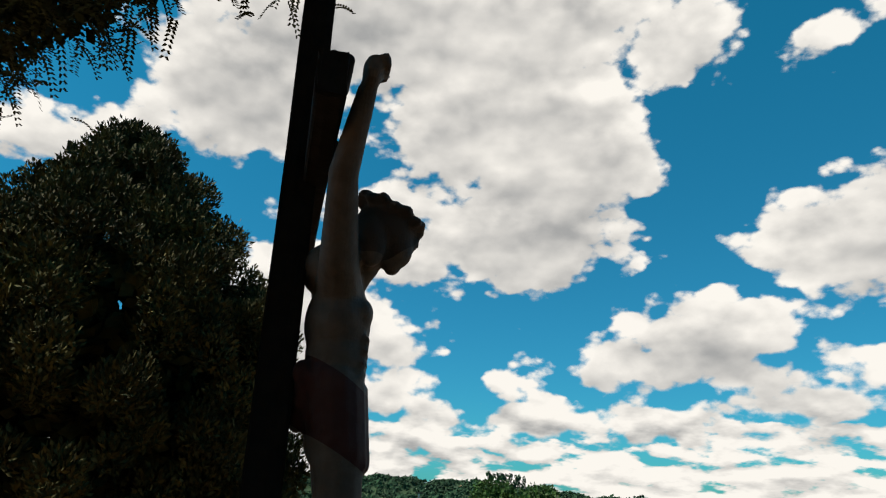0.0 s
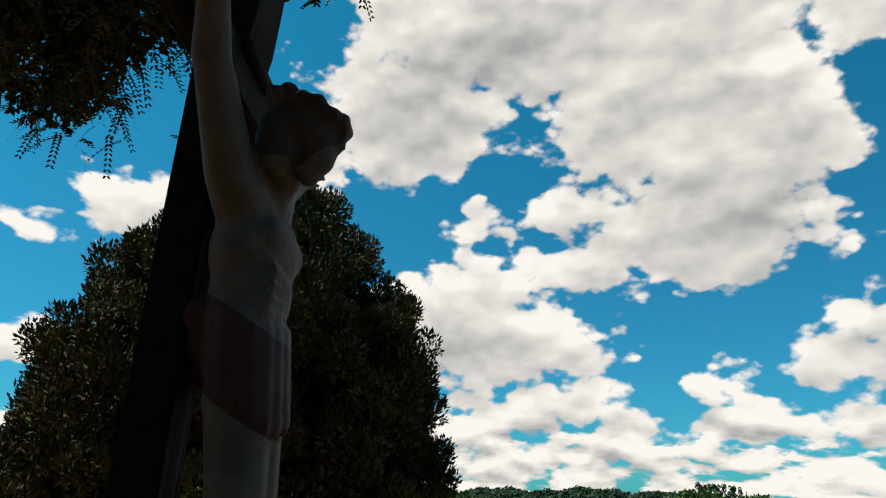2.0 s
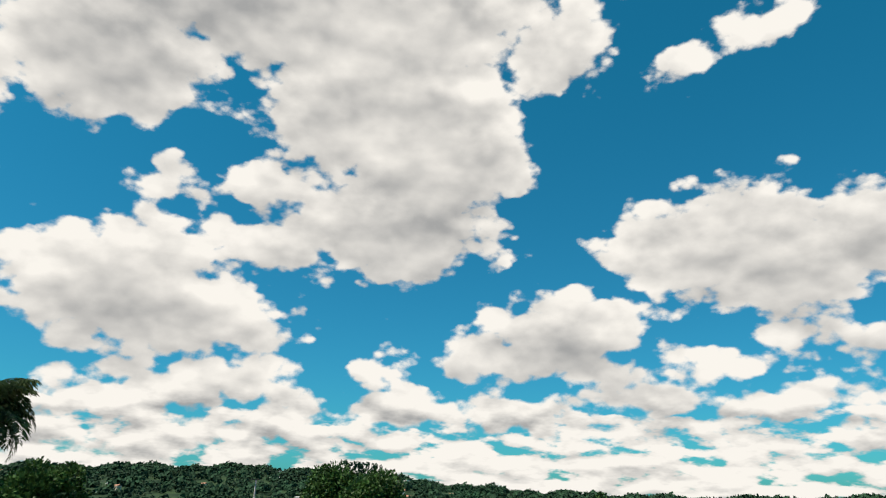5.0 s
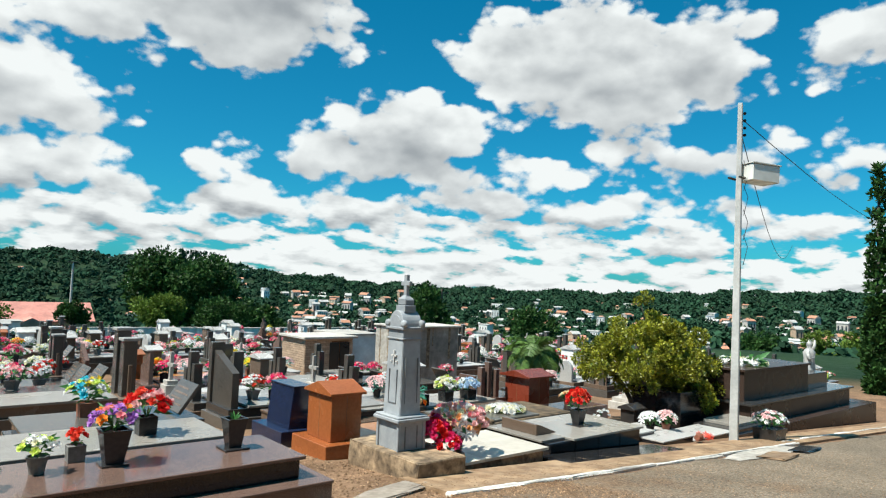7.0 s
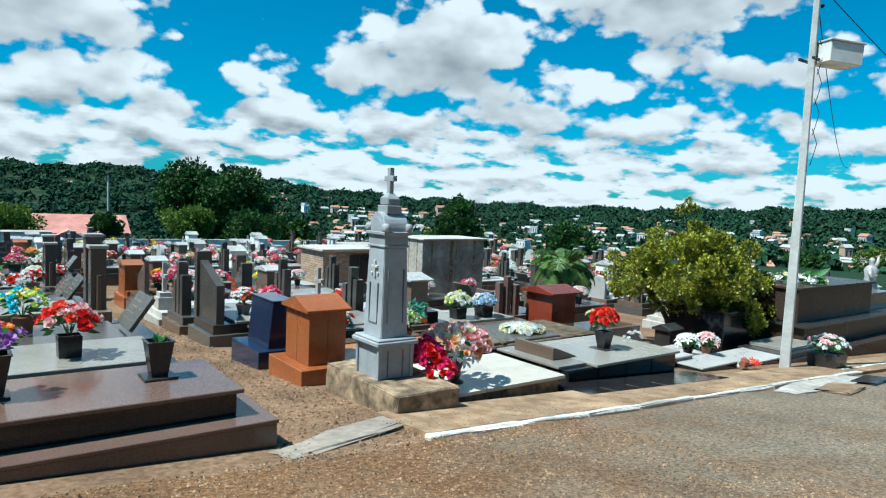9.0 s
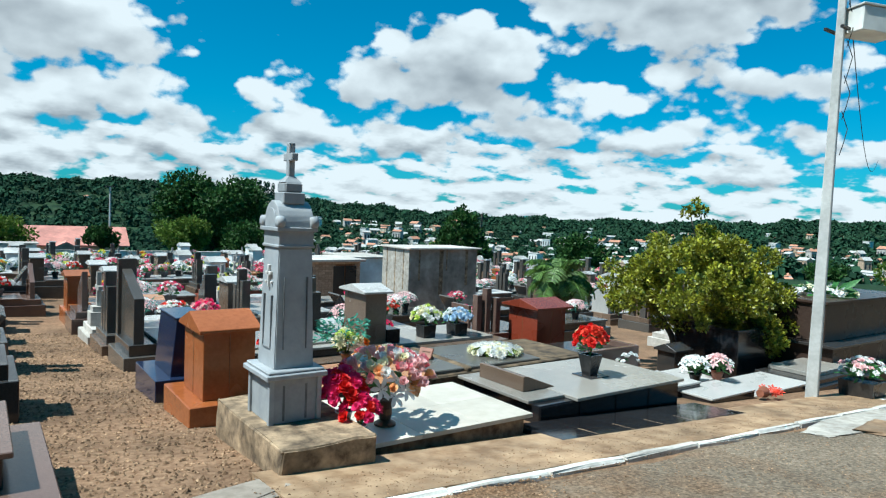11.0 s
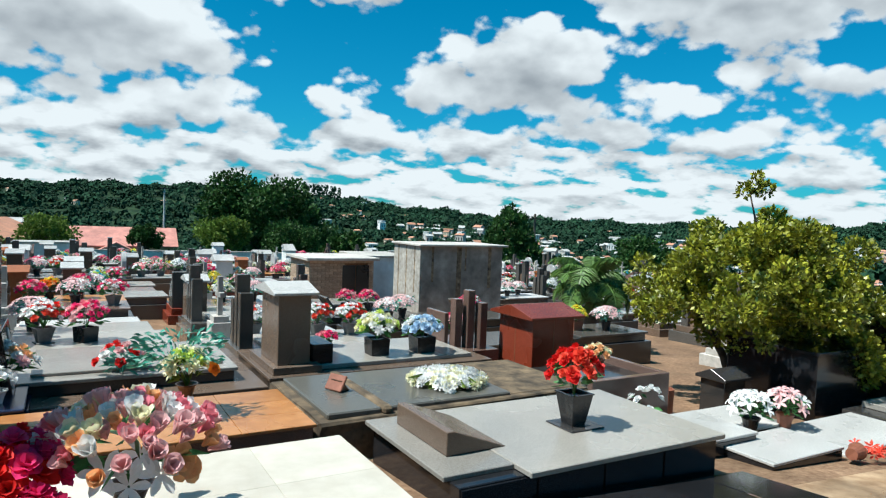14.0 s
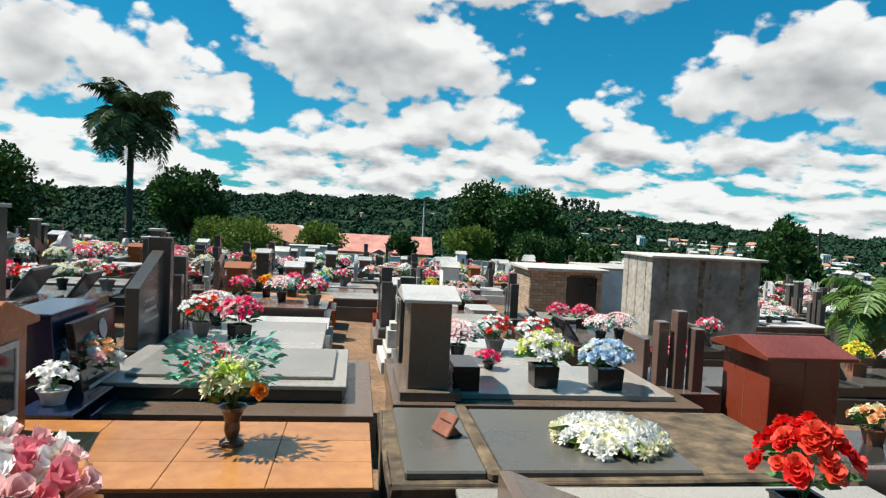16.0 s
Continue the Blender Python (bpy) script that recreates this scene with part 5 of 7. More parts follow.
    # white wreath lying flat
    bouquet("flower_wreath", 8.06, 8.2, 0.0, "flat spray of white flowers with pale green leaves", ["white", "white", "white", "cream"], 120, 0.36, 0.07, 0.062, "mum", None, "leaf_lime", seed=16, leaves=60, flat=0.2)
    bouquet("flower_vase", 8.40, 6.78, -0.035, "black square vase of bright red roses", ["red", "red", "coral"], 44, 0.2, 0.26, 0.058, "rose", ("square", 0.105, 0.27, "pot_black"), seed=17, leaves=60)
    t = thing("vase_tray", 8.42, 6.78, -0.035, "dark metal tray under the rose vase", "tray")
    part("tray", boxes((-0.17, 0.17, -0.16, 0.16, 0, 0.012), bevel=0.004), M["g_dark"], t)
    bouquet("flower_vase", 8.14, 10.05, -0.10, "black pot of white and pale yellow chrysanthemums", ["white", "cream", "lime"], 44, 0.24, 0.22, 0.065, "mum", ("cube", 0.12, 0.2, "pot_black"), seed=18)
    bouquet("flower_vase", 8.74, 10.01, -0.10, "black pot of pale blue hydrangeas", ["blue", "blue", "white"], 52, 0.23, 0.17, 0.06, "rose", ("cube", 0.13, 0.2, "pot_black"), seed=19)
    bouquet("flower_vase", 7.75, 10.7, -0.10, "small pot of pink flowers", ["pink", "hot"], 12, 0.13, 0.08, 0.045, "rose", ("round", 0.06, 0.07, "pot_black"), seed=20)
    # white ones between the small graves, the fallen pot, and others
    z = gz(11.2, 7.3)
    bouquet("flower_vase", 11.0, 7.0, gz(11, 7) + 0.08, "dark pot of white lilies", ["white"], 18, 0.2, 0.2, 0.075, "lily", ("round", 0.09, 0.14, "pot_black"), seed=21)
    bouquet("flower_vase", 11.55, 6.98, gz(11.5, 7) + 0.08, "clay pot of pale pink lilies", ["blush", "white", "blush"], 16, 0.2, 0.2, 0.075, "lily", ("round", 0.09, 0.15, "pot_clay"), seed=22)
    bouquet("flower_vase", 9.75, 7.25, gz(9.75, 7.2), "white rose bunch wrapped in clear film", ["white"], 8, 0.16, 0.3, 0.05, "rose", ("round", 0.09, 0.16, "foil"), seed=23, leaves=10)
    t = thing("fallen_pot", 11.05, 6.02, gz(11.05, 6.0) + 0.075, "tipped clay pot with red ribbon flowers on the pavement", "flower pot")
    part("pot", moved(pot_mesh("round", 0.075, 0.16), pose(0, 0, 0, 0, 90, 10)), M["pot_clay"], t)
    V, F = [], []
    rs = np.random.RandomState(31)
    for _ in range(12):
        petals(V, F, (0.2 + rs.uniform(-0.04, 0.16), rs.uniform(-0.14, 0.1), rs.uniform(-0.04, 0.07)), (rs.normal(), rs.normal(), 0.8), 0.05, "lily", rs)
    tagged(from_lists("flower_mass", V, F, M["p_coral"], t), kind="stuff")
    z = gz(12.6, 5.5)
    bouquet("flower_trough", 12.85, 5.45, gz(12.8, 5.4) + 0.02, "black stone trough of white and pink flowers", ["white", "blush", "white"], 40, 0.34, 0.24, 0.055, "star", ("cube", 0.24, 0.24, "pot_black"), seed=24, leaves=50)
    bouquet("flower_vase", 10.9, 8.3, gz(10.9, 8.3), "clear vase with an aqua ribbon", ["aqua"], 10, 0.09, 0.12, 0.05, "star", ("round", 0.07, 0.2, "foil"), seed=25, leaves=6)
    t = thing("pot", 11.15, 8.25, gz(11.15, 8.25), "plain brown clay cylinder pot", "flower pot")
    part("pot", turned([(0.1, 0), (0.11, 0.3), (0.09, 0.3), (0.085, 0.2)]), M["pot_clay"], t)
    bouquet("flower_vase", 10.35, 8.6, gz(10.3, 8.3) + 0.46, "terracotta pot of peach and cream flowers", ["cream", "peach"], 16, 0.16, 0.12, 0.05, "rose", ("round", 0.09, 0.14, "pot_clay"), seed=26)
    bouquet("flower_spray", 15.8, 7.4, gz(16.5, 7.3) + 1.55, "white flowers along the top of the tomb", ["white", "cream"], 40, 0.6, 0.12, 0.08, "star", None, seed=27, leaves=40)


near_flowers()


# ---- the wayside crucifix ----
def make_crucifix():
    x, y = -4.765, -1.66
    z = gz(x, y)
    t = thing("cross", x, y, z, "tall dark wooden cross on a stone footing", "cross")

    def rough_beam(row, cuts):
        bm = boxes(row, bevel=0.008)
        bmesh.ops.subdivide_edges(bm, edges=bm.edges[:], cuts=cuts)
        for v in bm.verts:
            v.co += Vector([random.uniform(-0.004, 0.004) for _ in range(3)])
        return bm

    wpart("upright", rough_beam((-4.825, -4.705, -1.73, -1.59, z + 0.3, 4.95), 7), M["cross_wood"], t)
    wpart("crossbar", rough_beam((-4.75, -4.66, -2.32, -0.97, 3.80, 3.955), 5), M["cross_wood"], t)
    # the title: a board with rolled ends like a small scroll
    title = extruded([(-4.704, 3.97), (-4.655, 3.96), (-4.64, 4.05), (-4.632, 4.2), (-4.625, 4.33), (-4.704, 4.34)], 0.20, "y", -1.76, 0.004)
    wpart("title_scroll", title, M["cross_wood"], t)
    for zz, xx, r in ((3.945, -4.655, 0.028), (4.335, -4.635, 0.03)):
        wpart("scroll_roll", moved(turned([(r * 0.6, -0.12), (r, -0.11), (r, 0.11), (r * 0.6, 0.12)], 12), Matrix.Translation((xx, -1.66, zz)) @ pose(0, 0, 0, 90, 0, 0)), M["cross_wood"], t, smooth=True)
    part("footing", turned([(0.55, -0.3), (0.55, 0.25), (0.42, 0.3), (0.38, 0.75), (0.32, 0.8)], square=True), M["old_concrete"], t)
    wpart("foot_rest", boxes((-4.705, -4.54, -1.77, -1.55, 1.92, 1.99), bevel=0.01), M["cross_wood"], t)

    # the carved figure: rounded limbs melted into one body
    bm = bmesh.new()

    def ball(c, r, sc=(1, 1, 1), rot=(0, 0, 0)):
        m = Matrix.Translation(c) @ pose(0, 0, 0, *rot) @ Matrix.Diagonal((*sc, 1))
        bmesh.ops.create_icosphere(bm, subdivisions=3, radius=r, matrix=m)

    def limb(a, b, ra, rb):
        a, b = Vector(a), Vector(b)
        n = max(4, int((b - a).length / 0.02))
        for i in range(n + 1):
            bmesh.ops.create_icosphere(bm, subdivisions=2, radius=ra + (rb - ra) * i / n, matrix=Matrix.Translation(a.lerp(b, i / n)))

    bx, by = -4.575, -1.66
    ball((bx, by, 3.31), 0.145, (0.80, 1.12, 1.1))
    ball((bx + 0.005, by, 3.20), 0.125, (0.86, 1.12, 1.25))
    ball((bx + 0.0, by + 0.0, 3.06), 0.102, (0.88, 1.18, 1.5))
    ball((bx + 0.075, by - 0.065, 3.33), 0.07, (0.55, 1.1, 0.8)), ball((bx + 0.075, by + 0.065, 3.33), 0.07, (0.55, 1.1, 0.8))
    for k in range(4):
        limb((bx + 0.095 - 0.004 * k, by - 0.1, 3.24 - 0.04 * k), (bx + 0.1, by - 0.03, 3.22 - 0.03 * k), 0.014, 0.012)
    ball((bx + 0.02, by, 2.92), 0.105, (0.95, 1.15, 1.1))
    ball((bx + 0.02, by - 0.06, 3.36), 0.06, (1, 1.3, 1)), ball((bx + 0.02, by + 0.06, 3.36), 0.06, (1, 1.3, 1))
    limb((bx + 0.02, by - 0.02, 3.42), (bx + 0.09, by - 0.09, 3.55), 0.055, 0.05)
    hx, hy, hz = bx + 0.13, by - 0.115, 3.645
    ball((hx, hy, hz), 0.098, (1.12, 0.9, 1.05), (0, 28, 0))
    ball((hx + 0.045, hy - 0.005, hz - 0.07), 0.062, (0.9, 0.85, 1.25), (0, -10, 0))
    ball((hx + 0.03, hy, hz - 0.13), 0.034, (1, 1, 1.4))
    ball((hx - 0.055, hy, hz - 0.05), 0.09, (0.8, 1.05, 1.3))
    ball((hx + 0.105, hy, hz - 0.045), 0.02, (1, 0.7, 1.5), (0, -20, 0))
    ball((hx - 0.05, hy + 0.05, hz - 0.08), 0.07, (0.8, 0.6, 1.6)), ball((hx - 0.05, hy - 0.05, hz - 0.08), 0.06, (0.8, 0.6, 1.5))
    for i in range(16):
        a = 6.2832 * i / 16
        ball((hx + 0.015 + 0.105 * math.cos(a), hy + 0.09 * math.sin(a), hz + 0.045 - 0.05 * math.cos(a) + 0.012 * (i % 2)), 0.024, (1, 1.3, 0.9), (0, 0, 30 * i))
    ball((bx - 0.06, by, 3.50), 0.10, (0.85, 1.5, 0.9))
    arms = ((-1, (-4.605, -1.84, 3.47), (-4.628, -2.02, 3.715), (-4.590, -2.18, 3.925)), (1, (-4.605, -1.49, 3.47), (-4.618, -1.35, 3.655), (-4.595, -1.20, 3.785)))
    for sg, sh, el, hd in arms:
        limb((bx - 0.01, by + sg * 0.08, 3.40), sh, 0.085, 0.07)
        limb(sh, el, 0.07, 0.05)
        limb(el, hd, 0.052, 0.034)
        d = (Vector(hd) - Vector(el)).normalized()
        c = Vector(hd) + d * 0.06
        ball(c, 0.046, (0.7, 1.0, 1.25), (sg * -35, 0, 0))
        for k in range(4):
            f0 = c + Vector((0.005, (k - 1.5) * 0.021, 0.018)) + d * 0.008
            limb(f0, f0 + d * 0.014 + Vector((0.03, 0, 0.006)), 0.013, 0.012)
            limb(f0 + d * 0.014 + Vector((0.03, 0, 0.006)), f0 - d * 0.012 + Vector((0.045, 0, -0.01)), 0.012, 0.01)
        limb(c + Vector((0.02, -sg * 0.04, 0)), c + Vector((0.055, -sg * 0.05, 0.03)), 0.014, 0.011)
    # loincloth folds, with a knot behind the hip
    for k in range(18):
        a = 6.2832 * k / 18
        limb((bx + 0.005 + 0.092 * math.cos(a), by + 0.116 * math.sin(a), 3.105 - 0.02 * math.cos(a) + 0.012 * math.sin(3 * a)), (bx + 0.03 + 0.098 * math.cos(a), by + 0.122 * math.sin(a), 2.90 - 0.055 * math.cos(a) + 0.02 * math.sin(2 * a)), 0.028, 0.02)
    for k in range(5):
        ball((bx - 0.105 + 0.012 * (k % 2), by - 0.07 + 0.02 * k, 3.12 - 0.035 * k), 0.036, (1, 0.8, 1.3))
    for sg in (-1, 1):
        kn = (bx + 0.075, by + sg * 0.05, 2.44)
        limb((bx + 0.028, by + sg * 0.048, 2.9), kn, 0.088, 0.058)
        limb(kn, (bx + 0.0, by + sg * 0.045, 2.10), 0.062, 0.037)
        limb((bx + 0.0, by + sg * 0.045, 2.10), (bx + 0.09, by + sg * 0.03, 2.01), 0.04, 0.028)
    me = bpy.data.meshes.new("statue")
    bm.to_mesh(me)
    bm.free()
    # figure colours are set darker to carry the shade of the tree overhead
    skin = mat("painted_plaster_figure_shaded", (0.065, 0.051, 0.041), (0.12, 0.097, 0.078), 0.75, 12, 0.25, blotch=0.2, big=4)
    nt = skin.node_tree
    b = nt.nodes["Principled BSDF"]
    col = b.inputs["Base Color"].links[0].from_socket
    sp = nt.nodes.new("ShaderNodeSeparateXYZ")
    nt.links.new(nt.nodes.new("ShaderNodeTexCoord").outputs["Object"], sp.inputs[0])
    hem = nt.nodes.new("ShaderNodeMath")  # the cloth hangs lower in front
    hem.operation = "MULTIPLY_ADD"
    hem.inputs[1].default_value = 0.6
    fore = nt.nodes.new("ShaderNodeMath")
    fore.operation = "SUBTRACT"
    nt.links.new(sp.outputs[0], fore.inputs[0])
    fore.inputs[1].default_value = bx
    nt.links.new(fore.outputs[0], hem.inputs[0])
    nt.links.new(sp.outputs[2], hem.inputs[2])

    def band(lo, hi, colour, src):
        a = nt.nodes.new("ShaderNodeMath")
        a.operation = "COMPARE"
        nt.links.new(hem.outputs[0], a.inputs[0])
        a.inputs[1].default_value, a.inputs[2].default_value = (lo + hi) / 2, (hi - lo) / 2
        m = nt.nodes.new("ShaderNodeMix")
        m.data_type = "RGBA"
        nt.links.new(a.outputs[0], m.inputs["Factor"])
        nt.links.new(src, m.inputs[6])
        m.inputs[7].default_value = (*colour, 1)
        return m.outputs[2]

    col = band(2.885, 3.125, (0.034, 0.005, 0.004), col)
    hair = nt.nodes.new("ShaderNodeVectorMath")
    hair.operation = "DISTANCE"
    nt.links.new(nt.nodes.new("ShaderNodeTexCoord").outputs["Object"], hair.inputs[0])
    hair.inputs[1].default_value = (hx - 0.05, hy, hz + 0.05)
    near = nt.nodes.new("ShaderNodeMath")
    near.operation = "LESS_THAN"
    nt.links.new(hair.outputs["Value"], near.inputs[0])
    near.inputs[1].default_value = 0.19
    hm = nt.nodes.new("ShaderNodeMix")
    hm.data_type = "RGBA"
    nt.links.new(near.outputs[0], hm.inputs["Factor"])
    nt.links.new(col, hm.inputs[6])
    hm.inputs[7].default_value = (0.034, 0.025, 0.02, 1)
    col = hm.outputs[2]
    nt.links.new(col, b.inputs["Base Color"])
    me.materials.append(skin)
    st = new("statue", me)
    st.modifiers.new("melt", "REMESH").voxel_size = 0.011
    sm = st.modifiers.new("soft", "SMOOTH")
    sm.factor, sm.iterations = 0.5, 4
    tagged(st, "carved painted figure with a dark red loincloth on the cross", "statue")


make_crucifix()


# ---- trees near the road ----
def make_conifer():
    x, y = -7.65, 7.36
    z = gz(x, y)
    t = thing("conifer", x, y, z, "broad dark conifer with a pointed dense crown", "tree")
    prof = [(h * 1.055, r) for h, r in [(0.05, 3.0), (1.2, 3.25), (2.4, 3.35), (4.2, 3.05), (5.3, 2.4), (6.3, 1.5), (7.2, 0.75), (7.75, 0.2)]]
    rs = np.random.RandomState(3)
    spots = []
    for i in range(1100):
        h = rs.uniform(0.06, 8.17)
        for (h0, r0), (h1, r1) in zip(prof, prof[1:]):
            if h0 <= h <= h1:
                r = r0 + (r1 - r0) * (h - h0) / (h1 - h0)
        if rs.rand() > (r + 0.35) / 3.5:
            continue
        a = rs.rand() * 6.2832
        q = rs.uniform(0.86, 1.0) if rs.rand() < 0.7 else rs.uniform(0.4, 0.86)
        spots.append((r * q * math.cos(a), r * q * math.sin(a), h, rs.uniform(0.2, 0.36) * (0.6 + 0.4 * min(1, r))))
    for i in range(10):
        spots.append((rs.uniform(-0.14, 0.14), rs.uniform(-0.14, 0.14), 7.75 + 0.05 * i, 0.13))
    bms = [tube([(0, 0, -0.3), (0, 0, 4), (0, 0, 7.2)], [0.28, 0.18, 0.04], 8)]
    for i in range(22):
        s = spots[i * 9 % len(spots)]
        bms.append(tube([(0, 0, max(0.3, s[2] - 0.9)), (s[0] * 0.95, s[1] * 0.95, s[2])], [0.05, 0.015], 5))
    part("trunk", merged(*bms), M["bark"], t, smooth=True)
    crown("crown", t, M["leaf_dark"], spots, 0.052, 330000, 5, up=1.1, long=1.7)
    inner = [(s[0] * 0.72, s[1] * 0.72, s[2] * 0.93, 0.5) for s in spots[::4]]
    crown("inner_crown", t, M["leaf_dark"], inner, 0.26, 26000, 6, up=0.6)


make_conifer()


def make_overhang():
    """The feathery tree whose boughs hang over the cross."""
    x, y = -9.2, -2.6
    z = gz(x, y)
    t = thing("overhanging_tree", x, y, z, "tree with feathery hanging leaves over the cross", "tree")
    bms = [tube([(0, 0, -0.3), (0.3, 0.2, 2.2), (0.9, 0.5, 4.4), (1.2, 0.8, 6.2)], [0.3, 0.24, 0.17, 0.08], 10), tube([(0.9, 0.5, 4.4), (2.0, 0.3, 6.4), (5.0, -0.5, 7.4)], [0.15, 0.1, 0.04], 8), tube([(0.6, 0.4, 3.4), (2.4, -1.4, 6.6), (5.5, -2.8, 7.5)], [0.14, 0.1, 0.04], 8)]
    rs = np.random.RandomState(9)
    tips = []
    for i in range(34):
        a = rs.uniform(0, 6.2832)
        r = rs.uniform(1.2, 3.6)
        tip = Vector((1.0 + r * math.cos(a), 0.6 + r * math.sin(a), rs.uniform(4.7, 6.9) - 0.12 * r))
        wx, wy = x + tip.x, y + tip.y
        if wx > -6.9 and wy > -4.6:
            tip.x -= 1.9
            tip.z += 0.7
        dist = math.hypot(wx + 4.6, wy + 3.7)
        if wy > -3.2:
            tip.z = max(tip.z, 3.0 + 0.78 * dist - z)
        tips.append(tip)
    for wx, wy, wz in ((-6.3, 0.3, 6.1), (-6.8, 0.8, 6.0), (-7.0, -0.3, 5.6), (-7.3, 1.0, 5.8), (-6.4, -0.5, 6.0), (-7.6, 0.3, 5.4), (-6.8, -0.9, 5.6), (-7.9, 1.6, 5.6), (-6.9, 0.3, 6.3), (-7.4, 0.7, 6.2), (-5.2, 0.9, 7.15)):
        tips.append(Vector((wx - x, wy - y, max(wz, 5.8) - z + 0.3)))
    for tip in tips:
        st = Vector((0.6 + 0.1 * tip.x, 0.4 + 0.1 * tip.y, rs.uniform(3.4, 5.6)))
        bms.append(tube([st, st.lerp(tip, 0.55) + Vector((0, 0, 0.35)), tip], [0.07, 0.04, 0.012], 6))
    part("trunk", merged(*bms), M["bark"], t, smooth=True)
    V, F = [], []
    for tip in tips:
        for k in range(120):
            o = tip + Vector((rs.normal() * 0.3, rs.normal() * 0.3, rs.normal() * 0.2 + 0.1))
            a = rs.rand() * 6.2832
            d = Vector((math.cos(a), math.sin(a), rs.uniform(-1.2, 0.3))).normalized()
            s = d.cross(Vector((0, 0, 1))).normalized()
            ln = rs.uniform(0.16, 0.30)
            for i in range(9):
                p = o + d * ln * i / 9 - Vector((0, 0, 0.02 * i * i / 9))
                for sg in (-1, 1):
                    b = len(V)
                    e = p + s * sg * 0.04 + d * 0.025
                    V += [p, p + s * sg * 0.022 + d * 0.026, e, p + s * sg * 0.022 - d * 0.01]
                    F.append((b, b + 1, b + 2, b + 3))
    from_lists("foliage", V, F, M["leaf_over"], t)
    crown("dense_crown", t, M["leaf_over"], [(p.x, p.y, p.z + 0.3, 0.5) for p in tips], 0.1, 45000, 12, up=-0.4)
    # extra foliage above the view, added to keep sky light off the figure
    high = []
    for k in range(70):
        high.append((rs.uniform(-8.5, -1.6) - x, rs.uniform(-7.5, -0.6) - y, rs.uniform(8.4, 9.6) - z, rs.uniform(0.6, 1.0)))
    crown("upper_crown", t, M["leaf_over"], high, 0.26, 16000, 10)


make_overhang()


def make_shrub():
    x, y = 13.3, 8.6
    z = gz(x, y)
    t = thing("shrub_tree", x, y, z, "round shrub tree with glossy yellow-green leaves", "tree")
    rs = np.random.RandomState(15)
    spots = []
    for i in range(120):
        d = rs.normal(size=3)
        d /= np.linalg.norm(d)
        q = rs.uniform(0.55, 1.0)
        zz = 1.62 + d[2] * 0.95 * q
        spots.append((d[0] * 1.75 * q, d[1] * 1.6 * q, max(0.78, zz), rs.uniform(0.12, 0.27)))
    for k in range(16):
        spots.append((rs.uniform(0.3, 1.7), rs.uniform(-1.3, -0.2), rs.uniform(0.5, 1.05), rs.uniform(0.13, 0.24)))
    spots += [(-0.12, 0, 3.02, 0.12), (-0.25, 0.1, 2.95, 0.1), (0.02, -0.05, 2.98, 0.1), (-0.12, 0.02, 3.16, 0.07), (0.5, 0.2, 2.6, 0.15), (0.9, 0, 2.45, 0.1), (-0.9, 0.1, 2.45, 0.09)]
    bms = []
    for k in range(5):
        a = k * 1.3
        s = spots[k * 7]
        bms.append(tube([(0.12 * math.cos(a), 0.12 * math.sin(a), -0.2), (0.4 * math.cos(a), 0.4 * math.sin(a), 0.6), (s[0] * 0.7, s[1] * 0.7, s[2])], [0.085, 0.06, 0.02], 7))
    bms.append(tube([(0, 0, 1.5), (-0.05, 0, 2.4), (-0.2, 0.1, 3.1)], [0.04, 0.02, 0.006], 5))
    part("trunk", merged(*bms), M["bark"], t, smooth=True)
    crown("crown", t, M["leaf_shrub"], spots, 0.064, 66000, 16, up=0.4)


make_shrub()
palm("fan_palm", 15.15, 13.9, gz(15.15, 13.9), "short palm with arching green fronds", 1.55, 1.15, 40, 4, 0.15, 0.9, "leaf_fan")
palm("palm_tree", -10.4, 55.2, gz(-10.4, 55.0), "tall palm with drooping feathery crown", 9.45, 4.4, 44, 5, 0.25, 0.92)
tree("dark_tree", -4.9, 51.5, gz(-5, 51), "dense dark green tree behind the wall", 5.8, 3.1, 1.2, M["leaf_tree"], 0.26, 11000, 21)
tree("flowering_tree", -1.2, 48.6, gz(-1, 48), "low round tree behind the wall", 2.9, 3.0, 0.2, M["leaf_lime"], 0.2, 7000, 23)
tree("flowering_tree", 3.6, 55.5, gz(3.6, 55), "rounded tree with pale blossom beside a house", 2.5, 2.3, 0.2, M["leaf_lime"], 0.2, 6000, 24)
tree("dark_tree", -12.5, 41.0, gz(-12.5, 41), "big dark tree at the edge of the graves", 6.0, 3.6, 1.2, M["leaf_tree"], 0.25, 11000, 25)
tree("big_tree", 19.3, 61.0, -3.0, "big spreading dark green tree", 8.2, 5.0, 1.2, M["leaf_tree"], 0.32, 16000, 27, clumps=44)
tree("big_tree", 23.8, 64.0, -3.5, "spreading green tree on the slope", 6.0, 3.6, 1.0, M["leaf_tree"], 0.3, 9000, 29)
tree("tree", 14.4, 50.5, gz(14, 50), "bright green tree behind the graves", 2.9, 2.2, 0.5, M["leaf_lime"], 0.2, 6000, 31)
tree("tree", 19.6, 52.0, gz(19, 52), "low green tree behind the graves", 2.6, 2.4, 0.5, M["leaf_tree"], 0.2, 6000, 33)
tree("tree", 10.2, 58.0, gz(8, 55), "small dark tree by the pink house", 1.9, 1.3, 0.3, M["leaf_tree"], 0.2, 4000, 34)


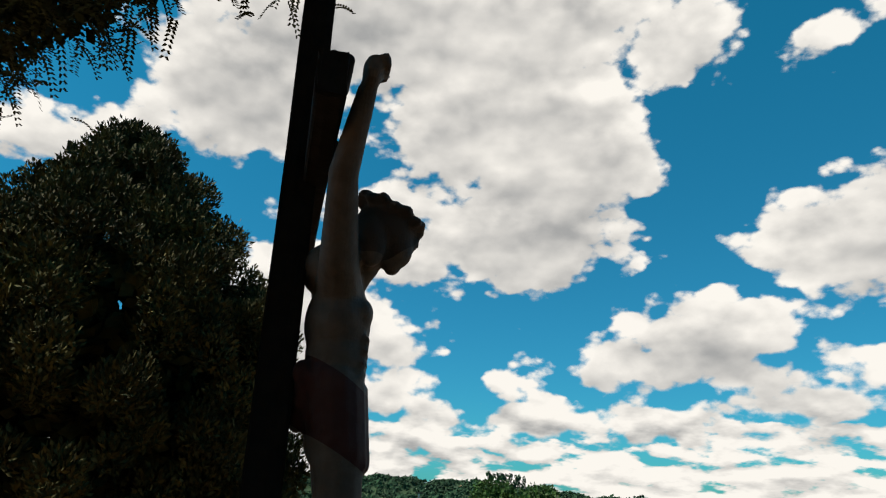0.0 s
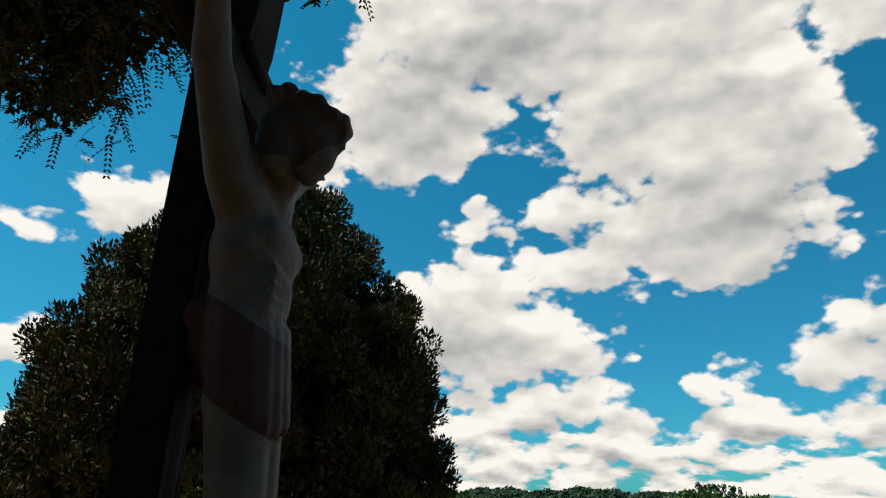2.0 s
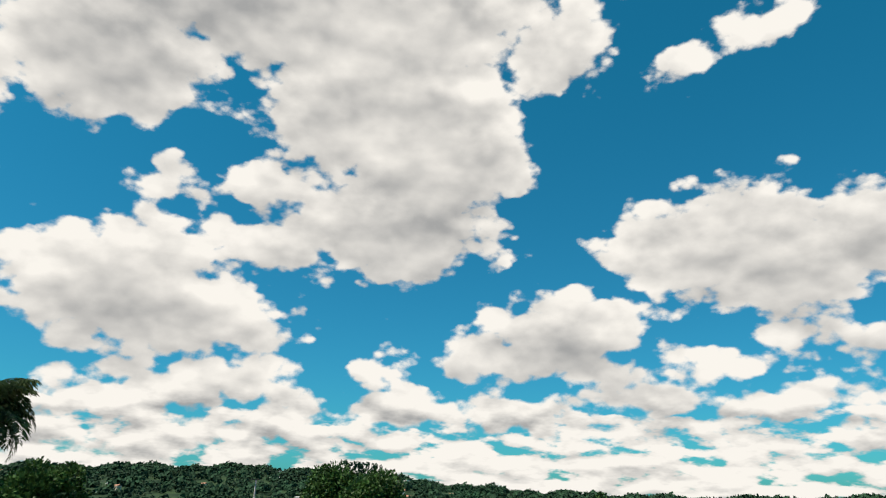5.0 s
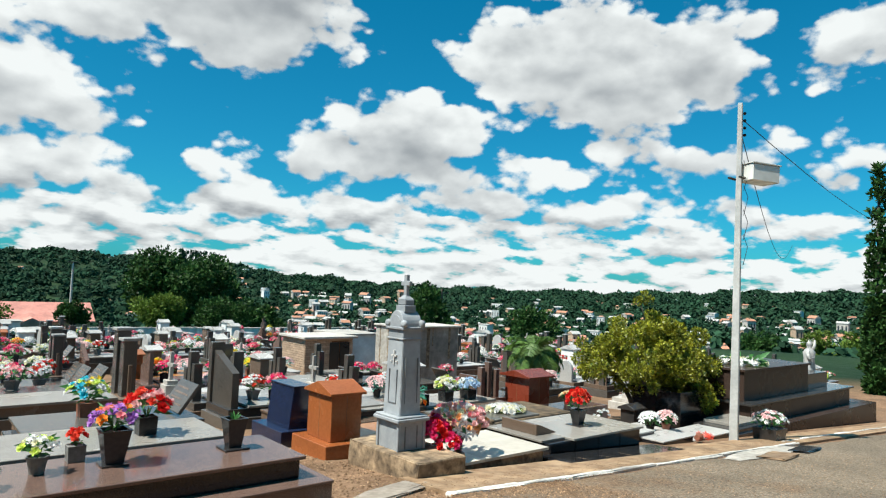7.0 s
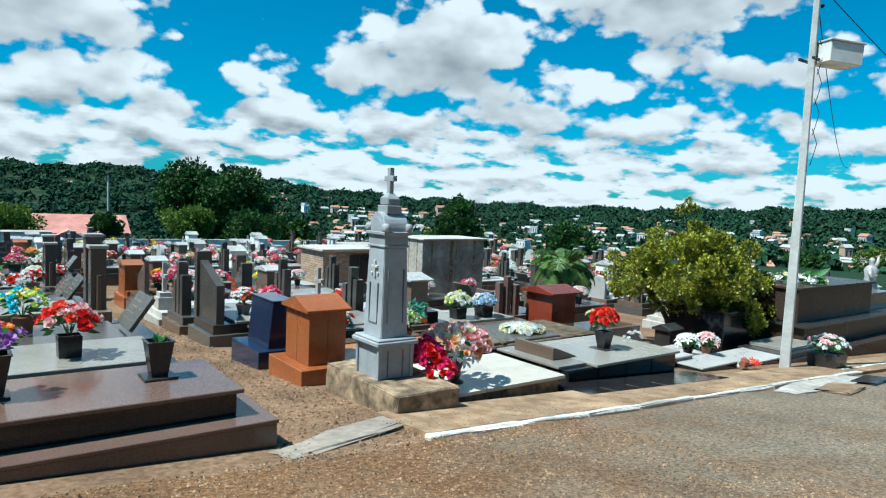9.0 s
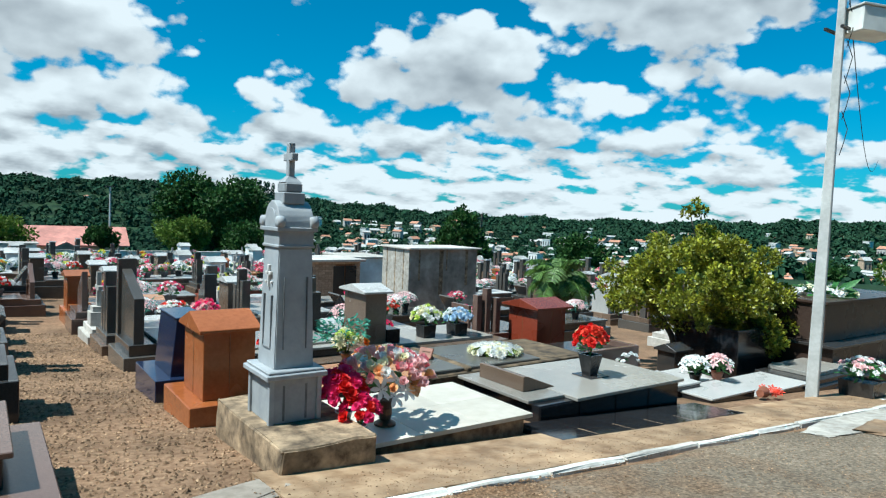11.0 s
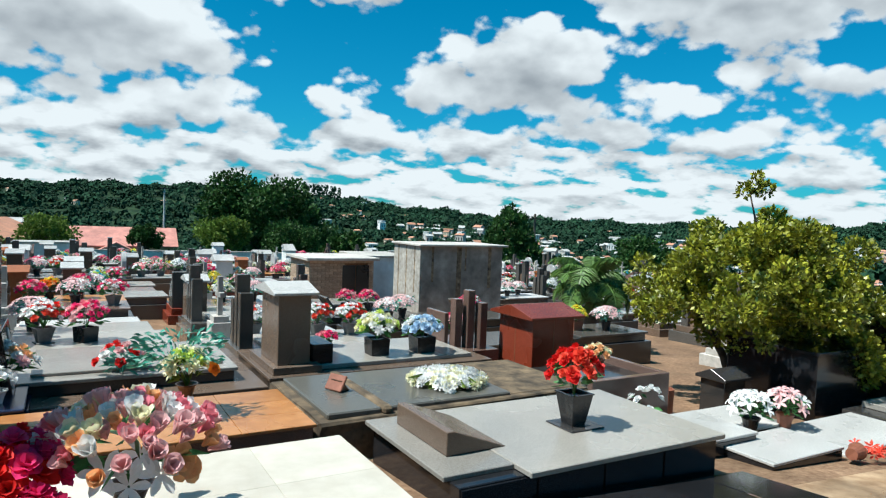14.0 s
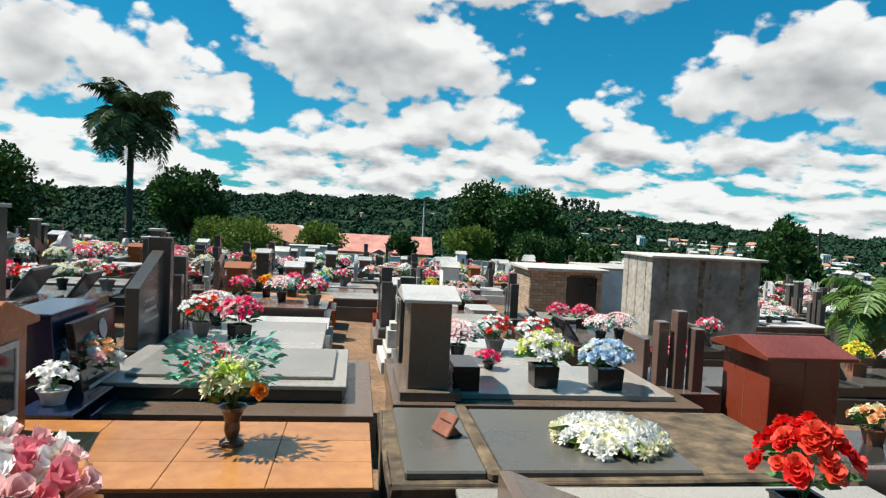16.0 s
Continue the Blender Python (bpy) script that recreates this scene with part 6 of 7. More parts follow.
def cone_tree(name, x, y, z, label, h, r, seed, n=9000, leaf=0.2, power=0.8):
    t = thing(name, x, y, z, label, "tree")
    rs = np.random.RandomState(seed)
    spots = []
    for i in range(260):
        u = rs.rand() ** 1.3
        rr = r * (1 - u) ** power * min(1.0, 0.55 + u * 4)
        a = rs.rand() * 6.2832
        q = rs.uniform(0.55, 1.0)
        spots.append((rr * q * math.cos(a), rr * q * math.sin(a), 0.2 + u * (h - 0.3), 0.07 * h * (0.35 + 0.65 * (1 - u)) * min(1.0, r / (0.25 * h))))
    part("trunk", tube([(0, 0, -0.3), (0, 0, h * 0.5), (0, 0, h * 0.95)], [0.05 * r + 0.1, 0.1, 0.03]), M["bark"], t, smooth=True)
    crown("crown", t, M["leaf_tree"], spots, leaf, n, seed + 1, up=0.9, long=1.4)


cone_tree("conical_tree", 33.2, 42.3, -3.2, "broad conical dark green tree", 5.9, 3.0, 41, 17000, 0.24, 0.62)
cone_tree("cypress", 32.95, 9.45, gz(26, 10) - 0.2, "tall slender dark cypress", 10.6, 0.62, 43, 12000, 0.16, 0.42)



def more_trees():
    """Trees down the slope, and an unseen row added behind the camera to darken reflections."""
    rs = np.random.RandomState(51)
    a = tree("valley_tree", 30, 70, -6.5, "leafy green tree on the valley slope", 6.5, 3.6, 0.8, M["leaf_tree"], 0.4, 6000, 52)
    b = tree("valley_tree", 44, 60, -6.0, "bright green tree on the valley slope", 5.0, 3.2, 0.6, M["leaf_lime"], 0.36, 5000, 54)
    for k in range(30):
        an, r = rs.uniform(-30, 84), rs.uniform(75, 170)
        x, y = 6 + r * math.sin(radians(an)), 4 + r * math.cos(radians(an))
        if y < 50 and x < 36 or -3 < x < 17:
            continue
        copy_thing(a if rs.rand() < 0.75 else b, pose(x, y, land(x, y) - 0.3, 0, 0, rs.uniform(0, 360)))
    c = tree("roadside_tree", -14, -13, gz(-14, -9), "tall dark tree added unseen behind the camera to darken reflections", 10, 4.6, 1.0, M["leaf_tree"], 0.5, 9000, 56, clumps=40)
    for x, y in ((-6, -15), (1, -13.5), (8, -15), (15, -13), (22, -15), (-20, -6), (29, -13)):
        copy_thing(c, pose(x, y, gz(x, -9), 0, 0, rs.uniform(0, 360)))


more_trees()


# ---- the rows of graves ----
def tomb_kinds():
    """A few grave types; each is one tomb with its headstone, standing at its foot corner."""
    out = []

    def base(mat_a, mat_b, mat_c, label, h=0.42, w=1.2, ln=2.25):
        t = thing("tomb", 0, 0, 0, label, "tomb", "graves in rows")
        part("lower_tier", boxes((0, ln, 0, w, -0.35, h * 0.55), bevel=0.008), M[mat_a], t)
        part("upper_tier", boxes((0.08, ln - 0.1, 0.08, w - 0.08, h * 0.55, h * 0.9), bevel=0.006), M[mat_b], t)
        part("slab", boxes((0.45, ln - 0.06, 0.05, w - 0.05, h * 0.9, h), bevel=0.006), M[mat_c], t)
        return t, h, w, ln

    t, h, w, ln = base("g_slate", "g_slate", "g_grey", "dark granite tomb with a house-shaped headstone")
    hs = part("headstone", boxes((0.06, 0.42, 0.25, w - 0.25, h * 0.55, h + 0.62)), M["g_mid"], t)
    part("cap", gabled(0.06, 0.42, 0.25, w - 0.25, 0, h + 0.62, 0.1, 0.05, "x"), M["g_light"], hs, "pale pitched cap")
    out.append(t)
    t, h, w, ln = base("g_mid", "g_slate", "g_grey", "grey tomb with three granite pillars at the head")
    for y, hh in ((0.3, 0.72), (0.52, 0.95), (0.74, 0.6)):
        part("pillar", boxes((0.12, 0.3, y, y + 0.15, h * 0.55, h + hh)), M["g_slate"], t)
    out.append(t)
    t, h, w, ln = base("g_brown", "g_brown", "g_brown", "brown polished granite tomb with a slanted headstone", 0.36)
    hs = part("headstone", extruded([(0.25, h * 0.5), (0.95, h * 0.5), (0.95, h + 0.35), (0.25, h + 0.75)], 0.1, "x", 0.2), M["g_brown"], t)
    part("cross", boxes((0.3, 0.34, 0.42, 0.47, h, h + 0.38), (0.3, 0.34, 0.33, 0.56, h + 0.22, h + 0.27), bevel=0.003), M["pot_bronze"], hs, "bronze cross")
    out.append(t)
    t, h, w, ln = base("concrete", "concrete", "g_light", "pale concrete tomb with a stone cross", 0.34)
    part("pedestal", boxes((0.1, 0.42, 0.42, 0.78, h * 0.5, h + 0.22), (0.14, 0.38, 0.46, 0.74, h + 0.22, h + 0.32)), M["concrete"], t)
    part("cross", boxes((0.22, 0.30, 0.56, 0.64, h + 0.32, h + 0.95), (0.22, 0.30, 0.42, 0.78, h + 0.62, h + 0.70)), M["concrete"], t)
    out.append(t)
    t, h, w, ln = base("g_dark", "g_dark", "g_slate", "black granite tomb with a leaning inscribed plaque", 0.40)
    hs = part("plaque", moved(boxes((0, 0.05, 0.25, 0.95, 0, 0.45)), Matrix.Translation((0.35, 0, h)) @ pose(0, 0, 0, 0, -35, 0)), M["g_slate"], t)
    for k in range(4):
        part("inscription_bar", moved(boxes((0.05, 0.053, 0.34, 0.86 - 0.1 * (k % 2), 0.09 + 0.08 * k, 0.115 + 0.08 * k), bevel=0), Matrix.Translation((0.35, 0, h)) @ pose(0, 0, 0, 0, -35, 0)), M["g_mid"], hs)
    out.append(t)
    t, h, w, ln = base("g_slate", "g_mid", "g_grey", "taupe tomb with two tall capped pillars", 0.45)
    for y, hh in ((0.25, 1.05), (0.68, 0.9)):
        pl = part("pillar", boxes((0.12, 0.34, y, y + 0.22, h * 0.55, h + hh)), M["g_slate"], t)
        part("pillar_cap", boxes((0.09, 0.37, y - 0.03, y + 0.25, h + hh, h + hh + 0.05)), M["g_light"], pl)
    part("panel", boxes((0.2, 0.26, 0.2, 0.95, h * 0.55, h + 0.5)), M["g_mid"], t)
    out.append(t)
    t, h, w, ln = base("g_mid", "g_mid", "g_light", "pale tomb with an arched headstone", 0.4)
    arc = [(0.6 + 0.36 * math.cos(math.pi * i / 12), h + 0.4 + 0.36 * math.sin(math.pi * i / 12)) for i in range(13)]
    part("headstone", extruded([(0.24, h * 0.6)] + arc[::-1] + [(0.96, h * 0.6)], 0.12, "x", 0.15), M["g_light"], t)
    out.append(t)
    t, h, w, ln = base("white_wall", "white_wall", "g_light", "white painted tomb with a little chapel at the head", 0.38)
    hs = part("chapel", boxes((0.05, 0.6, 0.2, 1.0, h * 0.5, h + 0.7)), M["white_wall"], t)
    part("roof", gabled(0.05, 0.6, 0.2, 1.0, 0, h + 0.7, 0.18, 0.06, "x"), M["grey_roof"], hs)
    part("niche", boxes((0.6, 0.61, 0.42, 0.78, h + 0.1, h + 0.55), bevel=0), M["dark_open"], hs)
    out.append(t)
    t, h, w, ln = base("g_red", "g_red", "g_brown", "dark red granite tomb with a stepped headstone", 0.4)
    for k in range(4):
        part("step_block", boxes((0.1, 0.4 - 0.03 * k, 0.2 + 0.14 * k, 0.34 + 0.14 * k, h * 0.5, h + 0.75 - 0.15 * k)), M["g_slate"], t)
    out.append(t)
    t, h, w, ln = base("orange", "orange", "tile", "tomb clad in orange tiles with a boxy headstone", 0.4)
    hs = part("headstone", boxes((0.06, 0.46, 0.25, 0.95, h * 0.5, h + 0.55)), M["orange"], t)
    part("cap", gabled(0.06, 0.46, 0.25, 0.95, 0, h + 0.55, 0.1, 0.05, "x"), M["orange"], hs)
    out.append(t)
    t, h, w, ln = base("g_slate", "g_dark", "g_grey", "dark granite tomb with a tall slanted headstone", 0.45)
    hs = part("headstone", extruded([(0.15, h * 0.5), (1.05, h * 0.5), (1.05, h + 0.95), (0.15, h + 0.6)], 0.14, "x", 0.15), M["g_slate"], t)
    part("side_pillar", boxes((0.1, 0.36, 1.06, 1.2, h * 0.5, h + 1.1)), M["g_slate"], t)
    for k in range(3):
        part("inscription_bar", boxes((0.29, 0.294, 0.35, 0.85 - 0.08 * k, h + 0.2 + 0.11 * k, h + 0.235 + 0.11 * k), bevel=0), M["g_light"], hs)
    out.append(t)
    return out


def flower_kinds():
    rows = [
        ("black pot of pink roses", ["pink", "blush", "hot"], 0.24, 0.2, 0.065, "rose", "pot_black", "leaf"),
        ("black pot of white and cream flowers", ["white", "cream"], 0.25, 0.19, 0.065, "mum", "pot_black", "leaf"),
        ("grey pot of red and coral flowers", ["red", "coral", "white"], 0.23, 0.2, 0.065, "rose", "pot_grey", "leaf"),
        ("clay pot of yellow flowers", ["yellow", "lime", "yellow"], 0.2, 0.2, 0.06, "star", "pot_clay", "leaf"),
        ("black pot of blush and white lilies", ["blush", "white", "blush"], 0.3, 0.2, 0.08, "lily", "pot_black", "leaf_teal"),
        ("grey pot of hot pink and white flowers", ["hot", "white", "pink"], 0.26, 0.2, 0.065, "rose", "pot_grey", "leaf"),
        ("pot of aqua, yellow and white flowers", ["aqua", "yellow", "white", "lime"], 0.26, 0.22, 0.065, "star", "pot_clay", "leaf"),
        ("black pot of orange and peach flowers", ["orange", "peach", "yellow"], 0.2, 0.18, 0.06, "rose", "pot_black", "leaf"),
        ("long spray of pale pink flowers", ["blush", "pink", "blush", "white"], 0.36, 0.16, 0.065, "rose", "pot_grey", "leaf"),
        ("pot of white lilies with green leaves", ["white", "white"], 0.26, 0.24, 0.085, "lily", "pot_black", "leaf"),
    ]
    out = []
    for i, (lab, cols, R, H, r, kind, pot, leaf) in enumerate(rows):
        out.append(bouquet("flower_vase", 0, 0, 0, lab, cols, 46, R, H * 1.1, r * 0.8, kind, (("cube", "round", "square")[i % 3], 0.1, 0.18, pot), leaf, split=False, seed=60 + i, leaves=46, group="flower vases on the graves"))
    return out


def make_rows():
    rs = np.random.RandomState(77)
    kinds, vases = tomb_kinds(), flower_kinds()
    used_k, used_v, far = set(), set(), []

    def place(ob, used, i, m):
        if i in used:
            return copy_thing(ob, m)
        used.add(i)
        ob.matrix_basis = m
        return ob

    keep_out = [(12.2, 16.6, 17.6, 20.8), (10.8, 14.2, 21.4, 25.2), (13.4, 15.6, 22, 27), (14.6, 16.2, 13.2, 14.6), (-11.5, -4.5, 3, 11.5), (11.0, 15.0, 5.0, 10.5), (13.5, 19.8, 5.0, 8.8), (9.2, 11.4, 9.0, 11.3), (1.5, 5.2, 45.2, 48)]
    starts = {-5: 13.0, -4: 12.6, -3: 12.2, -2: 11.0, -1: 8.25, 0: 11.1, 1: 11.45, 2: 11.5, 3: 10.4, 4: 8.9, 5: 8.9, 6: 9.2, 7: 9.6, 8: 10.0, 9: 11}
    for c, y0 in starts.items():
        x0 = 3.8 + 2.95 * c + (0.0 if c >= 0 else -0.75 - 0.1 * c)
        if c >= 4:
            x0 += 0.5
        y = y0
        while y < 44.2:
            step = rs.uniform(1.42, 1.75)
            x = x0 + rs.uniform(-0.05, 0.05) + (rs.uniform(-0.12, 0.2) + (0.0, 0.9, -0.5, 1.3, 0.3, 1.1, -0.2, 0.8)[int((y - 14.5) / 4.2)] if y > 14.5 else 0.0)
            if not any(x + 2.3 > a and x < b and y + 1.2 > p and y < q for a, b, p, q in keep_out) and rs.rand() < 0.96:
                k = int(rs.choice(10, p=[0.14, 0.14, 0.12, 0.12, 0.12, 0.12, 0.09, 0.06, 0.05, 0.04]))
                if k in (0, 6, 7) and c in (-1, 0) and y < 17:
                    k = 5 if k else 4
                if c in (2, 3) and y < 18.5 and k not in (1, 2, 4):
                    k = 4
                if k == 9 and y < 16:
                    k = 1
                if c == 0 and y < 12:
                    k = 10
                g = min(gz(x, y), gz(x + 2.25, y + 1.2)) + 0.1
                lift = rs.uniform(0.0, 0.18)
                if c == -1 and y < 12:
                    lift += 0.1
                if c == -1 and y < 9.8:
                    k = 4
                turn = rs.uniform(-1, 1)
                m = pose(x, y, g + lift, 0, 0, turn) if c != -1 else pose(x + 2.25, y + 1.2, g + lift, 0, 0, 180 + turn)
                ob = place(kinds[k], used_k, k, m)
                top = g + lift + (0.42, 0.42, 0.36, 0.34, 0.40, 0.45, 0.4, 0.38, 0.4, 0.4, 0.45)[k]
                n = int(rs.choice(4, p=[0.12, 0.38, 0.36, 0.14]))
                for i in range(n):
                    v = int(rs.choice(10, p=[0.16, 0.14, 0.1, 0.06, 0.14, 0.12, 0.05, 0.05, 0.12, 0.06]))
                    fx, fy = x + (0.75, 1.35, 1.9)[i] + rs.uniform(-0.12, 0.12), y + rs.uniform(0.35, 0.85)
                    s = rs.uniform(0.8, 1.15)
                    m = pose(fx, fy, top, 0, 0, rs.uniform(0, 360))
                    if y < 24:
                        place(vases[v], used_v, v, m)
                    else:
                        far.append((v, m))
            y += step
    V, F, slots, which, n = [], [], [], [], 0
    for v, m in far:
        for o in vases[v].children:
            me = o.data
            co = np.empty(len(me.vertices) * 3)
            me.vertices.foreach_get("co", co)
            V.append(co.reshape(-1, 3) @ np.array(m.to_3x3()).T + np.array(m.translation))
            if me.materials[0] not in slots:
                slots.append(me.materials[0])
            for p in me.polygons:
                F.append([n + i for i in p.vertices])
                which.append(slots.index(me.materials[0]))
            n += len(me.vertices)
    me = bpy.data.meshes.new("far_flowers")
    me.from_pydata(np.concatenate(V).tolist(), [], F)
    for s in slots:
        me.materials.append(s)
    me.polygons.foreach_set("material_index", which)
    tagged(new("far_flowers", me), "many coloured flower pots on the far graves", "flowers", kind="stuff")
    for used, obs in ((used_k, kinds), (used_v, vases)):
        for i, ob in enumerate(obs):
            if i not in used:
                for o in (*ob.children_recursive, ob):
                    bpy.data.objects.remove(o)


make_rows()


# ---- buildings in and behind the burial ground ----
def make_mausoleum():
    x0, x1, y0, y1 = 13.15, 15.85, 18.45, 20.1
    z = gz(14.5, 19) - 0.1
    rz = 0.0
    t = thing("mausoleum", 14.5, 19.2, z, "square rain-streaked concrete burial vault with a flat roof", "mausoleum")
    wpart("wall", boxes((x0 + 0.04, x1, y0, y1, z - 0.3, 0.78), bevel=0.015), M["render"], t)
    # thin facing in a paler colour that paints in the sun on this side
    wpart("side_wall", boxes((x0, x0 + 0.037, y0 + 0.01, y1 - 0.01, z - 0.3, 0.775), bevel=0.01), M["pale_cement"], t, "streaked side wall, coloured paler as the sunlit side")
    wpart("roof", boxes((x0 - 0.07, x1 + 0.12, y0 - 0.12, y1 + 0.05, 0.78, 0.84), bevel=0.012), M["concrete"], t)
    for xx, ww, zz in ((0.35, 0.07, -0.2), (1.15, 0.16, -0.7), (1.42, 0.05, 0.1), (2.2, 0.11, -0.4)):
        wpart("water_stain", boxes((x0 + xx, x0 + xx + ww, y0 - 0.003, y0 + 0.004, zz, 0.77), bevel=0), M["old_concrete"], t)
    for k in range(3):
        yy = y0 + 0.3 + 0.5 * k
        wpart("water_stain", boxes((x0 - 0.003, x0 + 0.004, yy, yy + 0.06, -0.5 - 0.2 * k, 0.77), bevel=0), M["old_concrete"], t)


make_mausoleum()


def make_brick_vault():
    z = gz(12.4, 23)
    t = thing("brick_vault", 12.3, 22.8, z, "small pale brick vault with a flat roof and dark doors", "mausoleum")
    x0, x1, y0, y1, top = 11.25, 13.35, 22.0, 23.9, 0.12
    wpart("core", boxes((x0 + 0.02, x1 - 0.02, y0 + 0.02, y1, z - 0.3, top), bevel=0), M["grout"], t)
    bh, bl = 0.075, 0.24
    me = None
    rows = int((top - z) / (bh + 0.012)) + 1
    for face in range(2):
        ln = (x1 - x0) if face == 0 else (y1 - y0)
        for r in range(rows):
            zz = top - (r + 1) * (bh + 0.012)
            u = -0.12 * (r % 2)
            while u < ln - 0.02:
                a, b = max(0, u), min(ln, u + bl)
                u += bl + 0.012
                if b - a < 0.05 or (face == 0 and a > 1.05 and b < 1.95 and zz < -0.02):
                    continue
                if me is None:
                    bm = boxes((0, 1, -0.02, 0.02, 0, bh), bevel=0)
                    me = bpy.data.meshes.new("brick")
                    bm.to_mesh(me)
                    bm.free()
                    me.materials.append(M["brick"])
                o = new("brick", me)
                o.parent = t
                m = Matrix.Translation((x0 + a, y0, zz)) if face == 0 else Matrix.Translation((x0, y0 + a, zz)) @ Matrix.Rotation(math.pi / 2, 4, "Z")
                o.matrix_basis = t.matrix_basis.inverted() @ m @ Matrix.Diagonal((b - a, 1, 1, 1))
    wpart("roof", boxes((x0 - 0.15, x1 + 0.15, y0 - 0.18, y1 + 0.1, top, top + 0.09), bevel=0.012), M["concrete"], t)
    wpart("door", boxes((x0 + 1.05, x0 + 1.48, y0 - 0.024, y0 + 0.01, z, -0.03), bevel=0.004), M["dark_open"], t, "dark glazed door leaf")
    wpart("door", boxes((x0 + 1.52, x0 + 1.95, y0 - 0.024, y0 + 0.01, z, -0.03), bevel=0.004), M["dark_open"], t, "dark glazed door leaf")
    z = gz(14.3, 24)
    t = thing("blue_vault", 14.4, 24.2, z, "small pale blue painted vault", "mausoleum")
    wpart("wall", boxes((13.6, 15.3, 23.2, 25.4, z - 0.3, 0.12), bevel=0.01), M["blue_wall"], t)
    wpart("roof", boxes((13.5, 15.4, 23.1, 25.5, 0.12, 0.2), bevel=0.01), M["concrete"], t)
    wpart("window", boxes((13.592, 13.605, 23.6, 23.9, -0.75, -0.35), bevel=0), M["dark_open"], t)


make_brick_vault()


def make_wall():
    w = tagged(new("wall_back"), "whitewashed boundary wall behind the graves", "wall", kind="structure")
    x = -26.0
    while x < 34:
        z = gz(x + 1.5, 47)
        part("wall_panel", boxes((x, x + 2.96, 47, 47.16, z - 0.6, z + 0.78), bevel=0.01), M["white_wall"], w)
        part("coping", boxes((x - 0.02, x + 2.98, 46.96, 47.2, z + 0.78, z + 0.84), bevel=0.01), M["concrete"], w)
        x += 3.0
    z = gz(3.5, 46)
    t = thing("white_vault", 3.6, 46.0, z, "plain white flat-roofed vault by the boundary wall", "mausoleum")
    wpart("wall", boxes((2.3, 5.0, 45.3, 46.7, z - 0.3, z + 1.25), bevel=0.015), M["white_wall"], t)
    wpart("roof", boxes((2.2, 5.1, 45.2, 46.8, z + 1.25, z + 1.33), bevel=0.01), M["concrete"], t)


make_wall()


def house_kind(wall, roof, w, d, h, rise, label, group=""):
    t = thing("house", 0, 0, 0, label, "house", group)
    part("wall", boxes((-w / 2, w / 2, -d / 2, d / 2, -4, h), bevel=0.02), M[wall], t)
    bm = extruded([(-d / 2 - 0.4, h), (d / 2 + 0.4, h), (d / 2 + 0.4, h + 0.12), (0, h + rise), (-d / 2 - 0.4, h + 0.12)], w + 0.8, "x", -w / 2 - 0.4, 0.0)
    part("roof", bm, M[roof], t)
    n = max(2, int(w / 2.4))
    for k in range(n):
        x = -w / 2 + (k + 0.5) * w / n
        wi = part("window", boxes((x - 0.5, x + 0.5, -d / 2 - 0.04, -d / 2 + 0.05, h * 0.4, h * 0.8), bevel=0.0), M["glass_win"], t)
        part("sill", boxes((x - 0.6, x + 0.6, -d / 2 - 0.14, -d / 2 + 0.05, h * 0.4 - 0.1, h * 0.4 - 0.004), bevel=0.0), M["white_wall"], wi)
        if h > 4.5:
            part("window", boxes((x - 0.5, x + 0.5, -d / 2 - 0.04, -d / 2 + 0.05, h * 0.08, h * 0.28), bevel=0.0), M["glass_win"], t)
    return t


pk = house_kind("cream", "pink_roof", 9.5, 7.0, 2.6, 1.7, "low house with a wide pink sheet roof")
pk.matrix_basis = pose(8.9, 71.5, -4.8, 0, 0, -4)
part("porch_roof", extruded([(-1.6, 2.3), (1.6, 2.3), (0, 3.1)], 2.4, "y", -5.3, 0.0), M["pink_roof"], pk)
part("porch_wall", boxes((-1.4, 1.4, -5.0, -3.4, -3, 2.3), bevel=0.02), M["brick"], pk)
og = house_kind("orange_roof", "orange_roof", 5.0, 6.0, 2.9, 1.5, "small orange house with a clay tile roof")
og.matrix_basis = pose(-0.6, 62.0, -4.1, 0, 0, 62)
gh = house_kind("cream", "grey_roof", 4.0, 4.0, 5.6, 0.6, "tall narrow cream house on the slope")
gh.matrix_basis = pose(-0.8, 92.0, -6.5, 0, 0, 10)


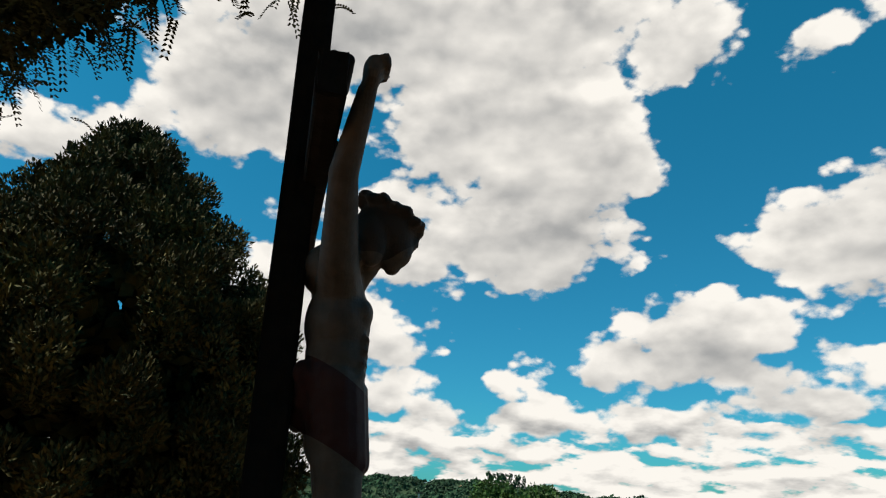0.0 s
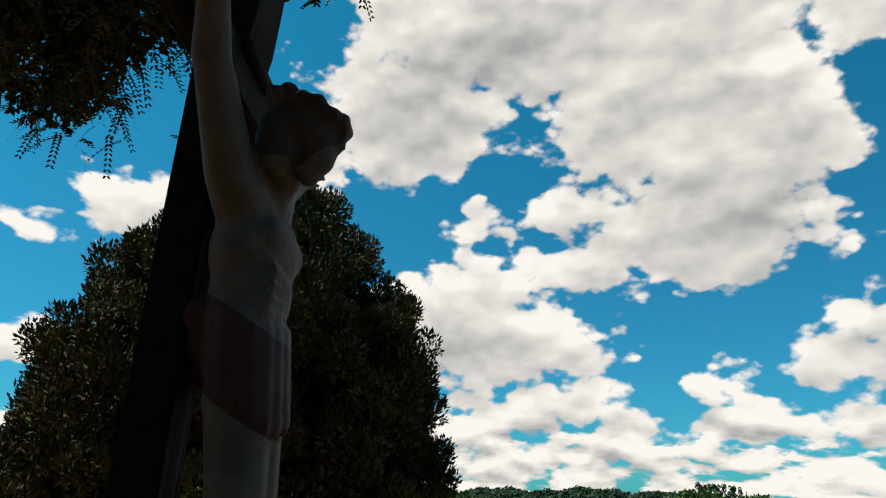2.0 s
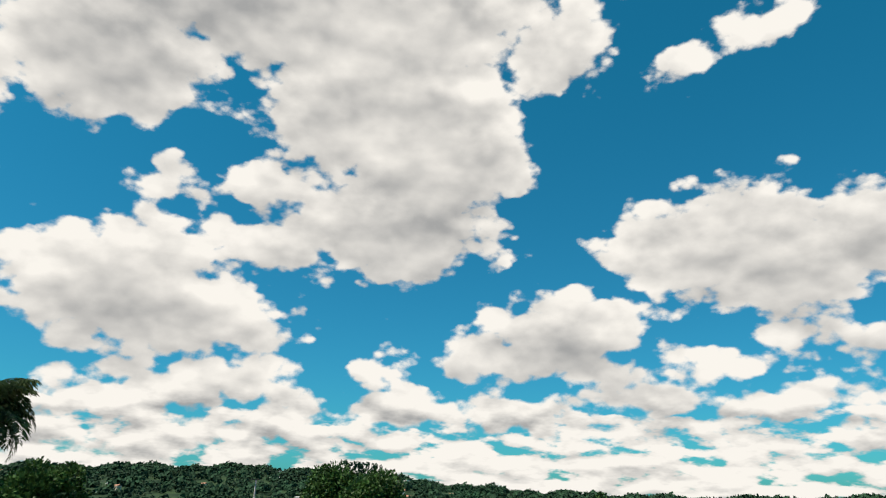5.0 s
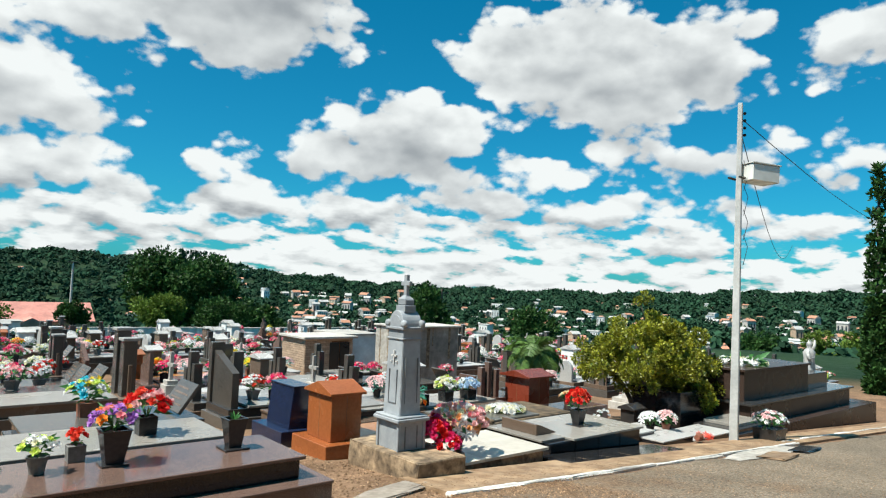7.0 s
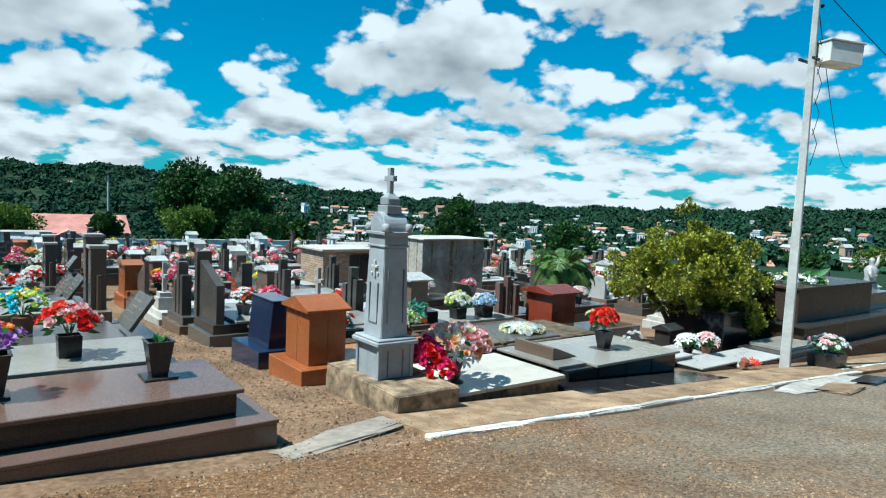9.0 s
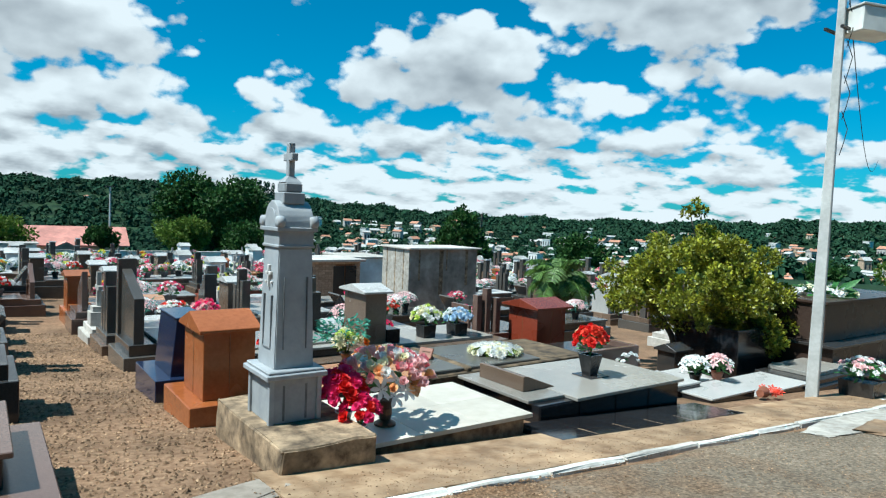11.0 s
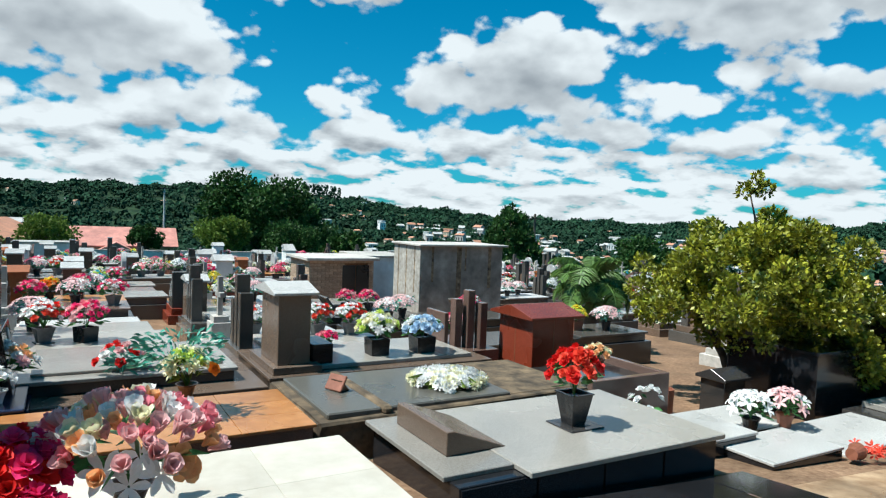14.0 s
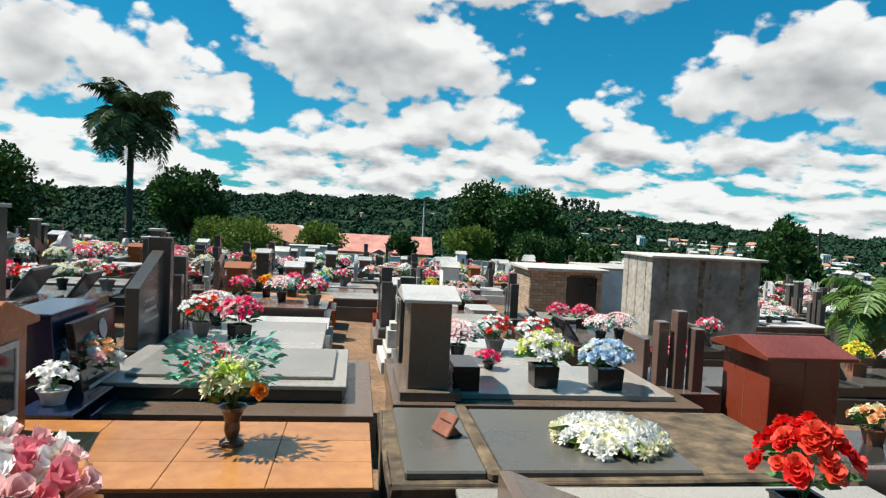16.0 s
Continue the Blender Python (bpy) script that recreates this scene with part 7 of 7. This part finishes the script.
def make_town():
    g = "houses of the town"
    kinds = [house_kind("white_wall", "orange_roof", 10, 8, 3.2, 2.2, "white house with an orange tile roof", g),
             house_kind("cream", "orange_roof", 9, 8, 5.6, 2.0, "two-storey cream house with a tile roof", g),
             house_kind("white_wall", "grey_roof", 12, 9, 6.0, 1.2, "white two-storey house with a grey roof", g),
             house_kind("brick", "orange_roof", 9, 7, 3.0, 2.2, "brick house with a tile roof", g),
             house_kind("white_wall", "grey_roof", 9, 9, 11.0, 0.5, "white apartment block with several storeys", g),
             house_kind("white_wall", "grey_roof", 22, 12, 5.0, 1.6, "long pale shed with a grey roof", g)]
    rs = np.random.RandomState(19)
    used = set()
    spots = []
    for i in range(250):
        a = rs.uniform(12, 80) if rs.rand() < 0.92 else rs.uniform(-28, 8)
        r = rs.uniform(230, 560) if rs.rand() < 0.75 else rs.uniform(500, 760)
        if i >= 190:
            a, r = rs.uniform(44, 76), rs.uniform(130, 300)
        if a < 24:
            r += 120
        x, y = 6 + r * math.sin(radians(a)), 4 + r * math.cos(radians(a))
        k = int(rs.choice(6, p=[0.28, 0.2, 0.16, 0.18, 0.08, 0.10]))
        m = pose(x, y, land(x, y), 0, 0, rs.uniform(-60, 40) - a) @ Matrix.Scale(0.55, 4)
        spots.append((x, y))
        if k in used:
            copy_thing(kinds[k], m).scale = (0.55, 0.55, 0.55)
        else:
            used.add(k)
            kinds[k].matrix_basis = m
    return spots


TOWN = make_town()


def make_far_houses():
    """The crowd of small houses down in the valley, in one mesh."""
    rs = np.random.RandomState(37)
    V, F, mats = [], [], []
    slots = [M["concrete"], M["brick"], M["orange_roof"], M["grey_roof"], M["glass_win"]]
    for _ in range(280):
        a = rs.uniform(26, 78)
        r = rs.uniform(150, 520) if a > 42 else rs.uniform(260, 600)
        x, y = 6 + r * math.sin(radians(a)), 4 + r * math.cos(radians(a))
        w, d, h = rs.uniform(4, 8), rs.uniform(4, 6), rs.choice([2.6, 2.6, 3.0, 5.0, 7.5], p=[0.3, 0.25, 0.25, 0.15, 0.05])
        m = pose(x, y, land(x, y), 0, 0, rs.uniform(-50, 50) - a) @ Matrix.Scale(0.55 + r / 1100.0, 4)
        b = len(V)
        rise = h * 0.12 + rs.uniform(0.2, 1.3)
        o = 0.35
        pts = [(sx * w / 2, sy * d / 2, zz) for zz in (-4, h) for sx, sy in ((-1, -1), (1, -1), (1, 1), (-1, 1))]
        pts += [(sx * (w / 2 + o), sy * (d / 2 + o), h + 0.01) for sx, sy in ((-1, -1), (1, -1), (1, 1), (-1, 1))] + [(-w / 2 - o, 0, h + rise), (w / 2 + o, 0, h + rise)]
        V += [m @ Vector(p) for p in pts]
        F += [(b, b + 1, b + 5, b + 4), (b + 1, b + 2, b + 6, b + 5), (b + 2, b + 3, b + 7, b + 6), (b + 3, b, b + 4, b + 7)]
        F += [(b + 8, b + 9, b + 13, b + 12), (b + 10, b + 11, b + 12, b + 13), (b + 8, b + 12, b + 11), (b + 9, b + 10, b + 13), (b + 8, b + 11, b + 10, b + 9)]
        wall, roof = int(rs.rand() < 0.35), 2 + int(rs.rand() < 0.5)
        mats += [wall] * 4 + [roof] * 2 + [wall] * 2 + [roof]
        n = max(2, int(w / 2))
        for k in range(n):
            u = -w / 2 + (k + 0.5) * w / n
            c = len(V)
            V += [m @ Vector(p) for p in ((u - 0.45, -d / 2 - 0.03, h * 0.35), (u + 0.45, -d / 2 - 0.03, h * 0.35), (u + 0.45, -d / 2 - 0.03, h * 0.78), (u - 0.45, -d / 2 - 0.03, h * 0.78))]
            F.append((c, c + 1, c + 2, c + 3))
            mats.append(4)
    me = bpy.data.meshes.new("far_houses")
    me.from_pydata([tuple(v) for v in V], [], F)
    for ma in slots:
        me.materials.append(ma)
    me.polygons.foreach_set("material_index", mats)
    tagged(new("far_houses", me), "pale houses with tile and grey roofs crowding the valley", "houses", kind="stuff")


make_far_houses()


def make_woods():
    """Canopies of the woods on the valley sides and hills, in one mesh."""
    def leafy(rs, count):
        """A rounded crown of tilted leaf clumps, one metre in radius."""
        d = rs.normal(size=(count, 3))
        d[:, 2] = np.abs(d[:, 2]) * 1.1 - 0.25
        d /= np.linalg.norm(d, axis=1)[:, None]
        p = d * rs.uniform(0.6, 1.0, size=(count, 1))
        nrm = d + rs.normal(size=(count, 3)) * 0.45
        nrm /= np.linalg.norm(nrm, axis=1)[:, None]
        a = np.cross(nrm, rs.normal(size=(count, 3)))
        a /= np.linalg.norm(a, axis=1)[:, None]
        b = np.cross(nrm, a)
        k = rs.uniform(0.2, 0.42, size=(count, 1))
        return np.stack([p + a * k, p + b * k * 0.8, p - a * k, p - b * k * 0.8], axis=1).reshape(-1, 3)

    rs = np.random.RandomState(23)
    V, F, n = [], [], 0
    town = np.array(TOWN)
    crowns = [leafy(rs, 34) for _ in range(24)]
    faces = np.arange(34 * 4).reshape(-1, 4)
    made = 0
    while made < 13000:
        a = rs.uniform(-42, 86)
        r = 62 * (1150 / 62) ** (rs.rand() ** 0.62)
        x, y = 6 + r * math.sin(radians(a)), 4 + r * math.cos(radians(a))
        if r < 150 and rs.rand() < 0.8:
            continue
        d = np.min(np.hypot(town[:, 0] - x, town[:, 1] - y))
        dy = np.hypot(town[:, 0] - x * 0.97, town[:, 1] - y * 0.97).min()
        if d < 9 or dy < 8 or (-2 < x < 16 and y < 80) or (2 < a < 5 and 500 < r < 600 and rs.rand() < 0.8):
            continue
        s = rs.uniform(2.5, 4.6) * (0.55 + min(r, 900) / 1000.0)
        if r < 160:
            s *= 0.62
        base = crowns[int(rs.randint(24))]
        q = base * np.array([s, s, s * rs.uniform(0.75, 1.15)]) + np.array([x, y, land(x, y) + s * 0.3])
        V.append(q)
        F.append(faces + n)
        n += len(base)
        made += 1
    # tall thin trees standing out on the ridge
    for k in range(12):
        a = 19.6 + rs.normal() * 1.2
        r = rs.uniform(900, 960)
        x, y = 6 + r * math.sin(radians(a)), 4 + r * math.cos(radians(a))
        for j in range(5):
            s = rs.uniform(2.4, 3.6)
            base = crowns[int(rs.randint(24))]
            q = base * np.array([s, s, s * 1.5]) + np.array([x + rs.normal() * 1.5, y, land(x, y) + 3 + j * 3.6])
            V.append(q)
            F.append(faces + n)
            n += len(base)
    me = bpy.data.meshes.new("far_woods")
    me.from_pydata(np.concatenate(V).tolist(), [], np.concatenate(F).tolist())
    me.materials.append(M["woods"])
    ob = new("far_woods", me)
    tagged(ob, "dark green woods covering the valley and hills", "woods", kind="stuff")


make_woods()


def make_far_bits():
    t = thing("lamp_post", 14.1, 80.9, -6.5, "thin tall grey lamp post behind the pink house", "lamp post")
    part("post", turned([(0.14, 0), (0.09, 10.0)], 10), M["pole"], t)
    part("lamp", boxes((-0.5, 0.5, -0.1, 0.1, 10.0, 10.12), bevel=0.02), M["iron"], t)
    t = thing("utility_pole", 43, 52, -5, "wooden utility pole in the valley", "utility pole")
    part("post", turned([(0.14, 0), (0.1, 7.2)], 10), M["bark"], t)
    part("crossarm", boxes((-0.9, 0.9, -0.05, 0.05, 6.7, 6.8)), M["bark"], t)
    # pale draped statue on a pedestal
    x, y = 22.3, 8.3
    z = gz(x, y)
    t = thing("pedestal", x, y, z, "white stone pedestal for a statue", "pedestal")
    part("pedestal", turned([(0.42, -0.2), (0.42, 0.2), (0.32, 0.25), (0.3, 1.0), (0.36, 1.05)], square=True), M["white_wall"], t)
    bm = moved(turned([(0.22, 0), (0.24, 0.1), (0.19, 0.45), (0.16, 0.75), (0.19, 0.95), (0.12, 1.05), (0.06, 1.1), (0.085, 1.18), (0.08, 1.26), (0.03, 1.31)], 16), Matrix.Identity(4))
    bm = merged(bm, tube([(-0.17, 0, 0.95), (-0.27, -0.1, 0.75), (-0.1, -0.2, 0.8)], [0.06, 0.05, 0.03]), tube([(0.17, 0, 0.95), (0.3, -0.05, 1.15), (0.33, -0.05, 1.35)], [0.06, 0.05, 0.03]))
    s = part("statue", moved(bm, Matrix.Translation((x, y, z + 1.05))), M["g_light"], None, smooth=True)
    tagged(s, "white draped statue standing on its pedestal", "statue")


make_far_bits()
